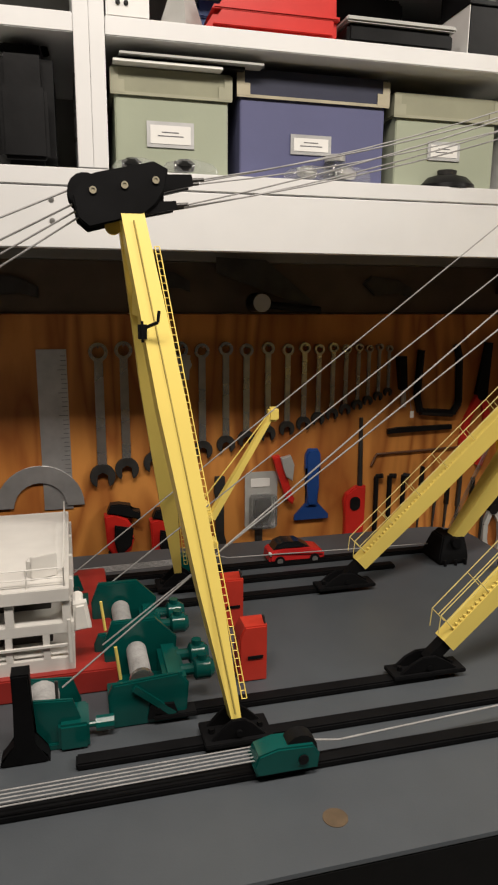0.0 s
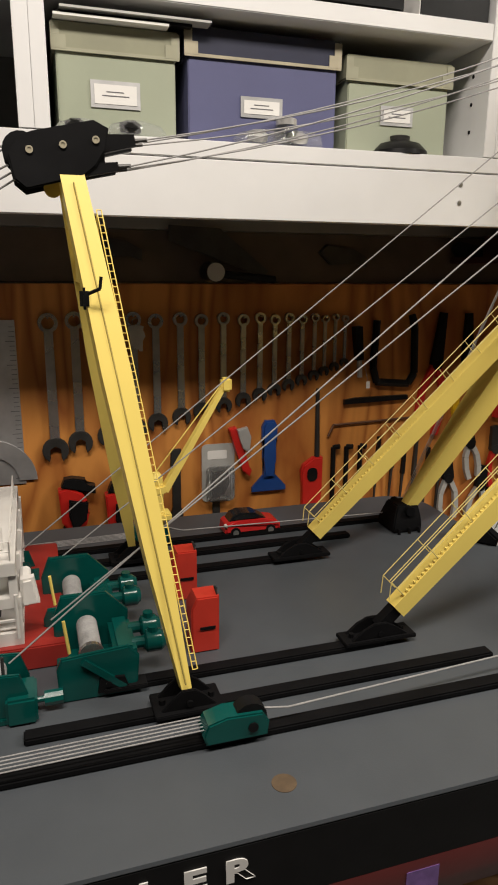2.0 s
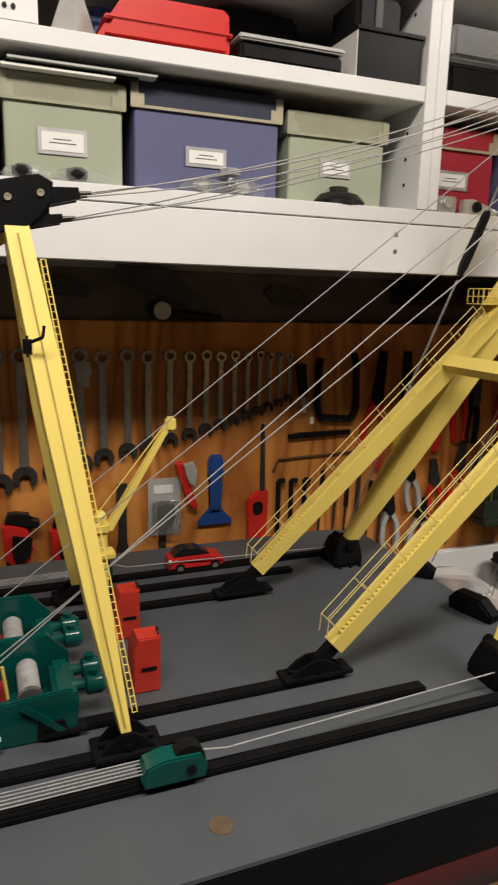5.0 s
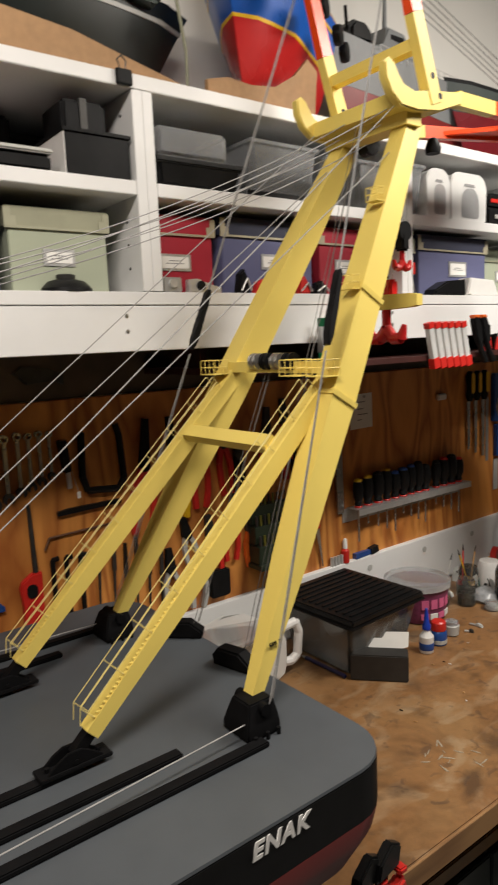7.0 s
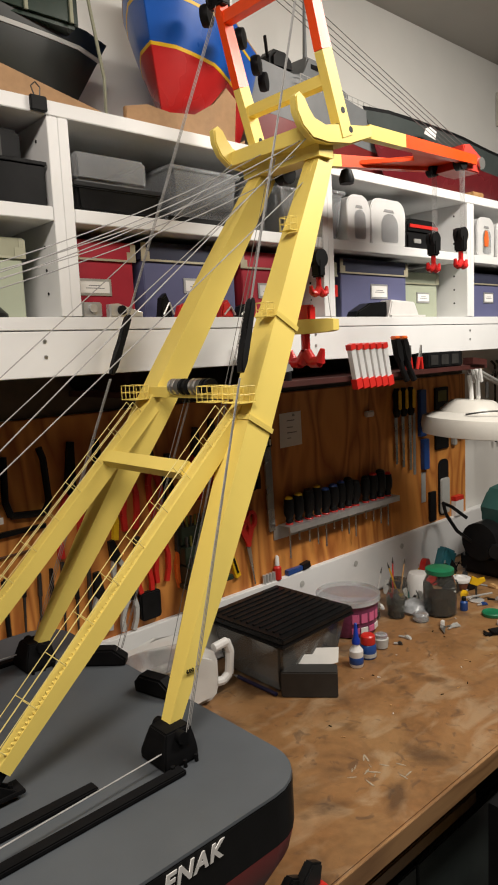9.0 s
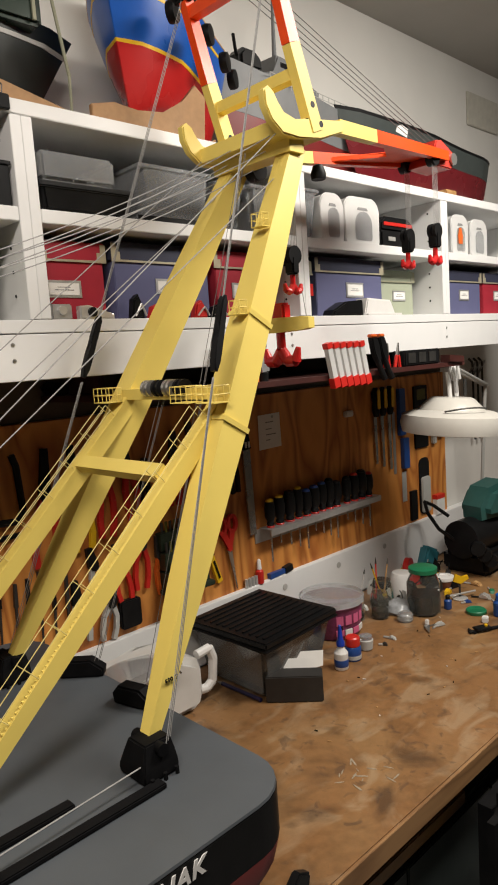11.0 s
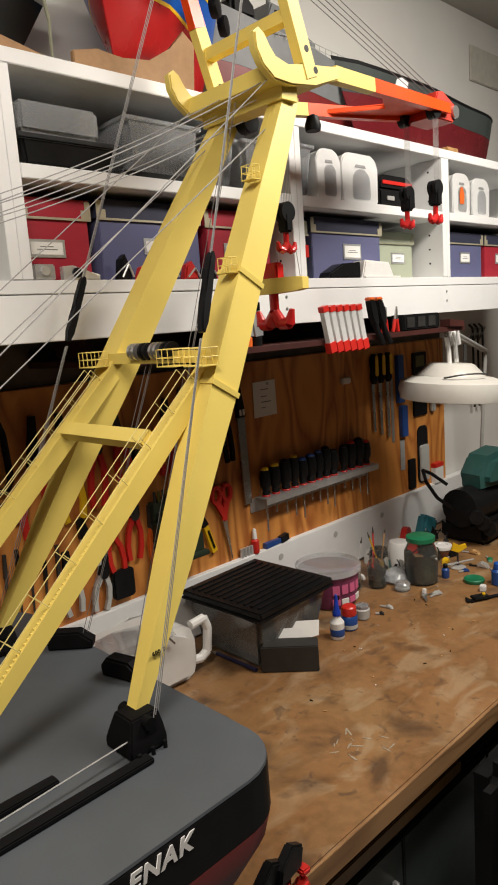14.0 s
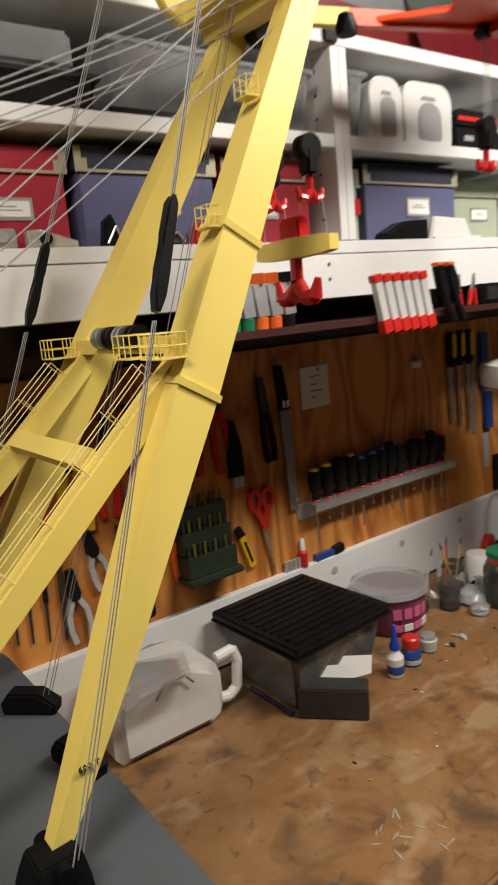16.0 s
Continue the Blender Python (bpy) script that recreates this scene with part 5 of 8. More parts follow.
o = thing("utility_knife", (1.655, BF - 0.01, 1.07), "yellow snap-off utility knife with a black tip", "knife")
part("body", girder(nb(), (1.672, BF - 0.01, 1.07), (1.641, BF - 0.01, 1.165), 0.022, 0.012, 0.02, 0.012, up=(0, 1, 0)), YELLOWPL, o)
part("tip", girder(nb(), (1.6405, BF - 0.01, 1.1665), (1.630, BF - 0.01, 1.195), 0.026, 0.013, 0.016, 0.012, up=(0, 1, 0)), BLACKPL, o)
part("slider", girder(nb(), (1.668, BF - 0.018, 1.085), (1.647, BF - 0.018, 1.15), 0.006, 0.004, up=(0, 1, 0)), BLACKPL, o)
o = thing("scissors", (1.735, BF - 0.01, 1.015), "scissors with bright red loop handles, hung point down", "scissors")
for s in (-1, 1):
    bm = nb()
    seg = 18
    c = Vector((1.722 + s * 0.024, 0, 1.258))
    vs = []
    for a in range(seg):
        t = 2 * math.pi * a / seg
        vs.append([bm.verts.new((c.x + rx * math.cos(t), BF - y, c.z + rz * math.sin(t))) for rx, rz, y in ((0.012, 0.022, 0.004), (0.024, 0.034, 0.004), (0.024, 0.034, 0.016), (0.012, 0.022, 0.016))])
    for a in range(seg):
        for q in range(4):
            bm.faces.new((vs[a][q], vs[a][(q + 1) % 4], vs[(a + 1) % seg][(q + 1) % 4], vs[(a + 1) % seg][q]))
    girder(bm, (1.722 + s * 0.020, BF - 0.010, 1.230), (1.730 - s * 0.004, BF - 0.010, 1.165), 0.024, 0.011, 0.016, 0.009, up=(0, 1, 0))
    part("handle", bm, REDPL, o)
    part("blade", girder(nb(), (1.729 - s * 0.003, BF - 0.009 - 0.002 * s, 1.168), (1.752 - s * 0.001, BF - 0.009 - 0.002 * s, 1.02), 0.016, 0.003, 0.003, 0.003, up=(0, 1, 0)), STEEL, o)
fl = thing("long_file", (1.835, BF - 0.012, 1.19), "long steel file with a black handle, hung point down", "file")
part("blade", girder(nb(), (1.836, BF - 0.01, 1.505), (1.845, BF - 0.01, 1.195), 0.034, 0.008, 0.030, 0.007, up=(0, 1, 0)), STEEL, fl)
part("handle", girder(nb(), (1.822, BF - 0.012, 1.635), (1.836, BF - 0.012, 1.5055), 0.02, 0.02, 0.03, 0.022, up=(0, 1, 0)), BLACKPL, fl)
for dx in (-0.011, 0.004):
    part("clip", span(nb(), (1.832 + dx, BF - 0.026, 1.512), (1.840 + dx, BF - 0.0235, 1.533)), PAPER, fl)
plier(1.765, 1.61, 0.25, 0.016, IRON, BLACKPL, label="long-nose pliers with black handles", tilt=-5)
o = thing("pinned_note", (1.97, BF - 0.003, 1.49), "small white drawing pinned to the board", "paper")
part("sheet", wallplate(nb(), [(-0.058, -0.064), (0.058, -0.062), (0.056, 0.064), (-0.056, 0.062)], 1.97, 1.553, BF - 0.002, 0.0008), PAPER, o)
for k, (w, z) in enumerate(((0.04, 1.585), (0.03, 1.56), (0.05, 1.54), (0.02, 1.52))):
    part("bar_mark", span(nb(), (1.95, BF - 0.003, z), (1.95 + w, BF - 0.0025, z + 0.003)), INK, o)
part("pin", lathe(nb(), [(0.005, 0), (0.005, 0.003), (0.001, 0.004)], (1.985, BF - 0.0025, 1.605), 10, (0, -1, 0)), STEEL, o)
solid("small_hook", span(nb(), (2.40, BF - 0.02, 1.555), (2.45, BF - 0.001, 1.58), 0.004), WHITEPL, "small white plastic clip on the board", "clip")

# screwdriver rack
rk = thing("screwdriver_rack", (2.215, BF - 0.03, 1.17), "aluminium angle rack screwed to the board", "tool rack")
part("ledge", span(nb(), (1.885, BF - 0.060, 1.205), (2.552, BF - 0.001, 1.2085)), ALU, rk)
part("lip", span(nb(), (1.885, BF - 0.0635, 1.186), (2.552, BF - 0.0605, 1.2085)), ALU, rk)
part("back_flange", span(nb(), (1.86, BF - 0.004, 1.155), (2.552, BF - 0.0005, 1.2045)), ALU, rk)
CAPS = [YELLOWPL, YELLOWPL, BLACKPL, YELLOWPL, BLUEPL, BLUEPL, BLUEPL, BLACKPL, BLACKPL, BLACKPL, REDPL, BLACKPL, REDPL]
XS = (1.915, 1.965, 2.02, 2.068, 2.115, 2.162, 2.208, 2.252, 2.295, 2.362, 2.412, 2.462, 2.512)
for i, (x, cap) in enumerate(zip(XS, CAPS)):
    big = 0.0195 + 0.002 * ((i * 7) % 3) * 0.8
    hl = 0.092 + 0.006 * ((i * 5) % 4)
    o = thing("screwdriver", (x, BF - 0.03, 1.06), "black-handled screwdriver with coloured cap, standing in the rack", "screwdriver", "screwdrivers in the rack")
    z = 1.209
    part("handle", lathe(nb(), [(big * 0.6, 0.0), (big * 0.75, 0.006), (big * 0.62, 0.016), (big, 0.034), (big * 1.05, hl * 0.7), (big * 0.85, hl - 0.003)], (x, BF - 0.031, z + 0.006), 12), BLACKPL, o)
    part("collar", lathe(nb(), [(big * 0.7, 0), (big * 0.78, 0.003), (big * 0.7, 0.0055)], (x, BF - 0.031, z), 12), REDPL, o)
    part("cap", lathe(nb(), [(big * 0.8, 0), (big * 0.7, 0.006), (big * 0.3, 0.010)], (x, BF - 0.031, z + 0.0035 + hl), 12), cap, o)
    part("blade", tube(nb(), (x, BF - 0.031, z), (x, BF - 0.031, 1.08 + 0.02 * ((i * 3) % 4)), 0.0035), STEEL, o)

# files, level and small stock at the end of the board
for k, x in enumerate((2.605, 2.655, 2.708)):
    o = thing("wood_file", (x, BF - 0.012, 1.33), "long file with a black and yellow handle", "file", "hanging files")
    part("handle", lathe(nb(), [(0.010, 0), (0.017, 0.02), (0.014, 0.06), (0.018, 0.10), (0.010, 0.125)], (x, BF - 0.019, 1.535), 12), BLACKPL, o)
    part("grip_inlay", wallplate(nb(), rounded(0.020, 0.085, 0.009), x, 1.61, BF - 0.036, 0.004, 0.001), YELLOWPL, o)
    part("blade", girder(nb(), (x, BF - 0.012, 1.534), (x + 0.003, BF - 0.012, 1.33 - 0.02 * k), 0.020, 0.005, 0.014, 0.004, up=(0, 1, 0)), STEEL, o)
slip("steel_rule", [(-0.010, -0.14), (0.010, -0.14), (0.010, 0.14), (-0.010, 0.14)], 2.755, 1.40, 0.002, ALU, "narrow steel rule hung on the board", "rule")
slip("spirit_level", rounded(0.045, 0.21, 0.004), 2.805, 1.535, 0.02, BLUEPL, "blue plastic straight-edge hung on the board", "level", bev=0.002)
slip("blue_saw_handle", rounded(0.045, 0.14, 0.006), 2.825, 1.345, 0.02, BLUEPL, "blue plastic saw handle", "saw", bev=0.002)
slip("saw_blade", [(-0.018, -0.07), (0.018, -0.07), (0.018, 0.07), (-0.018, 0.07)], 2.822, 1.19, 0.002, CHROME, "short bright saw blade", "saw blade")
o = thing("black_pack", (2.97, BF - 0.006, 1.34), "dark card pack of bits hung on the board", "pack")
part("card", wallplate(nb(), rounded(0.11, 0.29, 0.006), 2.97, 1.495, BF - 0.006, 0.010, 0.002), BLACKPL, o)
part("print", wallplate(nb(), rounded(0.07, 0.05, 0.003), 2.97, 1.60, BF - 0.0118, 0.001), OLIVE, o)
o = thing("brush_pack", (2.99, BF - 0.008, 1.02), "tall card pack with a clear window", "pack")
part("card", wallplate(nb(), rounded(0.085, 0.27, 0.03), 2.985, 1.165, BF - 0.004, 0.003), BLACKPL, o)
part("window", wallplate(nb(), rounded(0.07, 0.17, 0.012), 2.985, 1.125, BF - 0.012, 0.012, 0.003), GREYPL, o)
slip("blade_pack", rounded(0.05, 0.14, 0.003), 2.885, 1.09, 0.012, BLACKPL, "small black blade pack", "pack")
slip("orange_spool", rounded(0.045, 0.08, 0.014), 3.125, 1.435, 0.035, ORANGEPL, "orange plastic line spool", "spool", bev=0.006)
slip("clear_tube", rounded(0.03, 0.13, 0.008), 3.07, 1.42, 0.02, GREYPL, "pale tube of fine tools", "tube", bev=0.004)
o = thing("small_carton", (3.09, 1.595, 1.0095), "small red and white carton on the bench upstand", "carton")
part("carton", span(nb(), (3.055, 1.578, 1.0095), (3.125, 1.603, 1.105), 0.001), WHITEPL, o)
part("band", span(nb(), (3.0545, 1.5772, 1.085), (3.1255, 1.6035, 1.1055)), REDPL, o)

# ---- dark ledge under the fascia, with clamps ----
lg = thing("under_ledge", (2.0, 1.40, 1.742), "dark brown ledge under the shelf unit", "ledge", kind="structure")
part("board", span(nb(), (1.10, 1.150, 1.742), (2.57, BACK - 0.012, 1.758), 0.001), DARKRED, lg)
part("bracket", span(nb(), (1.15, 1.40, 1.7585), (1.17, 1.55, 1.8095)), DARKRED, lg)
part("bracket", span(nb(), (2.50, 1.40, 1.7585), (2.52, 1.55, 1.8095)), DARKRED, lg)
ZINC = mat("bright_zinc", (0.66, 0.66, 0.65), 0.4, metal=0.2, var=0.08)
for k in range(6):
    x = 1.776 + 0.031 * k
    o = thing("bar_clamp", (x, 1.185, 1.735), "small steel clamp with red plastic ends", "clamp", "small steel clamps")
    q = Vector((0.020, 0, -0.086))
    a = Vector((x - 0.012, 1.138, 1.836))
    part("bar", girder(nb(), a, a + q, 0.020, 0.016, up=(0, 1, 0)), ZINC, o)
    part("end_cap", girder(nb(), a - q * 0.18, a + q * 0.001, 0.023, 0.020, up=(0, 1, 0)), REDPL, o)
    part("foot", girder(nb(), a + q * 1.002, a + q * 1.34, 0.026, 0.021, up=(0, 1, 0)), REDPL, o)
for x in (1.998, 2.038):
    o = thing("spring_clamp", (x, 1.185, 1.735), "black spring clamp with orange tips", "clamp", "spring clamps")
    part("jaw", plate(nb(), [(-0.030, 0.018), (-0.004, 0.022), (0.010, -0.004), (0.018, -0.050), (0.000, -0.060), (-0.018, -0.030)], (x, 1.138, 1.842), (1, 0, 0), (0, 0, 1), 0.020, 0.003), BLACKPL, o)
    part("handle", line(nb(), [(x + 0.006, 1.138, 1.79), (x + 0.018, 1.138, 1.765), (x + 0.042, 1.138, 1.728)], 0.0095, 8), BLACKPL, o)
    part("tip", box(nb(), (x - 0.017, 1.138, 1.866), (0.028, 0.022, 0.010), 0.003), ORANGEPL, o)
for x in (2.082, 2.142):
    o = thing("small_pliers", (x, 1.157, 1.7585), "small red-handled pliers standing on the ledge", "pliers", "small pliers")
    part("handle", line(nb(), [(x - 0.014, 1.158, 1.7605), (x - 0.005, 1.156, 1.80)], 0.006), REDPL, o)
    part("handle", line(nb(), [(x + 0.014, 1.158, 1.7605), (x + 0.005, 1.156, 1.80)], 0.006), REDPL, o)
    part("jaw", girder(nb(), (x, 1.156, 1.80), (x, 1.152, 1.84), 0.012, 0.008, 0.004, 0.004), STEEL, o)
o = thing("tool_case", (2.30, 1.185, 1.7585), "low black tool case with ribbed face", "case")
part("case", span(nb(), (2.19, 1.158, 1.7585), (2.41, 1.212, 1.812), 0.004), BLACKPL, o)
for x in (2.205, 2.27, 2.335):
    part("rib", span(nb(), (x, 1.1545, 1.768), (x + 0.045, 1.1575, 1.803), 0.001), IRON, o)
slip("knife_block", [(-0.05, -0.012), (0.05, -0.018), (0.05, 0.004), (-0.05, 0.014)], 2.50, 1.772, 0.04, DARKRED, "dark red wooden tool holder", "holder", y=1.16)
for k in range(5):
    x = 1.40 + 0.036 * k
    o = thing("paint_tube", (x, 1.192, 1.7585), "upright paint tube with a coloured cap", "paint tube", "paint tubes")
    m2 = (GREENPL, GREENPL, ORANGEPL, ORANGEPL, BLACKPL)[k]
    part("cap", lathe(nb(), [(0.015, 0), (0.016, 0.022), (0.012, 0.026)], (x, 1.192, 1.7585), 12), m2, o)
    part("tube", girder(nb(), (x, 1.190, 1.785), (x - 0.006, 1.186, 1.850), 0.028, 0.024, 0.030, 0.010, up=(0, 1, 0)), ALU, o)
    part("tail", girder(nb(), (x - 0.006, 1.1858, 1.8505), (x - 0.008, 1.184, 1.872), 0.030, 0.006), ORANGEPL if k % 2 else m2, o)

# things in the dark above the board
o = thing("hand_saw", (0.47, 1.58, 1.70), "dull hand saw leaning on the wall above the board", "saw")
part("blade", plate(nb(), [(-0.12, 0.03), (0.11, -0.05), (0.12, -0.035), (0.0, 0.06), (-0.12, 0.065)], (0.47, 1.60, 1.755), (1, 0, 0), (0, 0, 1), 0.002), IRON, o)
o = thing("rubber_mallet", (0.44, 1.57, 1.69), "mallet with a pale round face", "mallet")
part("head", tube(nb(), (0.445, 1.54, 1.717), (0.445, 1.61, 1.717), 0.022, seg=16), BLACKPL, o)
part("face", lathe(nb(), [(0.021, 0), (0.020, 0.002)], (0.445, 1.5395, 1.717), 16, (0, -1, 0)), GREYPL, o)
part("handle", tube(nb(), (0.47, 1.575, 1.712), (0.60, 1.58, 1.700), 0.009), BLACKPL, o)
for x, z, w in ((0.23, 1.765, 0.12), (0.79, 1.755, 0.13), (-0.12, 1.75, 0.14), (1.15, 1.77, 0.1)):
    o = thing("hanging_tool", (x, 1.60, z - 0.03), "dark worn hand tool hung on the wall", "hand tool")
    part("body", plate(nb(), [(-w / 2, 0.01), (-w / 4, -0.02), (w / 4, -0.012), (w / 2, -0.025), (w / 2, 0.0), (w / 5, 0.02), (-w / 3, 0.028)], (x, 1.615, z), (1, 0, 0), (0, 0, 1), 0.016, 0.003), IRON, o)

# ---- on the shelves ----
SB, SM = 1.9365, 2.1665


OLIVETRIM = mat("olive_lid_trim", (0.32, 0.315, 0.225), 0.6, var=0.08, bump=0.03)


def storage_box(x0, x1, h, body, lid, z=SB, y=1.262, depth=0.30, tag=None, group="storage boxes", label="card storage box with lid and label", frame_metal=True):
    o = thing("storage_box", ((x0 + x1) / 2, y + depth / 2, z), label, "storage box", group)
    lh = h * 0.24
    trim = OLIVETRIM if body == BOXGREEN else BRASS
    part("body", span(nb(), (x0 + 0.006, y + 0.004, z), (x1 - 0.006, y + depth, z + h - 0.004), 0.002), body, o)
    part("lid", span(nb(), (x0, y, z + h - lh), (x1, y + depth + 0.002, z + h), 0.002), lid, o)
    part("lid_edge", span(nb(), (x0 - 0.0006, y - 0.0012, z + h - lh - 0.003), (x1 + 0.0006, y + 0.0015, z + h - lh + 0.002)), trim, o)
    if frame_metal:
        for xa in (x0, x1 - 0.022):
            bm = nb()
            xs = (xa, xa + 0.022)
            span(bm, (xs[0] - 0.001, y - 0.0016, z + h - lh), (xs[1] + 0.001, y - 0.0004, z + h - lh + 0.02))
            e = xa if xa == x0 else xa + 0.010
            span(bm, (e - 0.001, y - 0.0016, z + h - lh + 0.0201), (e + 0.013, y - 0.0004, z + h - 0.004))
            part("corner", bm, trim, o, "metal lid corner")
    if tag:
        lx, lz, lw, lhh = tag
        part("label_holder", wallplate(nb(), [(-lw / 2 - 0.006, -lhh / 2 - 0.006), (lw / 2 + 0.006, -lhh / 2 - 0.006), (lw / 2 + 0.006, lhh / 2 + 0.006), (-lw / 2 - 0.006, lhh / 2 + 0.006)], lx, lz, y + 0.0025, 0.002), ALU if frame_metal else BRASS, o)
        part("label_card", wallplate(nb(), [(-lw / 2, -lhh / 2), (lw / 2, -lhh / 2), (lw / 2, lhh / 2), (-lw / 2, lhh / 2)], lx, lz, y + 0.0012, 0.0012), PAPER, o)
        for k in range(2):
            part("print_bar", span(nb(), (lx - lw * (0.22 + 0.1 * k), y + 0.0001, lz + 0.003 - 0.006 * k), (lx + lw * (0.2 + 0.12 * k), y + 0.0005, lz + 0.0045 - 0.006 * k)), INK, o)
    return o


storage_box(0.102, 0.310, 0.172, BOXGREEN, BOXLID, tag=(0.202, 2.005, 0.070, 0.030), label="sage green card box with a framed label")
storage_box(0.320, 0.608, 0.186, BOXBLUE, BOXBLUELID, tag=(0.459, 2.003, 0.066, 0.022), label="dusk blue card box with a small label")
storage_box(0.620, 0.842, 0.168, BOXGREEN, BOXLID, tag=(0.728, 2.007, 0.056, 0.022), label="sage green card box with a small label")
storage_box(0.946, 1.118, 0.176, BOXRED, BOXRED, tag=(1.005, 2.007, 0.075, 0.026), label="crimson card box with a white label")
storage_box(1.136, 1.440, 0.184, BOXBLUE, BOXBLUELID, tag=(1.305, 2.018, 0.078, 0.026), label="dusk blue card box beside a crimson one")
storage_box(1.456, 1.700, 0.180, BOXRED, BOXRED, tag=(1.56, 2.012, 0.07, 0.03), label="crimson card box with a small label")
storage_box(1.800, 1.858, 0.170, BOXGREEN, BOXLID, label="sage green card box standing end on", frame_metal=False)
storage_box(1.872, 2.232, 0.186, BOXBLUE, BOXBLUELID, tag=(2.072, 2.022, 0.080, 0.036), label="dusk blue card box with a white label")
storage_box(2.262, 2.500, 0.166, BOXGREEN, BOXGREEN, y=1.31, depth=0.27, tag=(2.40, 2.012, 0.07, 0.026), label="sage green card box set further back")
storage_box(2.610, 2.930, 0.172, BOXBLUE, BOXBLUELID, tag=(2.79, 2.014, 0.065, 0.030), label="dusk blue card box with a white label")
storage_box(2.945, 3.30, 0.172, BOXRED, BOXBLUELID, tag=(3.08, 2.014, 0.065, 0.030), label="crimson card box beside a blue one")
o = thing("magazine_pile", (0.22, 1.36, 2.109), "thin pile of papers lying on a storage box", "papers")
part("paper", span(nb(), (0.106, 1.240, 2.1092), (0.29, 1.48, 2.113)), PAPER, o)
part("folder", span(nb(), (0.112, 1.246, 2.1135), (0.33, 1.50, 2.118)), BLACKPL, o)
part("cover", span(nb(), (0.116, 1.232, 2.1185), (0.36, 1.46, 2.122)), GREYPL, o)


def bag(x, w, h, tagname, label, inner):
    o = thing(tagname, (x, 1.24, SB), label, "bag", "bagged goggles")
    bm = nb()
    lathe(bm, [(w * 0.44, 0.0), (w * 0.5, h * 0.2), (w * 0.40, h * 0.45), (w * 0.15, h * 0.6)], (x, 1.245, SB), 14)
    for v in bm.verts:
        n = noise.noise(v.co * 60)
        v.co.y = 1.240 + (v.co.y - 1.245) * 0.24
        v.co += Vector((0.006 * n, 0, 0.004 * n * (v.co.z - SB) / h))
    part("wrap", bm, CLEARPL, o)
    part("lens", lathe(nb(), [(h * 0.40, -0.010), (h * 0.42, 0.0), (h * 0.2, 0.006)], (x - 0.01, 1.242, SB + h * 0.44), 14, (0, -0.4, 1)), inner, o)


bag(0.142, 0.085, 0.040, "bagged_goggles", "dark lens in a crumpled clear bag", BLACKPL)
bag(0.232, 0.10, 0.044, "bagged_goggles", "dark lens in a crumpled clear bag", BLACKPL)
bag(0.455, 0.11, 0.044, "bagged_parts", "pale parts in a crumpled clear bag", GREYPL)
bag(0.530, 0.08, 0.048, "bagged_parts", "glass jar in a crumpled clear bag", CHROME)
o = thing("screw_jar", (0.500, 1.246, SB), "low clear jar with a steel lid", "jar")
part("glass", lathe(nb(), [(0.018, 0), (0.022, 0.004), (0.022, 0.03), (0.018, 0.036)], (0.500, 1.247, SB), 18), GLASS, o)
part("lid", lathe(nb(), [(0.019, 0), (0.019, 0.01), (0.016, 0.012)], (0.500, 1.247, SB + 0.0365), 18), CHROME, o)
o = thing("camera_dome", (0.738, 1.245, SB), "black dome-shaped lens with a ring on top", "lens")
part("dome", lathe(nb(), [(0.055, 0), (0.054, 0.008), (0.040, 0.022), (0.022, 0.027)], (0.738, 1.268, SB), 20), BLACKPL, o)
part("ring", lathe(nb(), [(0.020, 0), (0.021, 0.008), (0.016, 0.010)], (0.738, 1.268, SB + 0.0275), 18), IRON, o)
o = thing("black_bag", (-0.03, 1.35, SB), "black padded camera bag with a handle", "bag")
part("body", span(nb(), (-0.085, 1.24, SB), (0.010, 1.46, SB + 0.19), 0.02), BLACKPL, o)
part("front_pocket", span(nb(), (-0.074, 1.222, SB + 0.01), (0.000, 1.2395, SB + 0.12), 0.006), BLACKPL, o)
part("handle", line(nb(), [(-0.07, 1.30, SB + 0.188), (-0.06, 1.30, SB + 0.225), (-0.01, 1.30, SB + 0.225), (0.0, 1.30, SB + 0.188)], 0.006), BLACKPL, o)
for x in (-0.30, -0.52):
    storage_box(x - 0.1, x + 0.1, 0.17, BOXGREEN, BOXLID, label="sage green card box in the end bay")

# small clutter in front of the boxes
o = thing("metal_clamp", (0.975, 1.24, SB), "small bright metal clamp", "clamp")
part("block", span(nb(), (0.952, 1.232, SB), (1.002, 1.255, SB + 0.034), 0.003), ALU, o)
part("screw", tube(nb(), (0.976, 1.225, SB + 0.02), (0.976, 1.2315, SB + 0.02), 0.010), CHROME, o)
o = thing("chrome_fitting", (1.065, 1.24, SB), "bright bent metal fitting", "fitting")
part("plate", plate(nb(), [(-0.045, 0), (0.045, 0), (0.045, 0.012), (0.01, 0.022), (-0.02, 0.032), (-0.045, 0.03)], (1.065, 1.240, SB), (1, 0, 0), (0, 0, 1), 0.02, 0.003), CHROME, o)
part("knob", lathe(nb(), [(0.011, 0), (0.011, 0.006), (0.004, 0.008)], (1.05, 1.2295, SB + 0.016), 12, (0, -1, 0)), BLACKPL, o)
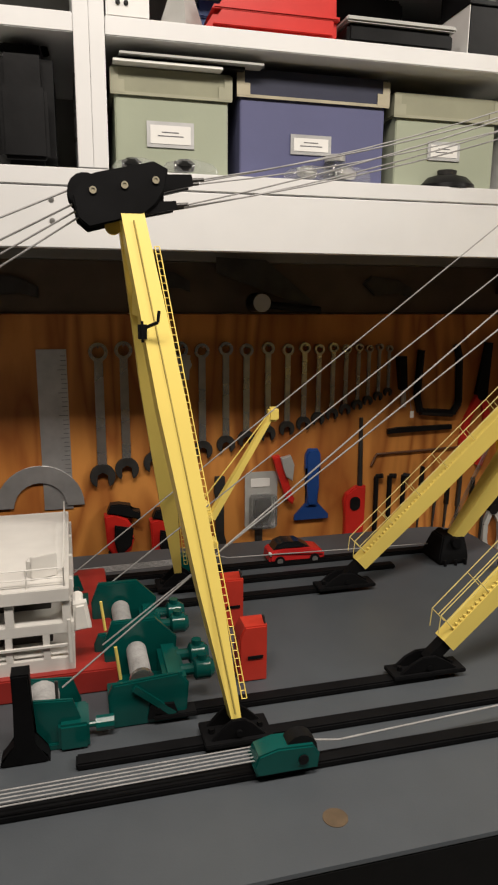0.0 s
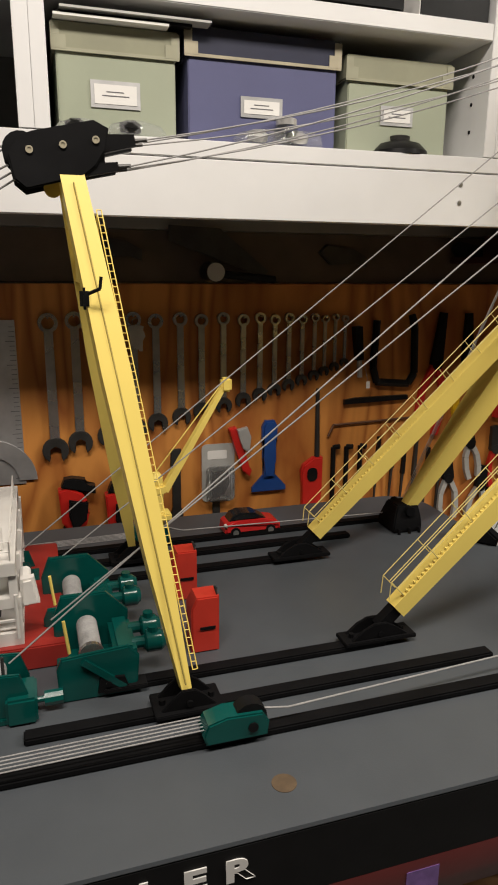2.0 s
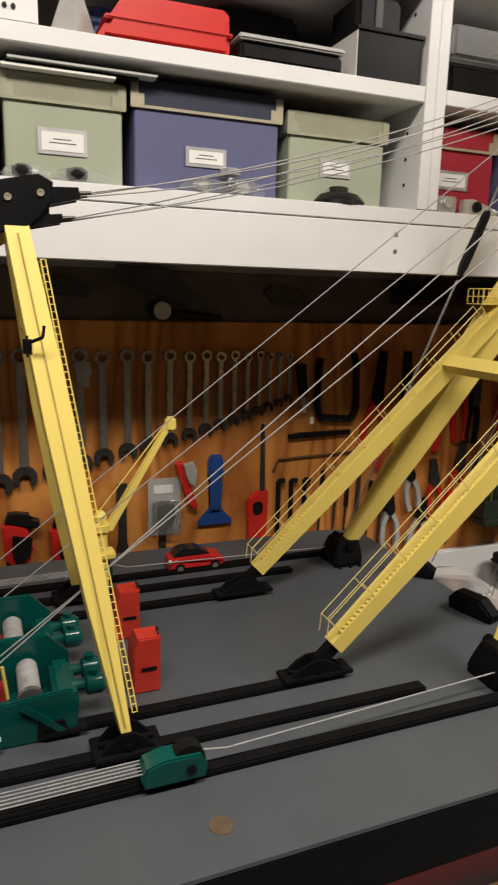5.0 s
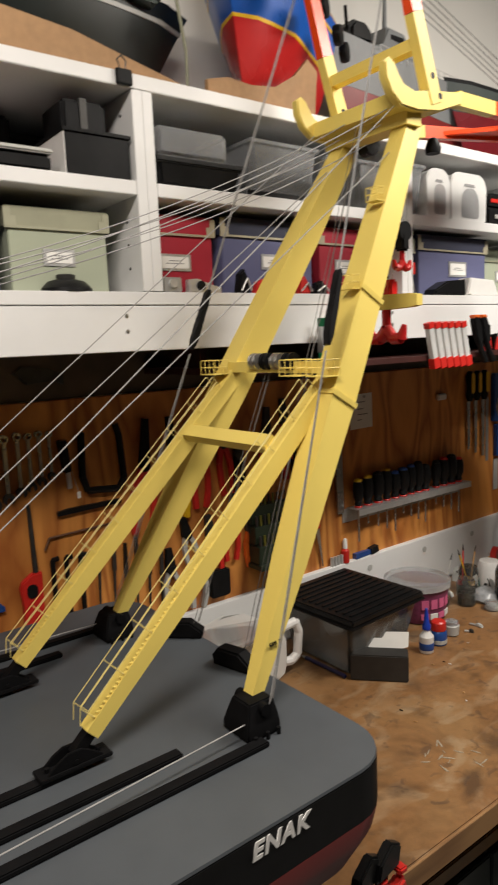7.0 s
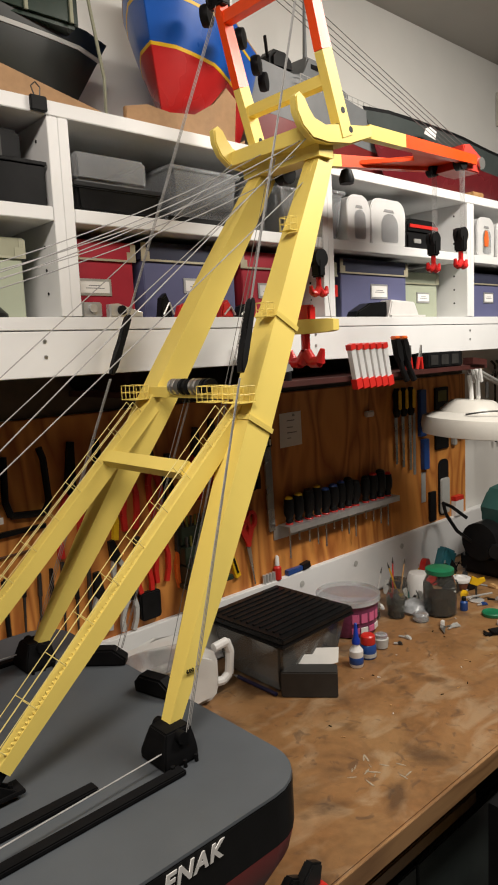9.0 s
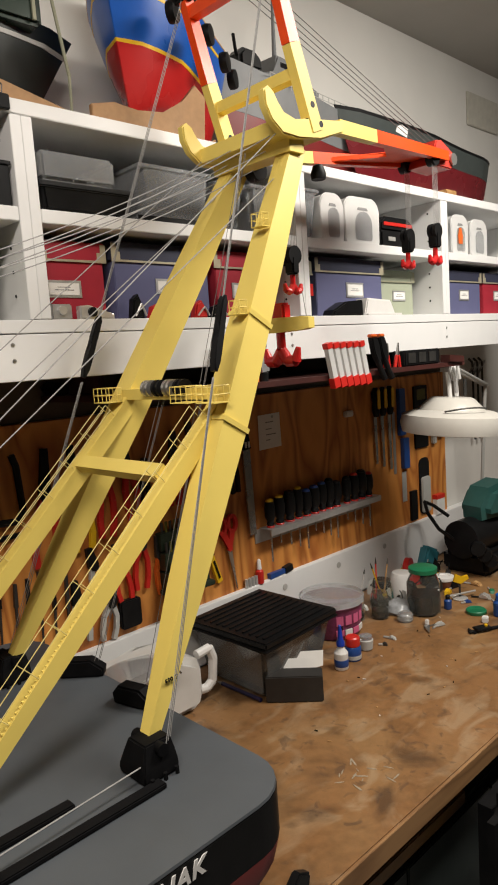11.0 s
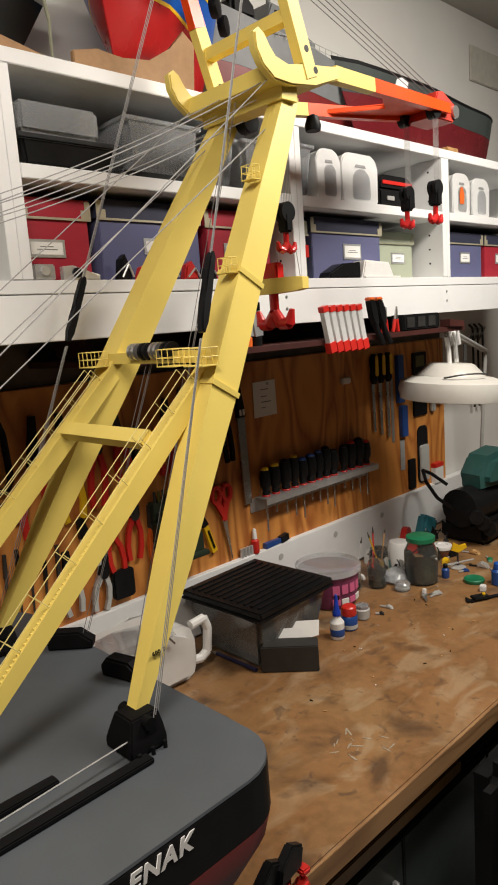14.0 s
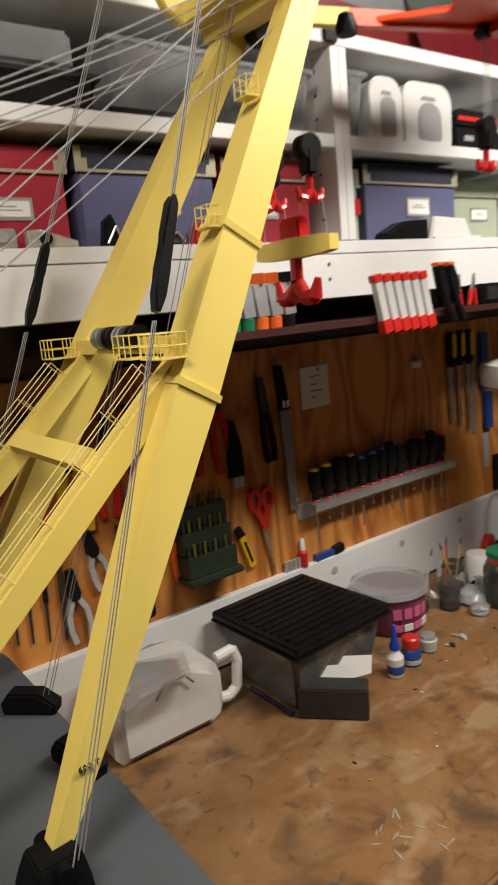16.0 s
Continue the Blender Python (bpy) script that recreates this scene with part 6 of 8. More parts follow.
for x, w, h, m2 in ((1.175, 0.036, 0.058, BLACKPL), (1.235, 0.05, 0.036, REDPL), (1.30, 0.05, 0.04, IRON), (1.37, 0.045, 0.045, REDPL), (1.43, 0.05, 0.035, BLACKPL), (1.62, 0.09, 0.022, BLUEPL)):
    o = thing("small_tool", (x, 1.235, SB), "small plastic-handled tool lying on the shelf", "tool", "shelf clutter")
    part("grip", plate(nb(), [(-w / 2, 0), (w / 2, 0), (w * 0.45, h * 0.5), (w * 0.1, h), (-w * 0.3, h * 0.8)], (x, 1.238, SB), (1, 0, 0), (0, 0, 1), 0.024, 0.004), m2, o)
    part("rod", line(nb(), [(x - w * 0.3, 1.2235, SB + 0.006), (x + w * 0.2, 1.2225, SB + h * 0.6), (x + w * 0.55, 1.2235, SB + 0.006)], 0.0025), CHROME if m2 != BLUEPL else BLACKPL, o)
o = thing("label_printer", (2.06, 1.25, SB), "low black and white desk device", "device")
part("base", plate(nb(), [(-0.16, 0), (0.0, 0), (0.0, 0.05), (-0.09, 0.044), (-0.15, 0.018)], (2.06, 1.258, SB), (1, 0, 0), (0, 0, 1), 0.07, 0.005), BLACKPL, o)
part("lid", plate(nb(), [(0.001, 0), (0.17, 0), (0.175, 0.006), (0.15, 0.05), (0.02, 0.056)], (2.06, 1.256, SB), (1, 0, 0), (0, 0, 1), 0.074, 0.004), WHITEPL, o)
part("tray", span(nb(), (2.075, 1.217, SB), (2.27, 1.2185 + 0.001, SB + 0.006)), WHITEPL, o)
solid("red_tag", span(nb(), (1.812, 1.2545, 2.0), (1.850, 1.2595, 2.036), 0.001), REDPL, "small red tag stuck on a box", "tag")
bpy.data.objects["red_tag"].location.z = 2.0

# upper row
o = thing("grey_funnel", (0.228, 1.30, SM), "grey plastic wedge standing on the shelf", "funnel")
part("body", lathe(nb(), [(0.045, 0), (0.042, 0.008), (0.020, 0.07), (0.016, 0.085)], (0.228, 1.29, SM), 4), GREYPL, o)
o = thing("switch_box", (0.128, 1.27, SM), "small white box with two knobs", "box")
part("box", span(nb(), (0.096, 1.222, SM), (0.165, 1.33, SM + 0.12), 0.003), WHITEPL, o)
for x in (0.115, 0.128):
    part("knob", lathe(nb(), [(0.004, 0), (0.003, 0.004)], (x, 1.2215, SM + 0.022), 10, (0, -1, 0)), BLACKPL, o)
o = thing("red_case", (0.38, 1.30, SM), "glossy red plastic tool case lying flat", "case")
part("shell", plate(nb(), [(-0.122, 0.004), (-0.108, 0), (0.104, 0), (0.110, 0.008), (0.108, 0.066), (0.098, 0.074), (-0.066, 0.074), (-0.082, 0.064)], (0.380, 1.31, SM), (1, 0, 0), (0, 0, 1), 0.17, 0.008), REDPL, o)
part("rim", plate(nb(), [(-0.112, 0.030), (0.112, 0.030), (0.112, 0.036), (-0.108, 0.036)], (0.380, 1.31, SM), (1, 0, 0), (0, 0, 1), 0.176, 0.002), REDPL, o)
o = thing("blue_case", (0.36, 1.44, SM), "dark blue plastic case behind a red one", "case")
part("shell", span(nb(), (0.27, 1.41, SM), (0.47, 1.56, SM + 0.115), 0.012), BLUEPL, o)
part("lid_rib", span(nb(), (0.265, 1.404, SM + 0.08), (0.475, 1.4095, SM + 0.092), 0.002), BLUEPL, o)
o = thing("flat_case", (0.61, 1.32, SM), "flat black case with a pale lid", "case")
part("base", span(nb(), (0.508, 1.225, SM), (0.712, 1.42, SM + 0.032), 0.006), BLACKPL, o)
part("lid", span(nb(), (0.504, 1.221, SM + 0.0325), (0.716, 1.424, SM + 0.042), 0.003), GREYPL, o)
o = thing("black_box", (0.81, 1.32, SM), "open-fronted black box with a pale side", "box")
part("body", span(nb(), (0.742, 1.226, SM), (0.886, 1.46, SM + 0.082), 0.002), BLACKPL, o)
part("side", span(nb(), (0.7405, 1.2255, SM), (0.7418, 1.46, SM + 0.082)), WHITEPL, o)
part("lid", span(nb(), (0.738, 1.222, SM + 0.0825), (0.889, 1.462, SM + 0.090), 0.001), BLACKPL, o)
for x0, x1, h in ((0.53, 0.71, 0.16), (0.50, 0.88, 0.13)):
    o = thing("equipment_case", ((x0 + x1) / 2, 1.52, SM), "dark equipment case at the back of the shelf", "case")
    part("shell", span(nb(), (x0, 1.47 if h < 0.15 else 1.43, SM), (x1 - (0.0 if h < 0.15 else 0.001), 1.60 if h < 0.15 else 1.465, SM + h), 0.008), BLACKPL, o)
    part("latch", span(nb(), (x0 + 0.05, 1.4665 if h < 0.15 else 1.426, SM + h * 0.5), (x0 + 0.08, 1.4695 if h < 0.15 else 1.4295, SM + h * 0.65), 0.001), GREYPL, o)
o = thing("battery_box", (0.80, 1.30, SM + 0.0905), "black pack lying on a black box", "pack")
part("pack", span(nb(), (0.752, 1.25, SM + 0.0905), (0.85, 1.36, SM + 0.155), 0.008), BLACKPL, o)
part("strap", span(nb(), (0.79, 1.2475, SM + 0.0905), (0.805, 1.3625, SM + 0.157)), IRON, o)


def tub(x0, x1, h, y=1.232, d=0.26, z=SM, m2=None, label="frosted plastic storage tub", lid=None):
    o = thing("plastic_tub", ((x0 + x1) / 2, y + d / 2, z), label, "tub", "plastic tubs")
    bm = nb()
    t = 0.014
    vs = [[(x0 + t, y + t), (x1 - t, y + t), (x1 - t, y + d), (x0 + t, y + d)], [(x0, y), (x1, y), (x1, y + d), (x0, y + d)]]
    lo = [bm.verts.new((a, b, z)) for a, b in vs[0]]
    hi = [bm.verts.new((a, b, z + h)) for a, b in vs[1]]
    for k in range(4):
        bm.faces.new((lo[k], lo[(k + 1) % 4], hi[(k + 1) % 4], hi[k]))
    bm.faces.new(lo[::-1])
    bm.faces.new(hi)
    bmesh.ops.bevel(bm, geom=list(bm.edges), offset=0.012, segments=3, affect="EDGES")
    part("tub", bm, m2 or FROST, o)
    part("rim", span(nb(), (x0 - 0.003, y - 0.003, z + h - 0.012), (x1 + 0.003, y + d, z + h + 0.001), 0.003), lid or FROST, o)
    return o


tub(0.952, 1.19, 0.064, m2=BLACKPL, lid=BLACKPL, label="shallow black plastic tray")
o = thing("clear_tray", (1.05, 1.33, SM + 0.0655), "clear shallow tray on a black one", "tray")
part("tray", span(nb(), (0.958, 1.228, SM + 0.0655), (1.145, 1.44, SM + 0.128), 0.008), FROST, o)
tub(1.215, 1.438, 0.135, label="frosted plastic tub with a dark base")
part("base_pad", span(nb(), (1.20, 1.2285, SM), (1.445, 1.2315, SM + 0.014), 0.001), BLACKPL, bpy.data.objects["plastic_tub.001"])
tub(1.462, 1.56, 0.125)
tub(1.58, 1.70, 0.13)
tub(1.800, 1.868, 0.145)


MILKY = clear("milky_plastic", (0.80, 0.80, 0.79), 0.35, 0.25)


def arch(w, h, r, n=6):
    """Outline of a bin end: flat foot and rounded shoulders."""
    pts = [(-w / 2 + 0.006, 0), (w / 2 - 0.006, 0), (w / 2, 0.008)]
    for cx, a0 in ((w / 2 - r, 0), (-w / 2 + r, 90)):
        pts += [(cx + r * math.cos(radians(a0 + 90 * k / n)), h - r + r * math.sin(radians(a0 + 90 * k / n))) for k in range(n + 1)]
    return pts + [(-w / 2, 0.008)]


def can(x0, x1, h, label="translucent white plastic bin with rounded shoulders"):
    o = thing("canister", ((x0 + x1) / 2, 1.30, SM), label, "canister", "white canisters")
    xc, w = (x0 + x1) / 2, x1 - x0
    part("body", plate(nb(), arch(w, h, 0.036), (xc, 1.345, SM), (1, 0, 0), (0, 0, 1), 0.22, 0.008), MILKY, o)
    part("rim", plate(nb(), arch(w + 0.006, h + 0.003, 0.038), (xc, 1.238, SM), (1, 0, 0), (0, 0, 1), 0.010, 0.003), MILKY, o)
    part("label_panel", plate(nb(), arch(w * 0.5, h * 0.62, w * 0.22), (xc + 0.004, 1.2322, SM + 0.012), (1, 0, 0), (0, 0, 1), 0.002), FROST, o, "moulded panel with a dark grip")
    part("grip", wallplate(nb(), [(-w * 0.16, 0), (w * 0.16, 0), (w * 0.12, 0.008), (-w * 0.12, 0.008)], xc, SM + h * 0.74, 1.2325, 0.003), mat("shaded_grip", (0.25, 0.25, 0.25), 0.5), o)


can(1.882, 1.988, 0.142)
can(2.000, 2.178, 0.144)
can(2.655, 2.775, 0.146)
can(2.80, 2.93, 0.14)
slip("orange_label", [(-0.014, -0.03), (0.014, -0.03), (0.018, 0.0), (0.008, 0.03), (-0.008, 0.03), (-0.018, 0.0)], 2.71, 2.235, 0.001, ORANGEPL, "orange label on a canister", "label", y=1.2285)
o = thing("machine_case", (2.30, 1.32, SM), "black and red power tool case", "case")
part("lower", span(nb(), (2.195, 1.235, SM), (2.405, 1.43, SM + 0.055), 0.006), BLACKPL, o)
part("upper", plate(nb(), [(-0.10, 0), (0.10, 0), (0.096, 0.03), (0.07, 0.048), (-0.07, 0.048), (-0.096, 0.03)], (2.30, 1.33, SM + 0.0555), (1, 0, 0), (0, 0, 1), 0.18, 0.006), BLACKPL, o)
part("stripe", span(nb(), (2.215, 1.2365, SM + 0.072), (2.385, 1.2395, SM + 0.084), 0.001), REDPL, o)
part("latch", span(nb(), (2.23, 1.230, SM + 0.02), (2.27, 1.2345, SM + 0.034), 0.001), CHROME, o)

# bulldog clips on the top board
for x in (0.875, 1.74):
    o = thing("bulldog_clip", (x, SHELF - 0.004, 2.345), "black bulldog clip on the shelf edge", "clip", "bulldog clips")
    part("jaw", span(nb(), (x - 0.018, SHELF - 0.010, 2.352), (x + 0.018, SHELF - 0.0005, 2.382), 0.002), BLACK, o)
    part("loop", line(nb(), [(x - 0.008, SHELF - 0.006, 2.382), (x - 0.014, SHELF - 0.006, 2.398), (x - 0.004, SHELF - 0.006, 2.408), (x + 0.006, SHELF - 0.006, 2.398), (x + 0.004, SHELF - 0.006, 2.382)], 0.0014), IRON, o)

# ---- model boats on top of the shelf unit ----
CT = 2.3805


def loft(bm, bow, axis, length, beam, z0, z1, stations=14, lo=0.0, hi=1.0, fine=0.55, rise=0.25, full=0.8):
    """Part of a boat hull between two heights, lofted from stations along its axis."""
    ax = Vector((*axis, 0)).normalized()
    sd = Vector((-ax.y, ax.x, 0))
    rows = []
    for i in range(stations + 1):
        f = i / stations
        w = beam / 2 * min(1.0, (f / fine) ** 0.55 if f > 0 else 0.0) * (1.0 if f < 0.8 else 1 - 0.35 * ((f - 0.8) / 0.2) ** 2)
        sheer = rise * (z1 - z0) * ((1 - f) ** 2 * 0.6 + max(0, f - 0.6) ** 2 * 0.8)
        row = []
        for j in range(9):
            g = lo + (hi - lo) * j / 8
            ww = max(0.0015, w * (0.10 + 0.90 * g ** (1 - full * 0.6)))
            fx = f * length - (1 - f) ** 3 * 0.10 * length * g + (1 - g) * 0.06 * length * (1 - f)
            row.append((ww, fx, z0 + (z1 - z0) * g + sheer * g))
        rows.append(row)
    L = [[bm.verts.new(Vector((*bow, 0)) + ax * fx + sd * ww + Vector((0, 0, z))) for ww, fx, z in r] for r in rows]
    Rr = [[bm.verts.new(Vector((*bow, 0)) + ax * fx - sd * ww + Vector((0, 0, z))) for ww, fx, z in r] for r in rows]
    for i in range(stations):
        for j in range(8):
            bm.faces.new((L[i][j], L[i + 1][j], L[i + 1][j + 1], L[i][j + 1]))
            bm.faces.new((Rr[i][j], Rr[i][j + 1], Rr[i + 1][j + 1], Rr[i + 1][j]))
    for i in range(stations):
        bm.faces.new((L[i][8], L[i + 1][8], Rr[i + 1][8], Rr[i][8]))
        bm.faces.new((L[i][0], Rr[i][0], Rr[i + 1][0], L[i + 1][0]))
    for i, s in ((0, 1), (stations, -1)):
        for j in range(8):
            bm.faces.new((L[i][j], L[i][j + 1], Rr[i][j + 1], Rr[i][j]))
    return bm


tug = thing("tug_model", (1.45, 1.40, CT), "model tug with red bottom and bright blue topsides", "model boat")
TB, TA = (1.225, 1.285), (0.86, 0.50)
part("bottom", loft(nb(), TB, TA, 0.52, 0.285, 2.440, 2.700, hi=0.50, fine=0.30, full=0.80), mat("model_red", (0.42, 0.015, 0.015), 0.28, var=0.06, bump=0.01), tug, "glossy red bottom")
part("topside", loft(nb(), TB, TA, 0.522, 0.2862, 2.440, 2.700, lo=0.52, hi=0.985, fine=0.30, full=0.80), BLUEBRIGHT, tug, "glossy blue topsides")
part("waterline", loft(nb(), TB, TA, 0.524, 0.288, 2.440, 2.700, lo=0.497, hi=0.525, fine=0.30, full=0.80), YELLOWPL, tug, "yellow waterline stripe")
part("rubbing_strake", loft(nb(), TB, TA, 0.526, 0.289, 2.440, 2.700, lo=0.86, hi=0.885, fine=0.30, full=0.80), YELLOWPL, tug)
part("bulwark", loft(nb(), TB, TA, 0.522, 0.2864, 2.440, 2.700, lo=0.987, hi=1.0, fine=0.30, full=0.80), PINE, tug)
part("wheelhouse", span(nb(), (1.42, 1.37, 2.722), (1.57, 1.50, 2.86), 0.004), WHITEP, tug, "cream wheelhouse")
for x in (1.415, 1.46, 1.505):
    part("window", span(nb(), (x + 0.02, 1.367, 2.79), (x + 0.052, 1.3695, 2.835), 0.001), DARKGLASS, tug)
ax, sd = Vector((*TA, 0)).normalized(), Vector((TA[1], -TA[0], 0)).normalized()
for f, w, z in ((0.02, 0.135, 2.64), (0.12, 0.186, 2.62), (0.24, 0.190, 2.60), (0.305, 0.190, 2.58)):
    p = Vector((*TB, 0)) + ax * f + sd * w + Vector((0, 0, z))
    bm = nb()
    lathe(bm, [(0.012, -0.012), (0.024, -0.010), (0.026, 0), (0.024, 0.010), (0.012, 0.012)], p, 14, sd)
    part("tyre_fender", bm, BLACK, tug, "black tyre fender")
cr = thing("boat_cradle", (1.38, 1.36, CT), "brown fibreboard boat cradle under the tug", "cradle")
part("front_cheek", plate(nb(), [(-0.19, 0), (0.12, 0), (0.13, 0.11), (0.10, 0.135), (0.06, 0.088), (0.0, 0.052), (-0.07, 0.046), (-0.13, 0.058), (-0.19, 0.045)], (1.31, 1.250, CT), (0.93, -0.10, 0), (0, 0, 1), 0.016, 0.002), MDF, cr)
part("rear_cheek", plate(nb(), [(-0.14, 0), (0.16, 0), (0.165, 0.10), (0.09, 0.06), (0.0, 0.05), (-0.10, 0.06), (-0.14, 0.07)], (1.50, 1.49, CT), (0.93, -0.25, 0), (0, 0, 1), 0.016, 0.002), MDF, cr)

bb = thing("cabin_cruiser_model", (0.85, 1.45, CT), "large dark model launch with pale trimmed windows", "model boat")
part("hull", loft(nb(), (1.12, 1.48), (-1, 0.02), 0.95, 0.26, 2.405, 2.62, fine=0.35, full=0.9), mat("launch_black", (0.012, 0.016, 0.014), 0.35, bump=0.02), bb)
part("gunwale", loft(nb(), (1.123, 1.48), (-1, 0.02), 0.956, 0.268, 2.405, 2.62, lo=0.80, hi=0.84, fine=0.35, full=0.9), GREYPL, bb, "pale gunwale line")
part("cabin", span(nb(), (0.36, 1.37, 2.618), (1.08, 1.57, 2.715), 0.01), mat("launch_green", (0.02, 0.035, 0.025), 0.25, bump=0.02), bb, "dark green glazed cabin")
for k in range(7):
    part("window_bar", span(nb(), (0.38 + 0.112 * k, 1.364, 2.625), (0.388 + 0.112 * k, 1.3695, 2.708)), BOXLID, bb)
part("roof_rail", span(nb(), (0.36, 1.362, 2.7085), (1.08, 1.3695, 2.7155)), BOXLID, bb)
part("band", line(nb(), [(1.105, 1.325, 2.381), (1.105, 1.322, 2.50), (1.09, 1.35, 2.70)], 0.004), BOXLID, bb, "pale strap")
st = thing("launch_cradle", (0.9, 1.30, CT), "long sloping fibreboard cradle side", "cradle")
part("side", plate(nb(), [(-0.42, 0), (0.20, 0), (0.20, 0.022), (-0.08, 0.085), (-0.42, 0.12)], (0.88, 1.285, CT), (1, 0, 0), (0, 0, 1), 0.014, 0.002), MDF, st)
part("chock", span(nb(), (0.62, 1.293, CT), (0.66, 1.56, CT + 0.026), 0.002), MDF, st)
part("chock", span(nb(), (1.0, 1.293, CT), (1.04, 1.56, CT + 0.026), 0.002), MDF, st)

ws = thing("warship_model", (1.95, 1.47, CT), "grey model warship with a dark red bottom", "model boat")
WS = dict(fine=0.5, rise=0.55)
part("bottom", loft(nb(), (1.72, 1.44), (1, 0.10), 0.72, 0.19, 2.385, 2.64, hi=0.56, **WS), HULLRED, ws)
part("topside", loft(nb(), (1.72, 1.44), (1, 0.10), 0.721, 0.191, 2.385, 2.64, lo=0.562, **WS), SHIPGREY, ws)
part("deckhouse", plate(nb(), [(-0.13, 0), (0.17, 0), (0.17, 0.06), (0.05, 0.075), (0.03, 0.12), (-0.06, 0.12), (-0.08, 0.06), (-0.13, 0.05)], (1.98, 1.47, 2.655), (1, 0.1, 0), (0, 0, 1), 0.10, 0.006), SHIPGREY, ws)
part("bridge_window", span(nb(), (1.935, 1.4155, 2.74), (2.0, 1.4185, 2.755)), DARKGLASS, ws)
part("gun_mount", plate(nb(), [(-0.05, 0), (0.05, 0), (0.045, 0.04), (0.02, 0.06), (-0.03, 0.06), (-0.05, 0.04)], (1.80, 1.44, 2.70), (1, 0, 0), (0, 0, 1), 0.07, 0.01), BLACKPL, ws, "black gun mount")
part("gun_barrel", tube(nb(), (1.752, 1.425, 2.735), (1.70, 1.38, 2.765), 0.005), BLACKPL, ws)
part("mast", tube(nb(), (1.97, 1.47, 2.775), (1.975, 1.47, 2.98), 0.008, 0.004), SHIPGREY, ws)
bm = nb()
rail_run(bm, (1.84, 1.372, 2.66), (2.40, 1.42, 2.65), (0, 0, 1), 0, 16, 0.03, 0.0012)
part("railing", bm, GREYPL, ws)
part("hull_chock", span(nb(), (1.90, 1.40, CT), (1.93, 1.52, CT + 0.012)), MDF, ws)

sb = thing("submarine_model", (2.62, 1.45, CT), "long dark grey model hull with a dark red bottom", "model boat")
part("bottom", loft(nb(), (2.27, 1.40), (1, 0.06), 1.0, 0.23, 2.392, 2.615, hi=0.62, fine=0.4, rise=0.45), mat("wine_red_paint", (0.13, 0.012, 0.016), 0.25, bump=0.01), sb)
part("topside", loft(nb(), (2.27, 1.40), (1, 0.06), 1.001, 0.231, 2.392, 2.615, lo=0.622, hi=0.93, fine=0.4, rise=0.45), mat("slate_green_paint", (0.05, 0.06, 0.058), 0.3, bump=0.01), sb)
part("rim", loft(nb(), (2.27, 1.40), (1, 0.06), 1.003, 0.234, 2.392, 2.615, lo=0.932, hi=0.97, fine=0.4, rise=0.45), BLACKPL, sb)
part("patch", wallplate(nb(), [(-0.04, 0), (0.03, -0.01), (0.04, 0.02), (0.0, 0.03), (-0.03, 0.02)], 2.43, 2.585, 1.292, 0.001), WHITEPL, sb, "white filler patch")
part("keel_chock", span(nb(), (2.5, 1.38, CT), (2.53, 1.50, CT + 0.013)), MDF, sb)
solid("brass_box", span(nb(), (2.74, 1.30, CT), (2.82, 1.345, CT + 0.05), 0.003), PINE, "small pale wooden box on the shelf unit", "box")

# rigging from the gantry to the fly jib tip
bm = nb()
for k in range(5):
    tube(bm, (1.272, YC - 0.03 + 0.015 * k, 2.64), (2.06 + 0.008 * k, YC - 0.03 + 0.015 * k, 2.40), 0.0010, seg=5)
part("jib_stay", bm, mat("dark_stay", (0.10, 0.10, 0.10), 0.7), ship, "thin dark stays to the fly jib")

# ---- on the bench ----
Z0 = TOP + 0.0005
tr = thing("sorting_box", (1.64, 1.37, Z0), "clear storage box with a ribbed black lid", "storage box")
q = Matrix.Rotation(radians(2), 3, "Z")
bm = nb()
vs0 = [(1.535, 1.255), (1.80, 1.270), (1.80, 1.535), (1.535, 1.525)]
vs1 = [(1.505, 1.225), (1.835, 1.242), (1.835, 1.560), (1.505, 1.550)]
lo = [bm.verts.new((a, b, Z0)) for a, b in vs0]
hi = [bm.verts.new((a, b, 0.980)) for a, b in vs1]
for k in range(4):
    bm.faces.new((lo[k], lo[(k + 1) % 4], hi[(k + 1) % 4], hi[k]))
bm.faces.new(lo[::-1])
bm.faces.new(hi)
bmesh.ops.bevel(bm, geom=list(bm.edges), offset=0.012, segments=2, affect="EDGES")
part("tub", bm, clear("smoky_plastic", (0.22, 0.22, 0.21), 0.2, 0.6), tr, "smoky clear tub")
lid = part("lid", box(nb(), (1.67, 1.393, 0.992), (0.345, 0.340, 0.020), 0.004, Matrix.Rotation(radians(3), 3, "Z")), BLACKPL, tr)
for k in range(11):
    part("rib", box(nb(), (1.67 - 0.0015 * k + 0.007, 1.253 + 0.028 * k, 1.0045), (0.30, 0.009, 0.005), 0.001, Matrix.Rotation(radians(3), 3, "Z")), BLACKPL, lid)
part("rim", box(nb(), (1.67, 1.393, 0.9775), (0.352, 0.346, 0.008), 0.003, Matrix.Rotation(radians(3), 3, "Z")), BLACKPL, lid)
jc = thing("jerrycan", (1.29, 1.46, Z0), "white plastic jerrycan lying on its side", "jerrycan")
part("body", plate(nb(), [(-0.16, 0.02), (-0.145, 0.0), (0.105, 0.0), (0.128, 0.012), (0.138, 0.04), (0.138, 0.115), (0.125, 0.150), (0.09, 0.168), (0.03, 0.172), (-0.10, 0.172), (-0.145, 0.158), (-0.16, 0.125)], (1.26, 1.465, Z0), (1, 0, 0), (0, 0, 1), 0.20, 0.024), clear("jerrycan_plastic", (0.74, 0.73, 0.70), 0.4, 0.2), jc)
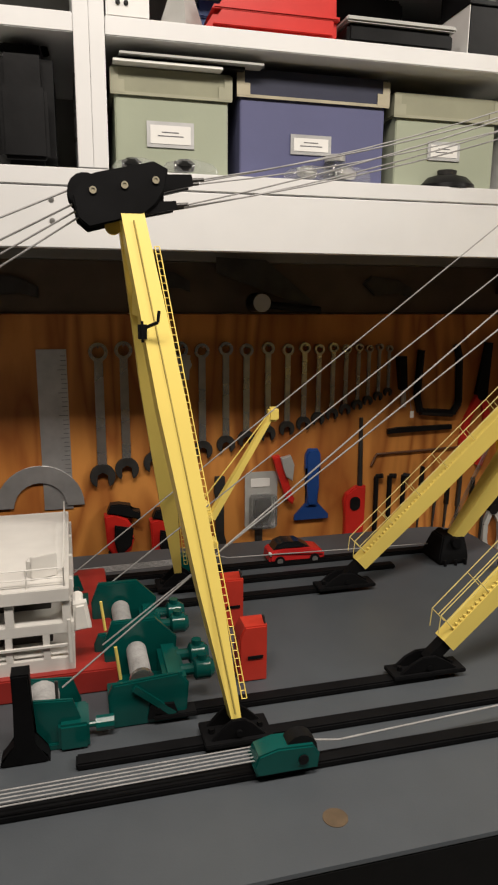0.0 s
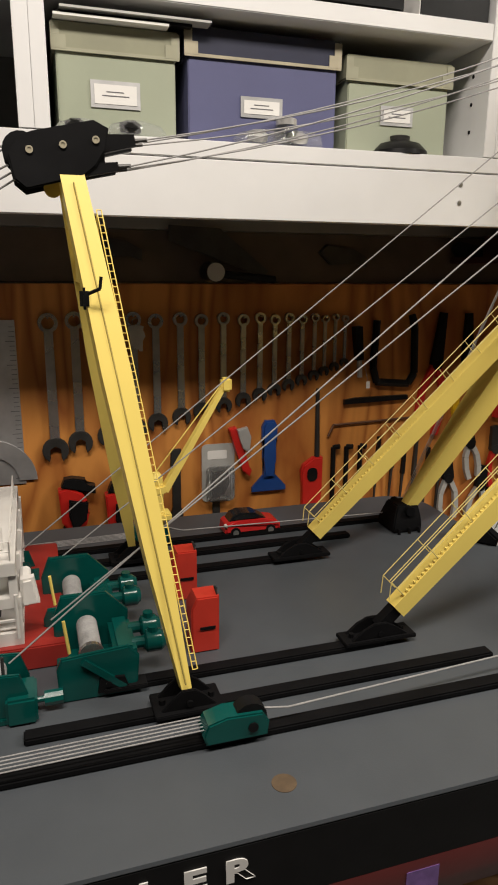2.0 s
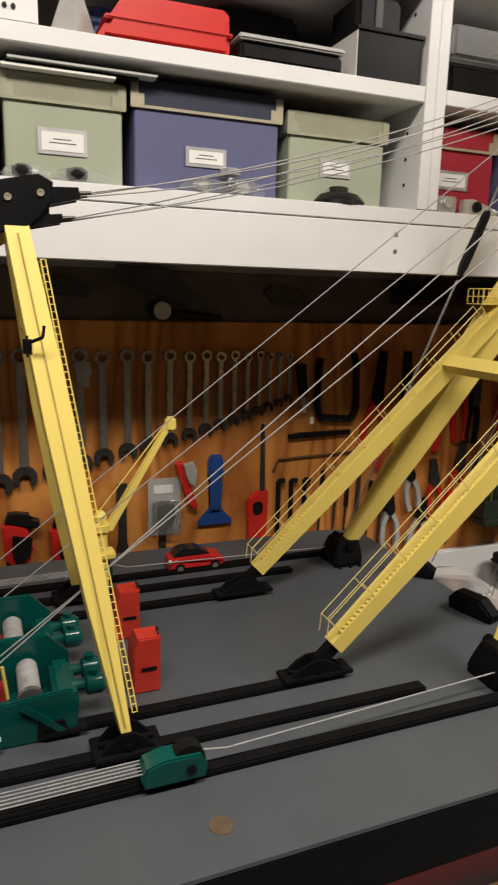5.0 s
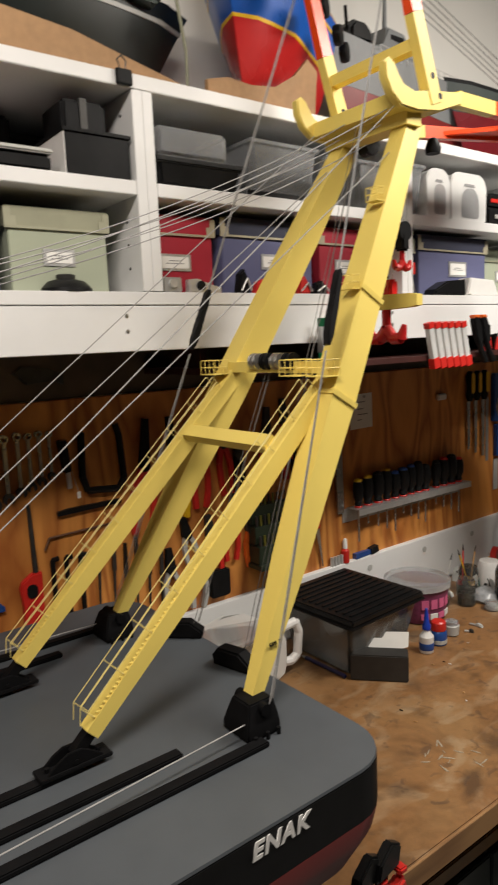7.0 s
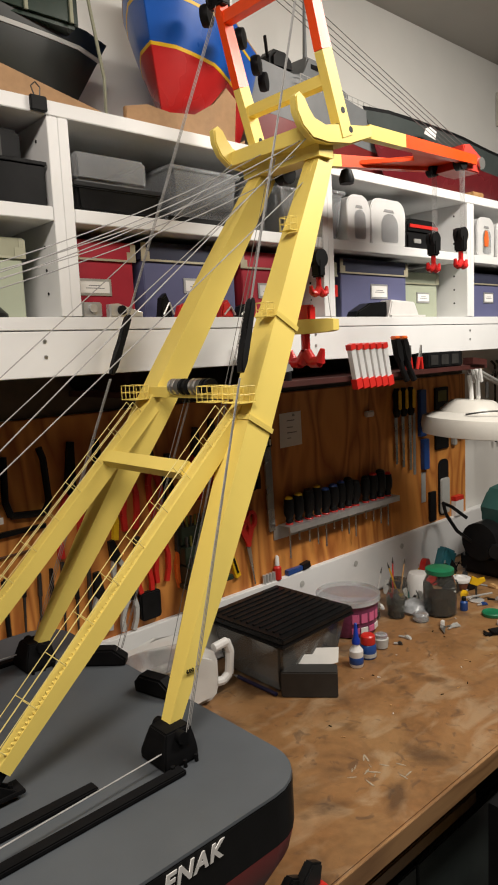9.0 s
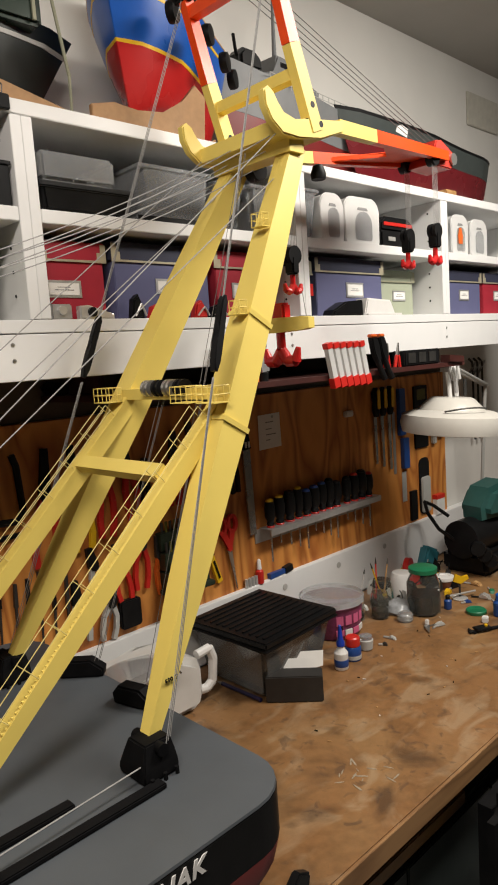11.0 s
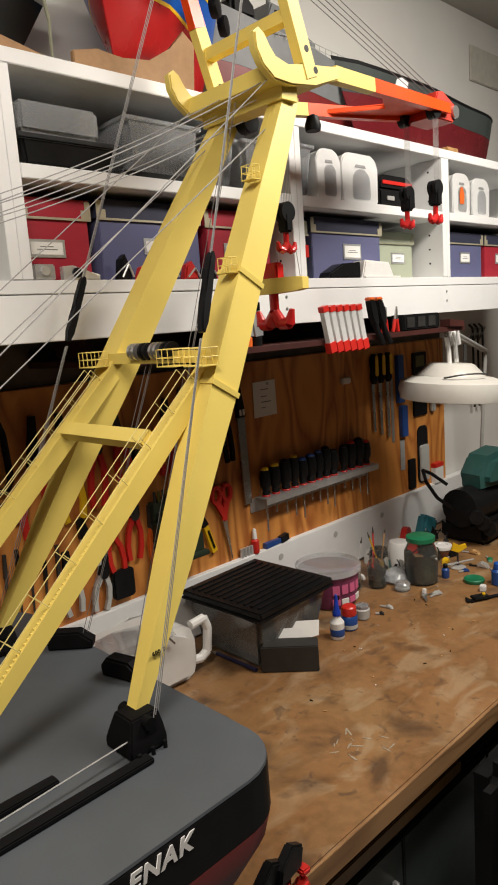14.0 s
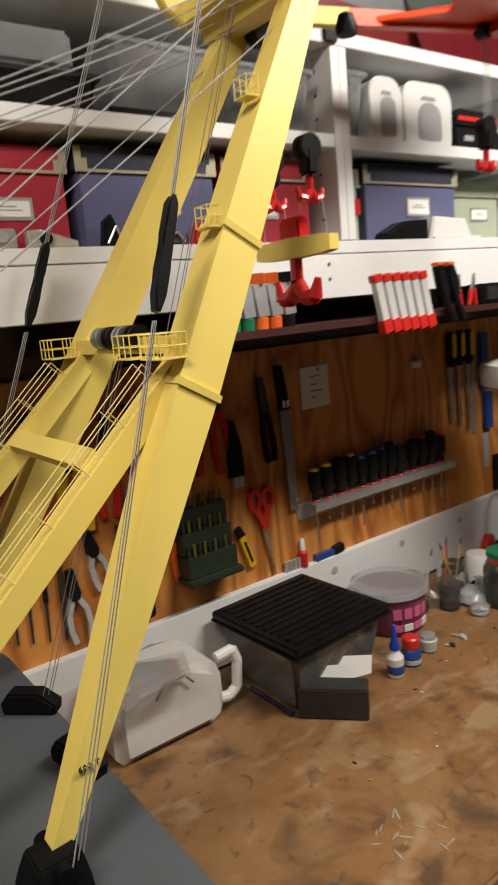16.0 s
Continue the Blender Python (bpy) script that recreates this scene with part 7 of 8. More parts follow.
part("handle", line(nb(), [(1.395, 1.40, 0.96), (1.445, 1.40, 0.965), (1.458, 1.40, 0.93), (1.450, 1.40, 0.86), (1.425, 1.40, 0.845), (1.395, 1.40, 0.85)], 0.014, 10), WHITEPL, jc)
part("wire_clip", line(nb(), [(1.20, 1.352, 0.95), (1.22, 1.352, 0.975), (1.28, 1.352, 0.98), (1.30, 1.352, 0.955)], 0.003), STEEL, jc)
solid("clear_sheet", plate(nb(), [(-0.18, -0.09), (0.15, -0.10), (0.20, 0.02), (0.08, 0.10), (-0.16, 0.09)], (1.12, 1.40, 0.99), (1, 0, 0.06), (0, 1, -0.1), 0.002), CLEARPL, "sheet of clear packaging lying over the jerrycan", "packaging")
pot = thing("sweet_tub", (2.055, 1.425, Z0), "pink and violet printed sweet tub without lid", "tub")
part("tub", lathe(nb(), [(0.092, 0), (0.100, 0.004), (0.112, 0.118), (0.112, 0.118)], (2.055, 1.425, Z0), 36), PURPLE, pot)
part("rim", lathe(nb(), [(0.112, 0.1185), (0.119, 0.120), (0.119, 0.138), (0.116, 0.140), (0.105, 0.135), (0.02, 0.134)], (2.055, 1.425, Z0), 36), FROST, pot, "frosted white rim")
for k in range(4):
    t = radians(200 + 18 * k + 34)
    a = Vector((2.055 + 0.107 * math.cos(t), 1.425 + 0.107 * math.sin(t), Z0 + 0.075))
    part("print_block", box(nb(), a, (0.004, 0.026, 0.036), 0.001, Matrix.Rotation(t, 3, "Z")), PINK, pot)
    part("print_patch", box(nb(), a + Vector((0, 0, -0.045)), (0.004, 0.03, 0.022), 0.001, Matrix.Rotation(t, 3, "Z")), WHITEPL if k % 2 else PINK, pot)
part("black_bar", box(nb(), (1.998, 1.335, Z0 + 0.065), (0.004, 0.004, 0.09)), BLACKPL, pot)
bk = thing("sanding_block", (1.605, 1.19, Z0), "dark grey block standing on the bench", "block")
part("block", box(nb(), (1.600, 1.200, Z0 + 0.040), (0.170, 0.06, 0.080), 0.003, Matrix.Rotation(radians(-48), 3, "Z")), mat("dark_grey_block", (0.028, 0.026, 0.024), 0.6, var=0.2), bk)
for a, b, z in (((1.60, 1.245), (1.66, 1.215), 0.02), ((1.67, 1.25), (1.72, 1.21), 0.02)):
    solid("paper_offcut", plate(nb(), [(-0.05, -0.02), (0.05, -0.024), (0.06, 0.02), (-0.02, 0.04), (-0.055, 0.01)], ((a[0] + b[0]) / 2, (a[1] + b[1]) / 2, Z0 + 0.066), (1, -0.4, 0.1), (0.1, 0.25, 0.9), 0.001), PAPER, "folded white paper offcut", "paper")

pn = thing("pen", (1.50, 1.36, Z0), "dark blue ball pen lying on the bench", "pen")
part("barrel", tube(nb(), (1.512, 1.43, Z0 + 0.007), (1.516, 1.26, Z0 + 0.007), 0.0065), mat("navy_pen", (0.012, 0.012, 0.05), 0.3), pn)
part("tip", tube(nb(), (1.512, 1.4305, Z0 + 0.007), (1.5115, 1.452, Z0 + 0.006), 0.005, 0.0015), GREYPL, pn)
gl = thing("glue_bottle", (1.862, 1.222, Z0), "white glue bottle with a blue nozzle", "bottle")
part("bottle", lathe(nb(), [(0.018, 0), (0.020, 0.003), (0.020, 0.048), (0.010, 0.062), (0.009, 0.068)], (1.862, 1.222, Z0), 20), WHITEPL, gl)
part("nozzle", lathe(nb(), [(0.012, 0.0685), (0.012, 0.080), (0.008, 0.086), (0.004, 0.128), (0.002, 0.130)], (1.862, 1.222, Z0), 16), mat("nozzle_blue", (0.01, 0.04, 0.35), 0.35), gl)
part("print", lathe(nb(), [(0.0203, 0.010), (0.0204, 0.0102), (0.0204, 0.030), (0.0203, 0.0302)], (1.862, 1.222, Z0), 20), BLUEPL, gl)
pb = thing("paint_pot", (1.945, 1.245, Z0), "small glass paint pot with a red cap", "pot")
part("jar", lathe(nb(), [(0.022, 0), (0.024, 0.003), (0.024, 0.040), (0.020, 0.046)], (1.945, 1.245, Z0), 20), BLUEPL, pb)
part("label", lathe(nb(), [(0.0243, 0.006), (0.0245, 0.0062), (0.0245, 0.018), (0.0243, 0.0182)], (1.945, 1.245, Z0), 20), GREYPL, pb)
part("cap", lathe(nb(), [(0.021, 0.0465), (0.022, 0.050), (0.021, 0.072), (0.017, 0.076)], (1.945, 1.245, Z0), 20), REDPL, pb)
tv = thing("thinner_pot", (2.03, 1.235, Z0), "small clear pot with grey paint", "pot")
part("pot", lathe(nb(), [(0.020, 0), (0.024, 0.004), (0.026, 0.034), (0.022, 0.037)], (2.03, 1.235, Z0), 18), GREYPL, tv)
part("cap", lathe(nb(), [(0.022, 0.0375), (0.022, 0.048), (0.018, 0.050)], (2.03, 1.235, Z0), 18), FROST, tv)
gl.location, gl.scale = (1.835, 1.210, Z0), (1.15, 1.15, 1.13)
pb.location, pb.scale = (1.912, 1.222, Z0), (1.15, 1.15, 1.05)
tv.location = (2.00, 1.235, Z0)
jr = thing("brush_jar", (2.40, 1.255, Z0), "glass jar with dark liquid and a green lid", "jar")
part("glass", lathe(nb(), [(0.055, 0), (0.062, 0.006), (0.063, 0.12), (0.050, 0.148), (0.048, 0.160)], (2.40, 1.255, Z0), 28), GLASS, jr)
part("liquid", lathe(nb(), [(0.050, 0.004), (0.058, 0.009), (0.059, 0.075)], (2.40, 1.255, Z0), 28), MURK, jr, "dark murky liquid")
part("lid", lathe(nb(), [(0.050, 0.1605), (0.054, 0.162), (0.054, 0.178), (0.050, 0.180)], (2.40, 1.255, Z0), 28), GREENPL, jr, "green screw lid")
for x, y, r, h, m2, nm, lb in ((2.26, 1.36, 0.035, 0.10, GLASS, "glass_jar", "small clear glass jar"), (2.19, 1.42, 0.032, 0.09, GLASS, "glass_jar", "small clear glass jar"), (2.285, 1.265, 0.030, 0.030, FROST, "lid_cup", "small frosted plastic cup"), (2.36, 1.42, 0.038, 0.11, GLASS, "glass_jar", "clear jar holding brushes"), (2.50, 1.42, 0.045, 0.10, WHITEPL, "paint_tin", "pale open paint tin")):
    o = thing(nm, (x, y, Z0), lb + " on the bench", "jar", "jars on the bench")
    part("wall", lathe(nb(), [(r * 0.9, 0), (r, 0.004), (r, h * 0.85), (r * 0.85, h)], (x, y, Z0), 20), m2, o)
    part("content", lathe(nb(), [(r * 0.8, 0.004), (r * 0.85, 0.006), (r * 0.85, h * 0.3)], (x, y, Z0), 16), MURK if m2 == GLASS else GREYPL, o)
for x, y, a, m2 in ((2.35, 1.41, 25, PINE), (2.37, 1.42, -20, YELLOWPL), (2.34, 1.43, 8, REDPL), (2.20, 1.42, 30, CHROME)):
    d = Vector((math.sin(radians(a)), 0.1, 1)).normalized()
    o = thing("paint_brush", (x, y, Z0 + 0.02), "thin paint brush standing in a jar", "brush", "brushes in jars")
    part("handle", tube(nb(), Vector((x, y, Z0 + 0.02)), Vector((x, y, Z0 + 0.02)) + d * 0.15, 0.003), m2, o)
    part("bristle", tube(nb(), Vector((x, y, Z0 + 0.02)) + d * 0.1505, Vector((x, y, Z0 + 0.02)) + d * 0.175, 0.004, 0.001), IRON, o)
random.seed(4)
CL = [(2.44, 1.39, 0.05, BLACKPL), (2.56, 1.33, 0.05, WHITEPL), (2.62, 1.28, 0.045, YELLOWPL), (2.70, 1.30, 0.05, BLACKPL), (2.58, 1.17, 0.03, BLUEPL), (2.66, 1.14, 0.05, CHROME), (2.74, 1.15, 0.04, GREENPL), (2.62, 1.06, 0.05, BLACKPL), (2.70, 1.02, 0.04, IRON), (2.52, 1.35, 0.05, REDPL), (2.46, 1.46, 0.06, TEALPL), (2.62, 1.46, 0.06, BLACKPL), (2.32, 1.14, 0.04, GREYPL), (2.06, 1.20, 0.02, IRON), (2.12, 1.21, 0.03, GREYPL), (2.78, 1.24, 0.05, PINE), (2.85, 1.12, 0.05, IRON), (2.28, 1.46, 0.05, WHITEPL)]
for x, y, s, m2 in CL:
    o = thing("bench_oddment", (x, y, Z0), "small loose workshop part on the bench", "oddment", "bench clutter")
    a = random.uniform(0, 180)
    r3 = Matrix.Rotation(radians(a), 3, "Z")
    h = s * random.uniform(0.3, 0.8)
    part("body", plate(nb(), [(-s / 2, 0), (s / 2, 0), (s * 0.4, h * 0.6), (s * 0.1, h), (-s * 0.35, h * 0.7)], (x, y, Z0), r3 @ Vector((1, 0, 0)), (0, 0, 1), s * 0.5, s * 0.08), m2, o)
    v = r3 @ Vector((s * 1.0, 0.3 * s, 0))
    part("stem", tube(nb(), (x - v.x * 0.2, y - v.y * 0.2, Z0 + 0.004), (x + v.x, y + v.y, Z0 + 0.004), 0.0038), CHROME if m2 != CHROME else BLACKPL, o)
o = thing("super_glue", (1.862, 1.597, 1.0095), "small red glue bottle with a white cap", "bottle")
part("bottle", lathe(nb(), [(0.014, 0), (0.015, 0.003), (0.015, 0.045), (0.008, 0.052)], (1.862, 1.594, 1.0095), 14), REDPL, o)
part("cap", lathe(nb(), [(0.009, 0.0525), (0.007, 0.085), (0.003, 0.09)], (1.862, 1.594, 1.0095), 12), WHITEPL, o)
for k in range(4):
    x = 1.795 + 0.016 * k
    o = thing("steel_bit", (x, 1.595, 1.0095), "small steel bit standing on the upstand", "bit", "steel bits")
    part("bit", tube(nb(), (x, 1.594, 1.0095), (x, 1.594, 1.042), 0.0065), CHROME, o)
o = thing("nut_driver", (1.97, 1.594, 1.0095), "blue plastic tool handle lying on the upstand", "tool")
part("grip", girder(nb(), (1.91, 1.594, 1.020), (1.99, 1.594, 1.022), 0.018, 0.02, 0.014, 0.016), BLUEPL, o)
part("end", girder(nb(), (1.9905, 1.594, 1.022), (2.03, 1.594, 1.028), 0.02, 0.024), BLACKPL, o)
for x in (1.98, 2.30, 2.62, 1.60):
    o = thing("upstand_screw", (x, 1.583, 0.955), "round hole plug in the white upstand", "plug", "upstand plugs")
    part("plug", lathe(nb(), [(0.012, 0), (0.012, 0.002), (0.009, 0.0022)], (x, 1.5848, 0.962), 14, (0, -1, 0)), GREYPL, o)

# magnifier lamp
ml = thing("magnifier_lamp", (2.56, 1.22, 1.50), "cream ring magnifier lamp on a jointed arm", "lamp")
c, up = Vector((2.56, 1.20, 1.535)), Vector((0.06, -0.05, 1)).normalized()
part("ring_head", lathe(nb(), [(0.165, -0.050), (0.188, -0.046), (0.197, -0.01), (0.192, 0.020), (0.150, 0.036), (0.10, 0.040), (0.10, 0.030), (0.13, -0.04)], c, 40, up), mat("cream_plastic", (0.62, 0.60, 0.55), 0.4, var=0.04), ml)
part("lens", lathe(nb(), [(0.098, 0.026), (0.09, 0.036), (0.04, 0.042)], c, 32, up), GLASS, ml)
part("hood", lathe(nb(), [(0.128, 0.038), (0.126, 0.044), (0.085, 0.082), (0.078, 0.085), (0.01, 0.086)], c + Vector((0.02, 0.02, 0)), 10, up), mat("cream_plastic_hood", (0.60, 0.58, 0.53), 0.35, var=0.04), ml, "cream cone-shaped lens hood")
part("handle", line(nb(), [c + Vector((0.115 * math.cos(radians(t)) - 0.03, 0.115 * math.sin(radians(t)) - 0.03, 0.046 + 0.010 * math.sin(radians((t - 190) * 2)))) for t in range(190, 281, 10)], 0.0035, 6), IRON, ml, "dark wire handle")
for dx in (0.0, 0.05):
    part("knuckle", line(nb(), [c + Vector((0.02 + dx, 0.02, 0.085)), c + Vector((0.015 + dx, 0.02, 0.135)), c + Vector((0.0 + dx, 0.02, 0.185)), c + Vector((0.015 + dx, 0.025, 0.215)), c + Vector((0.045 + dx, 0.03, 0.205)), c + Vector((0.06 + dx, 0.03, 0.15))], 0.009, 8), WHITEPL, ml)
part("spring", line(nb(), [c + Vector((0.035, 0.0, 0.10)), c + Vector((0.045, 0.005, 0.16)), c + Vector((0.03, 0.01, 0.20))], 0.005, 8), CHROME, ml)
part("bolt", tube(nb(), c + Vector((0.10, 0.0, 0.085)), c + Vector((0.10, 0.0, 0.15)), 0.007), IRON, ml)
for dy in (-0.012, 0.012):
    part("arm", line(nb(), [c + Vector((0.10, 0.05 + dy, 0.195)), (3.25, 1.42 + dy, 1.62)], 0.007, 8), GREYPL, ml)
part("lower_arm", line(nb(), [(3.25, 1.42, 1.62), (3.32, 1.50, TOP + 0.04)], 0.009, 8), GREYPL, ml)
part("clamp", box(nb(), (3.32, 1.50, TOP + 0.021), (0.06, 0.06, 0.041), 0.004), IRON, ml)

# bench machine
vc = thing("bench_grinder", (3.05, 1.33, Z0), "black bench machine with a grey-green hood", "machine")
part("base", span(nb(), (2.88, 1.24, Z0), (3.24, 1.46, Z0 + 0.10), 0.02), BLACKPL, vc)
part("motor", tube(nb(), (2.86, 1.35, Z0 + 0.16), (3.26, 1.33, Z0 + 0.16), 0.085, seg=20), BLACKPL, vc)
part("hood", plate(nb(), [(-0.11, 0.0), (0.15, 0.0), (0.16, 0.10), (0.05, 0.16), (-0.06, 0.14), (-0.115, 0.06)], (3.06, 1.32, Z0 + 0.235), (1, -0.2, 0), (0, 0, 1), 0.16, 0.03), TEALPL, vc, "grey-green plastic hood")
part("display", box(nb(), (3.09, 1.225, 1.13), (0.06, 0.01, 0.04), 0.003), WHITEPL, vc)
for k in range(3):
    part("knob", lathe(nb(), [(0.03, 0), (0.034, 0.01), (0.03, 0.03)], (2.845 + 0.03 * k, 1.26 - 0.012 * k, 0.95 - 0.03 * k), 14, (-1, -0.5, 0)), BLACKPL, vc)
part("cable", line(nb(), [(2.88, 1.38, 0.95), (2.80, 1.42, 1.02), (2.78, 1.46, 1.09), (2.82, 1.50, 1.13), (2.89, 1.50, 1.10), (2.92, 1.44, 1.05)], 0.008, 8), BLACKPL, vc)
for x in (3.47, 3.52, 3.57):
    o = thing("wall_rod", (x, BACK - 0.02, 1.30), "steel rod tool hung on the white wall", "rod", "rods on the wall")
    part("rod", line(nb(), [(x, BACK - 0.01, 1.74), (x, BACK - 0.03, 1.72), (x + 0.01, BACK - 0.03, 1.32)], 0.006, 6), IRON, o)
    part("crosspiece", line(nb(), [(x - 0.04, BACK - 0.03, 1.66), (x + 0.03, BACK - 0.03, 1.72)], 0.006, 6), STEEL, o)

# clamps hung at the bench front below the hull
for k, x in enumerate((0.915, 0.965)):
    o = thing("quick_clamp", (x, 0.60, 0.74), "black and red quick clamp gripping the bench edge", "clamp", "bench edge clamps")
    part("bar", girder(nb(), (x, 0.628, 0.72), (x + 0.01, 0.622, 0.93), 0.012, 0.006), IRON, o)
    part("jaw", plate(nb(), [(-0.05, -0.01), (0.02, -0.015), (0.03, 0.02), (0.0, 0.04), (-0.04, 0.02)], (x + 0.004, 0.612, 0.91), (1, 0.2, 0), (0, 0, 1), 0.02, 0.004), BLACKPL, o)
    part("pad", box(nb(), (x + 0.03, 0.610, 0.885), (0.02, 0.022, 0.012), 0.003), REDPL, o)
    part("grip", plate(nb(), [(-0.03, -0.05), (0.02, -0.055), (0.035, 0.0), (0.02, 0.04), (-0.03, 0.03)], (x + 0.014, 0.608, 0.83), (1, 0.2, 0), (0, 0, 1), 0.024, 0.005), REDPL if k else BLACKPL, o)

# loose things round the jars
def small_bottle(x, y, r, h, body, cap, label):
    o = thing("small_bottle", (x, y, Z0), label, "bottle", "small bottles")
    part("body", lathe(nb(), [(r * 0.9, 0), (r, 0.003), (r, h * 0.6), (r * 0.5, h * 0.72)], (x, y, Z0), 14), body, o)
    part("cap", lathe(nb(), [(r * 0.6, h * 0.725), (r * 0.6, h * 0.95), (r * 0.45, h)], (x, y, Z0), 12), cap, o)


small_bottle(2.481, 1.20, 0.015, 0.055, BLUEPL, BLACKPL, "small blue vial with a black cap")
small_bottle(2.530, 1.015, 0.022, 0.085, BLUEPL, BLUEBRIGHT, "blue plastic dropper bottle")
small_bottle(2.66, 1.40, 0.024, 0.09, MURK, WHITEPL, "brown bottle with a white cap")
small_bottle(2.72, 1.43, 0.022, 0.08, GLASS, BLACKPL, "clear bottle with a black cap")
o = thing("green_disc", (2.505, 1.095, Z0), "green plastic screw lid lying flat", "lid")
part("lid", lathe(nb(), [(0.036, 0), (0.038, 0.003), (0.038, 0.012), (0.034, 0.015), (0.028, 0.012)], (2.505, 1.095, Z0), 24), GREENPL, o)
o = thing("tape_tin", (2.69, 1.338, Z0), "low brown tin with a white lid", "tin")
part("tin", lathe(nb(), [(0.038, 0), (0.040, 0.003), (0.040, 0.032)], (2.69, 1.338, Z0), 24), mat("brown_tin", (0.12, 0.04, 0.02), 0.4), o)
part("lid", lathe(nb(), [(0.043, 0.0325), (0.044, 0.036), (0.042, 0.046), (0.025, 0.048), (0.022, 0.044)], (2.69, 1.338, Z0), 24), WHITEPL, o)
o = thing("caliper", (2.35, 1.00, Z0), "black plastic caliper lying on the bench", "caliper")
part("beam", box(nb(), (2.385, 0.985, Z0 + 0.005), (0.16, 0.016, 0.005), 0.001, Matrix.Rotation(radians(-28), 3, "Z")), BLACKPL, o)
part("slider", box(nb(), (2.365, 0.998, Z0 + 0.0115), (0.06, 0.036, 0.008), 0.002, Matrix.Rotation(radians(-28), 3, "Z")), BLACKPL, o)
part("jaw", plate(nb(), [(0, 0), (0.012, 0.002), (0.008, 0.05), (0.0, 0.04)], (2.32, 1.005, Z0 + 0.003), (0.88, -0.47, 0), (0.47, 0.88, 0), 0.004), BLACKPL, o)
part("thumb_screw", lathe(nb(), [(0.006, 0), (0.006, 0.006), (0.004, 0.007)], (2.38, 0.992, Z0 + 0.0158), 10), YELLOWPL, o)
o = thing("helping_hand", (2.61, 1.207, Z0), "small clamp stand with a yellow clip", "clamp stand")
part("base", lathe(nb(), [(0.03, 0), (0.032, 0.004), (0.02, 0.010)], (2.60, 1.215, Z0), 18), CHROME, o)
part("post", tube(nb(), (2.60, 1.215, Z0 + 0.0105), (2.60, 1.215, Z0 + 0.07), 0.004), IRON, o)
part("crossbar", tube(nb(), (2.55, 1.235, Z0 + 0.022), (2.67, 1.185, Z0 + 0.020), 0.004), CHROME, o)
part("clip", plate(nb(), [(-0.03, -0.01), (0.0, -0.022), (0.035, -0.004), (0.03, 0.012), (0.005, 0.006), (-0.02, 0.022)], (2.60, 1.212, Z0 + 0.085), (0.8, -0.6, 0), (0, 0, 1), 0.012, 0.002), YELLOWPL, o)
o = thing("parts_bag", (2.345, 1.335, Z0), "crumpled grey bag of small parts", "bag")
bm = lathe(nb(), [(0.05, 0), (0.056, 0.012), (0.045, 0.034), (0.02, 0.046)], (2.345, 1.335, Z0), 16)
for v in bm.verts:
    k = noise.noise(v.co * 45)
    v.co += Vector((0.012 * k, 0.010 * noise.noise(v.co * 30), 0.010 * k if v.co.z > Z0 + 0.005 else 0))
part("bag", bm, mat("grey_film", (0.30, 0.31, 0.32), 0.25, var=0.3, scale=60), o)
o = thing("metal_clip", (2.271, 1.159, Z0), "small folded steel clip", "clip")
part("leaf", plate(nb(), [(-0.045, -0.006), (0.02, -0.010), (0.028, 0.008), (0.0, 0.012)], (2.268, 1.16, Z0 + 0.006), (0.8, 0.5, 0), (-0.5, 0.8, 0.3), 0.003), STEEL, o)
part("tab", box(nb(), (2.292, 1.176, Z0 + 0.012), (0.014, 0.012, 0.022), 0.002), WHITEPL, o)
part("wing", plate(nb(), [(-0.02, 0), (0.03, -0.006), (0.03, 0.006)], (2.30, 1.158, Z0 + 0.004), (0.9, -0.4, 0), (0.4, 0.9, 0), 0.003), STEEL, o)
solid("plastic_cube", box(nb(), (2.443, 1.027, Z0 + 0.011), (0.026, 0.022, 0.022), 0.003, Matrix.Rotation(radians(20), 3, "Z")), WHITEPL, "small white plastic cube on the bench", "cube")
solid("teal_pouch", box(nb(), (2.83, 1.50, Z0 + 0.055), (0.10, 0.05, 0.11), 0.01, Matrix.Rotation(radians(25), 3, "Y")), mat("teal_card", (0.03, 0.16, 0.20), 0.4), "teal card packet leaning on the upstand", "packet")
o = thing("tape_roll", (2.70, 1.52, Z0), "red roll of tape standing on edge", "tape")
part("roll", lathe(nb(), [(0.026, -0.012), (0.045, -0.012), (0.045, 0.012), (0.026, 0.012)], (2.70, 1.52, Z0 + 0.0455), 24, (0.3, -1, 0)), REDPL, o)
part("core", lathe(nb(), [(0.020, -0.011), (0.0255, -0.011), (0.0255, 0.011), (0.020, 0.011)], (2.70, 1.52, Z0 + 0.0455), 24, (0.3, -1, 0)), WHITEPL, o)
random.seed(8)
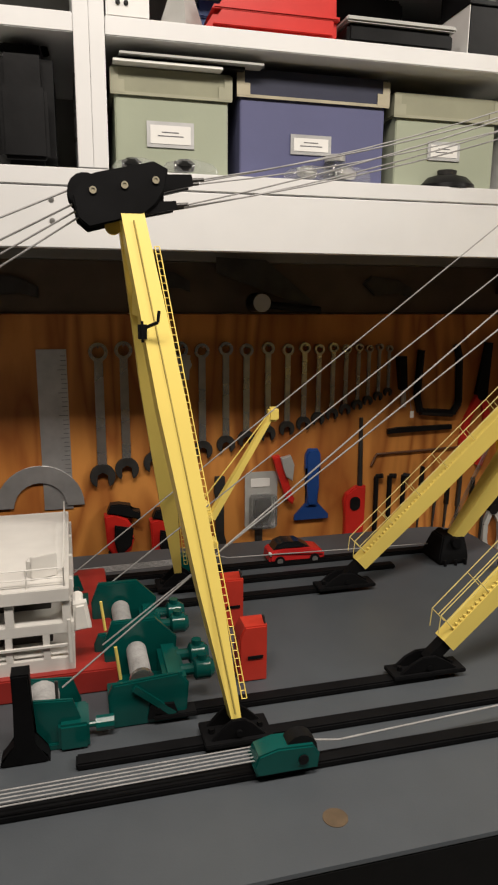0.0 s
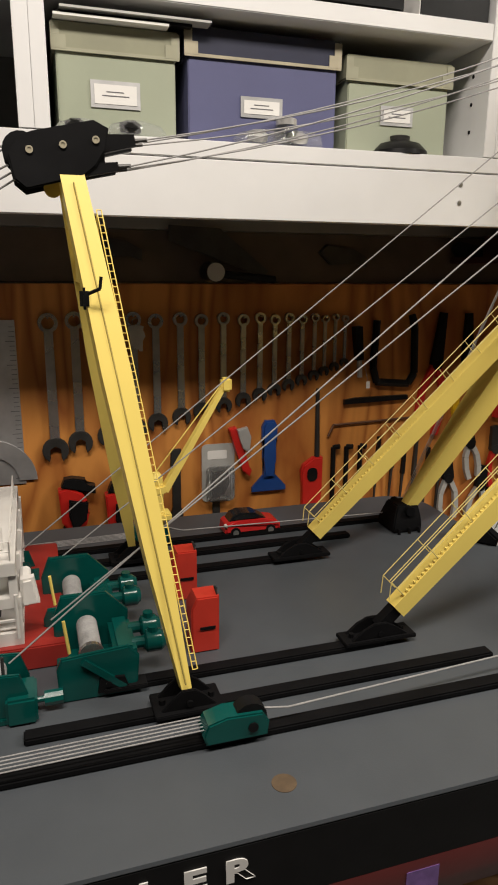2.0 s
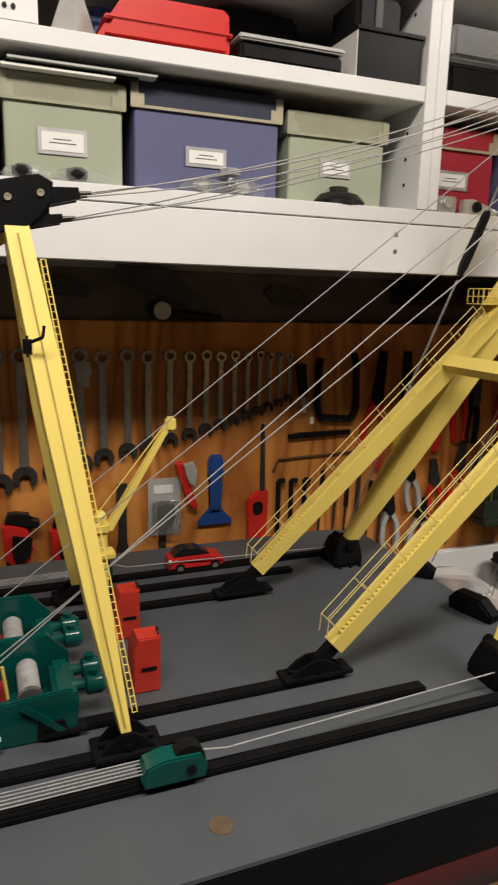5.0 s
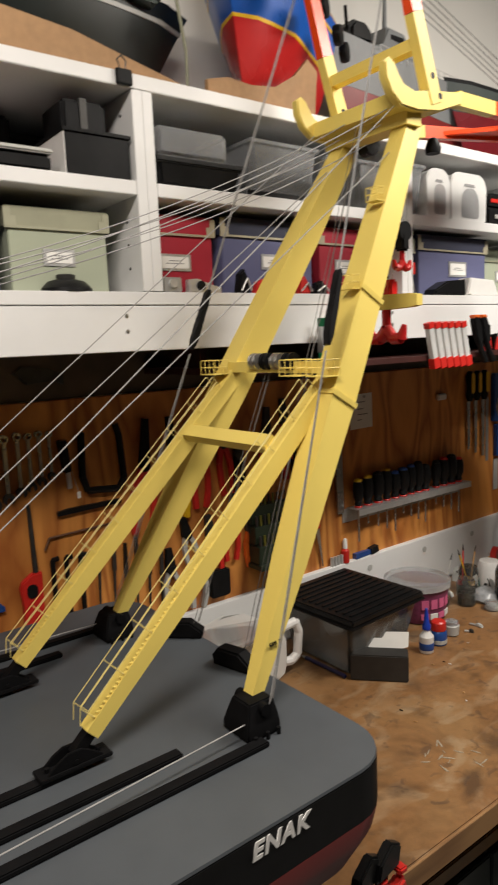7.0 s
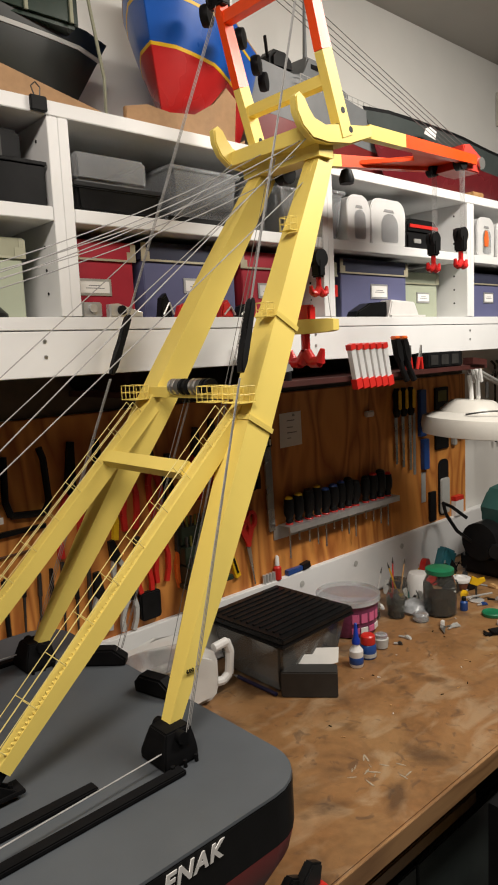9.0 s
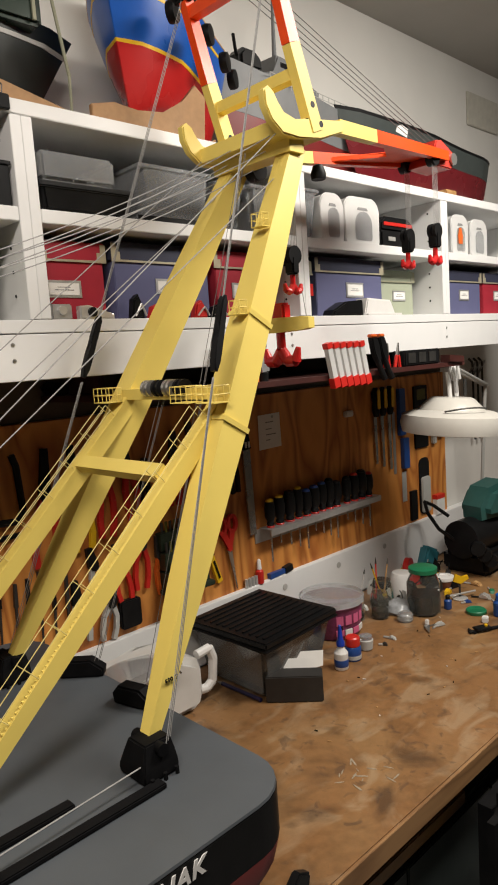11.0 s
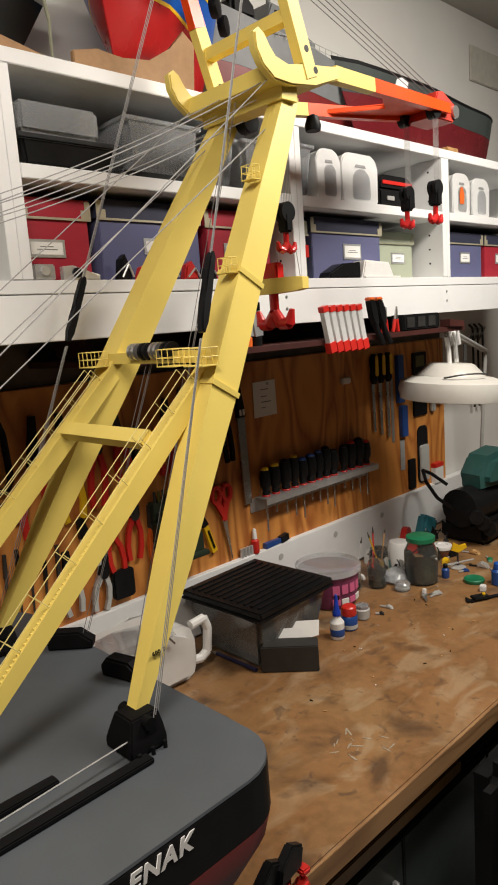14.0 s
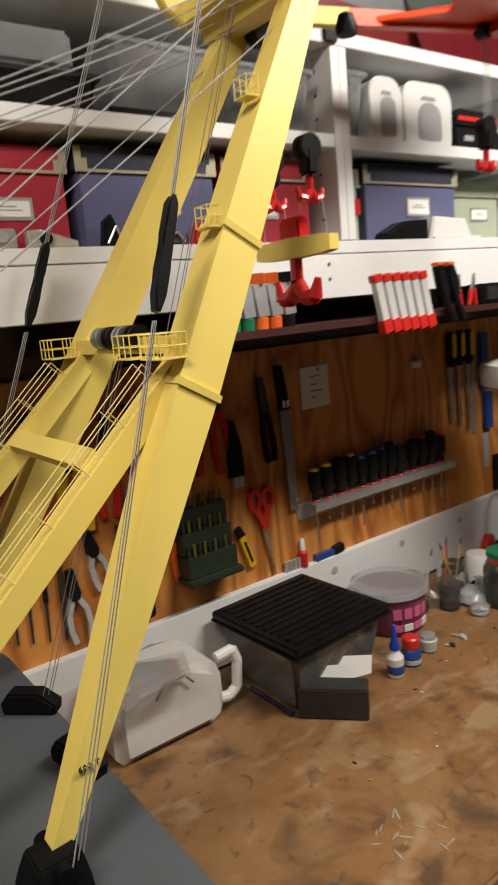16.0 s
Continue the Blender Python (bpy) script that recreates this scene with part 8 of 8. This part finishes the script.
for k in range(26):
    x, y = random.uniform(2.42, 2.86), random.uniform(1.30, 1.55)
    s = random.uniform(0.014, 0.036)
    m2 = (BLACKPL, IRON, GREYPL, CHROME, MURK, YELLOWPL, BLACKPL, REDPL)[k % 8]
    o = thing("hobby_scrap", (x, y, Z0), "small scrap of model making among the jars", "scrap", "scraps among the jars")
    part("piece", plate(nb(), [(-s, 0), (s, 0), (s * 0.9, s * 0.7), (s * 0.2, s * random.uniform(0.9, 2.4)), (-s * 0.7, s * 0.8)], (x, y, Z0), Vector((1, random.uniform(-0.8, 0.8), 0)), (0, 0, 1), s * 1.1, s * 0.15), m2, o)
    d = Vector((random.uniform(-0.06, 0.06), random.uniform(-0.03, 0.01), random.uniform(0.0, 0.05)))
    part("wire", line(nb(), [Vector((x, y, Z0 + s * 0.6)), Vector((x, y, Z0 + s * 0.9)) + d * 0.6, Vector((x, y, Z0 + s * 0.5)) + d * 1.3], 0.0022), CHROME if k % 2 else BLACKPL, o)
for k in range(22):
    x, y = random.uniform(1.45, 2.45), random.uniform(0.85, 1.18)
    o = thing("wood_chip", (x, y, Z0), "tiny offcut lying on the bench top", "offcut", "tiny offcuts")
    part("chip", box(nb(), (x, y, Z0 + 0.0012), (random.uniform(0.004, 0.012), random.uniform(0.002, 0.004), 0.0022), 0.0004, Matrix.Rotation(random.uniform(0, 3), 3, "Z")), (PINE, WHITEPL, MURK)[k % 3], o)

# dried glue drips on the bench top
random.seed(21)
GLUE = mat("dried_glue", (0.36, 0.30, 0.22), 0.22, var=0.2, scale=200, bump=0.2)
for k in range(14):
    x, y, r = 1.42 + random.gauss(0, 0.035), 0.835 + random.gauss(0, 0.03), random.uniform(0.006, 0.016)
    pts = [(r * random.uniform(0.8, 1.5) * math.cos(t * 0.524), r * random.uniform(0.12, 0.26) * math.sin(t * 0.524)) for t in range(12)]
    q = Matrix.Rotation(random.choice((0.3, 1.3, 0.9, 2.2)) + random.uniform(-0.3, 0.3), 3, "Z")
    solid("glue_drip", plate(nb(), pts, (x, y, TOP + 0.0006), q @ Vector((1, 0, 0)), q @ Vector((0, 1, 0)), 0.0010), GLUE, "pale dried glue drip on the bench top", "glue drip", "glue drips")

# keys on a hook between the wrenches
ky = thing("key_ring", (0.270, BF - 0.012, 1.55), "two steel keys hanging from the tool board", "keys")
part("ring", line(nb(), [(0.270 + 0.010 * math.cos(radians(t)), BF - 0.006, 1.603 + 0.010 * math.sin(radians(t))) for t in range(0, 361, 40)], 0.0012), STEEL, ky)
for dx, a in ((-0.004, -8), (0.006, 12)):
    q = Matrix.Rotation(radians(a), 3, "Y")
    part("key", plate(nb(), [(-0.010, 0.0), (0.010, 0.0), (0.011, -0.018), (0.003, -0.024), (0.003, -0.052), (-0.003, -0.055), (-0.004, -0.024), (-0.011, -0.018)], (0.270 + dx, BF - 0.009 - abs(dx), 1.597), q @ Vector((1, 0, 0)), q @ Vector((0, 0, 1)), 0.002), CHROME, ky)
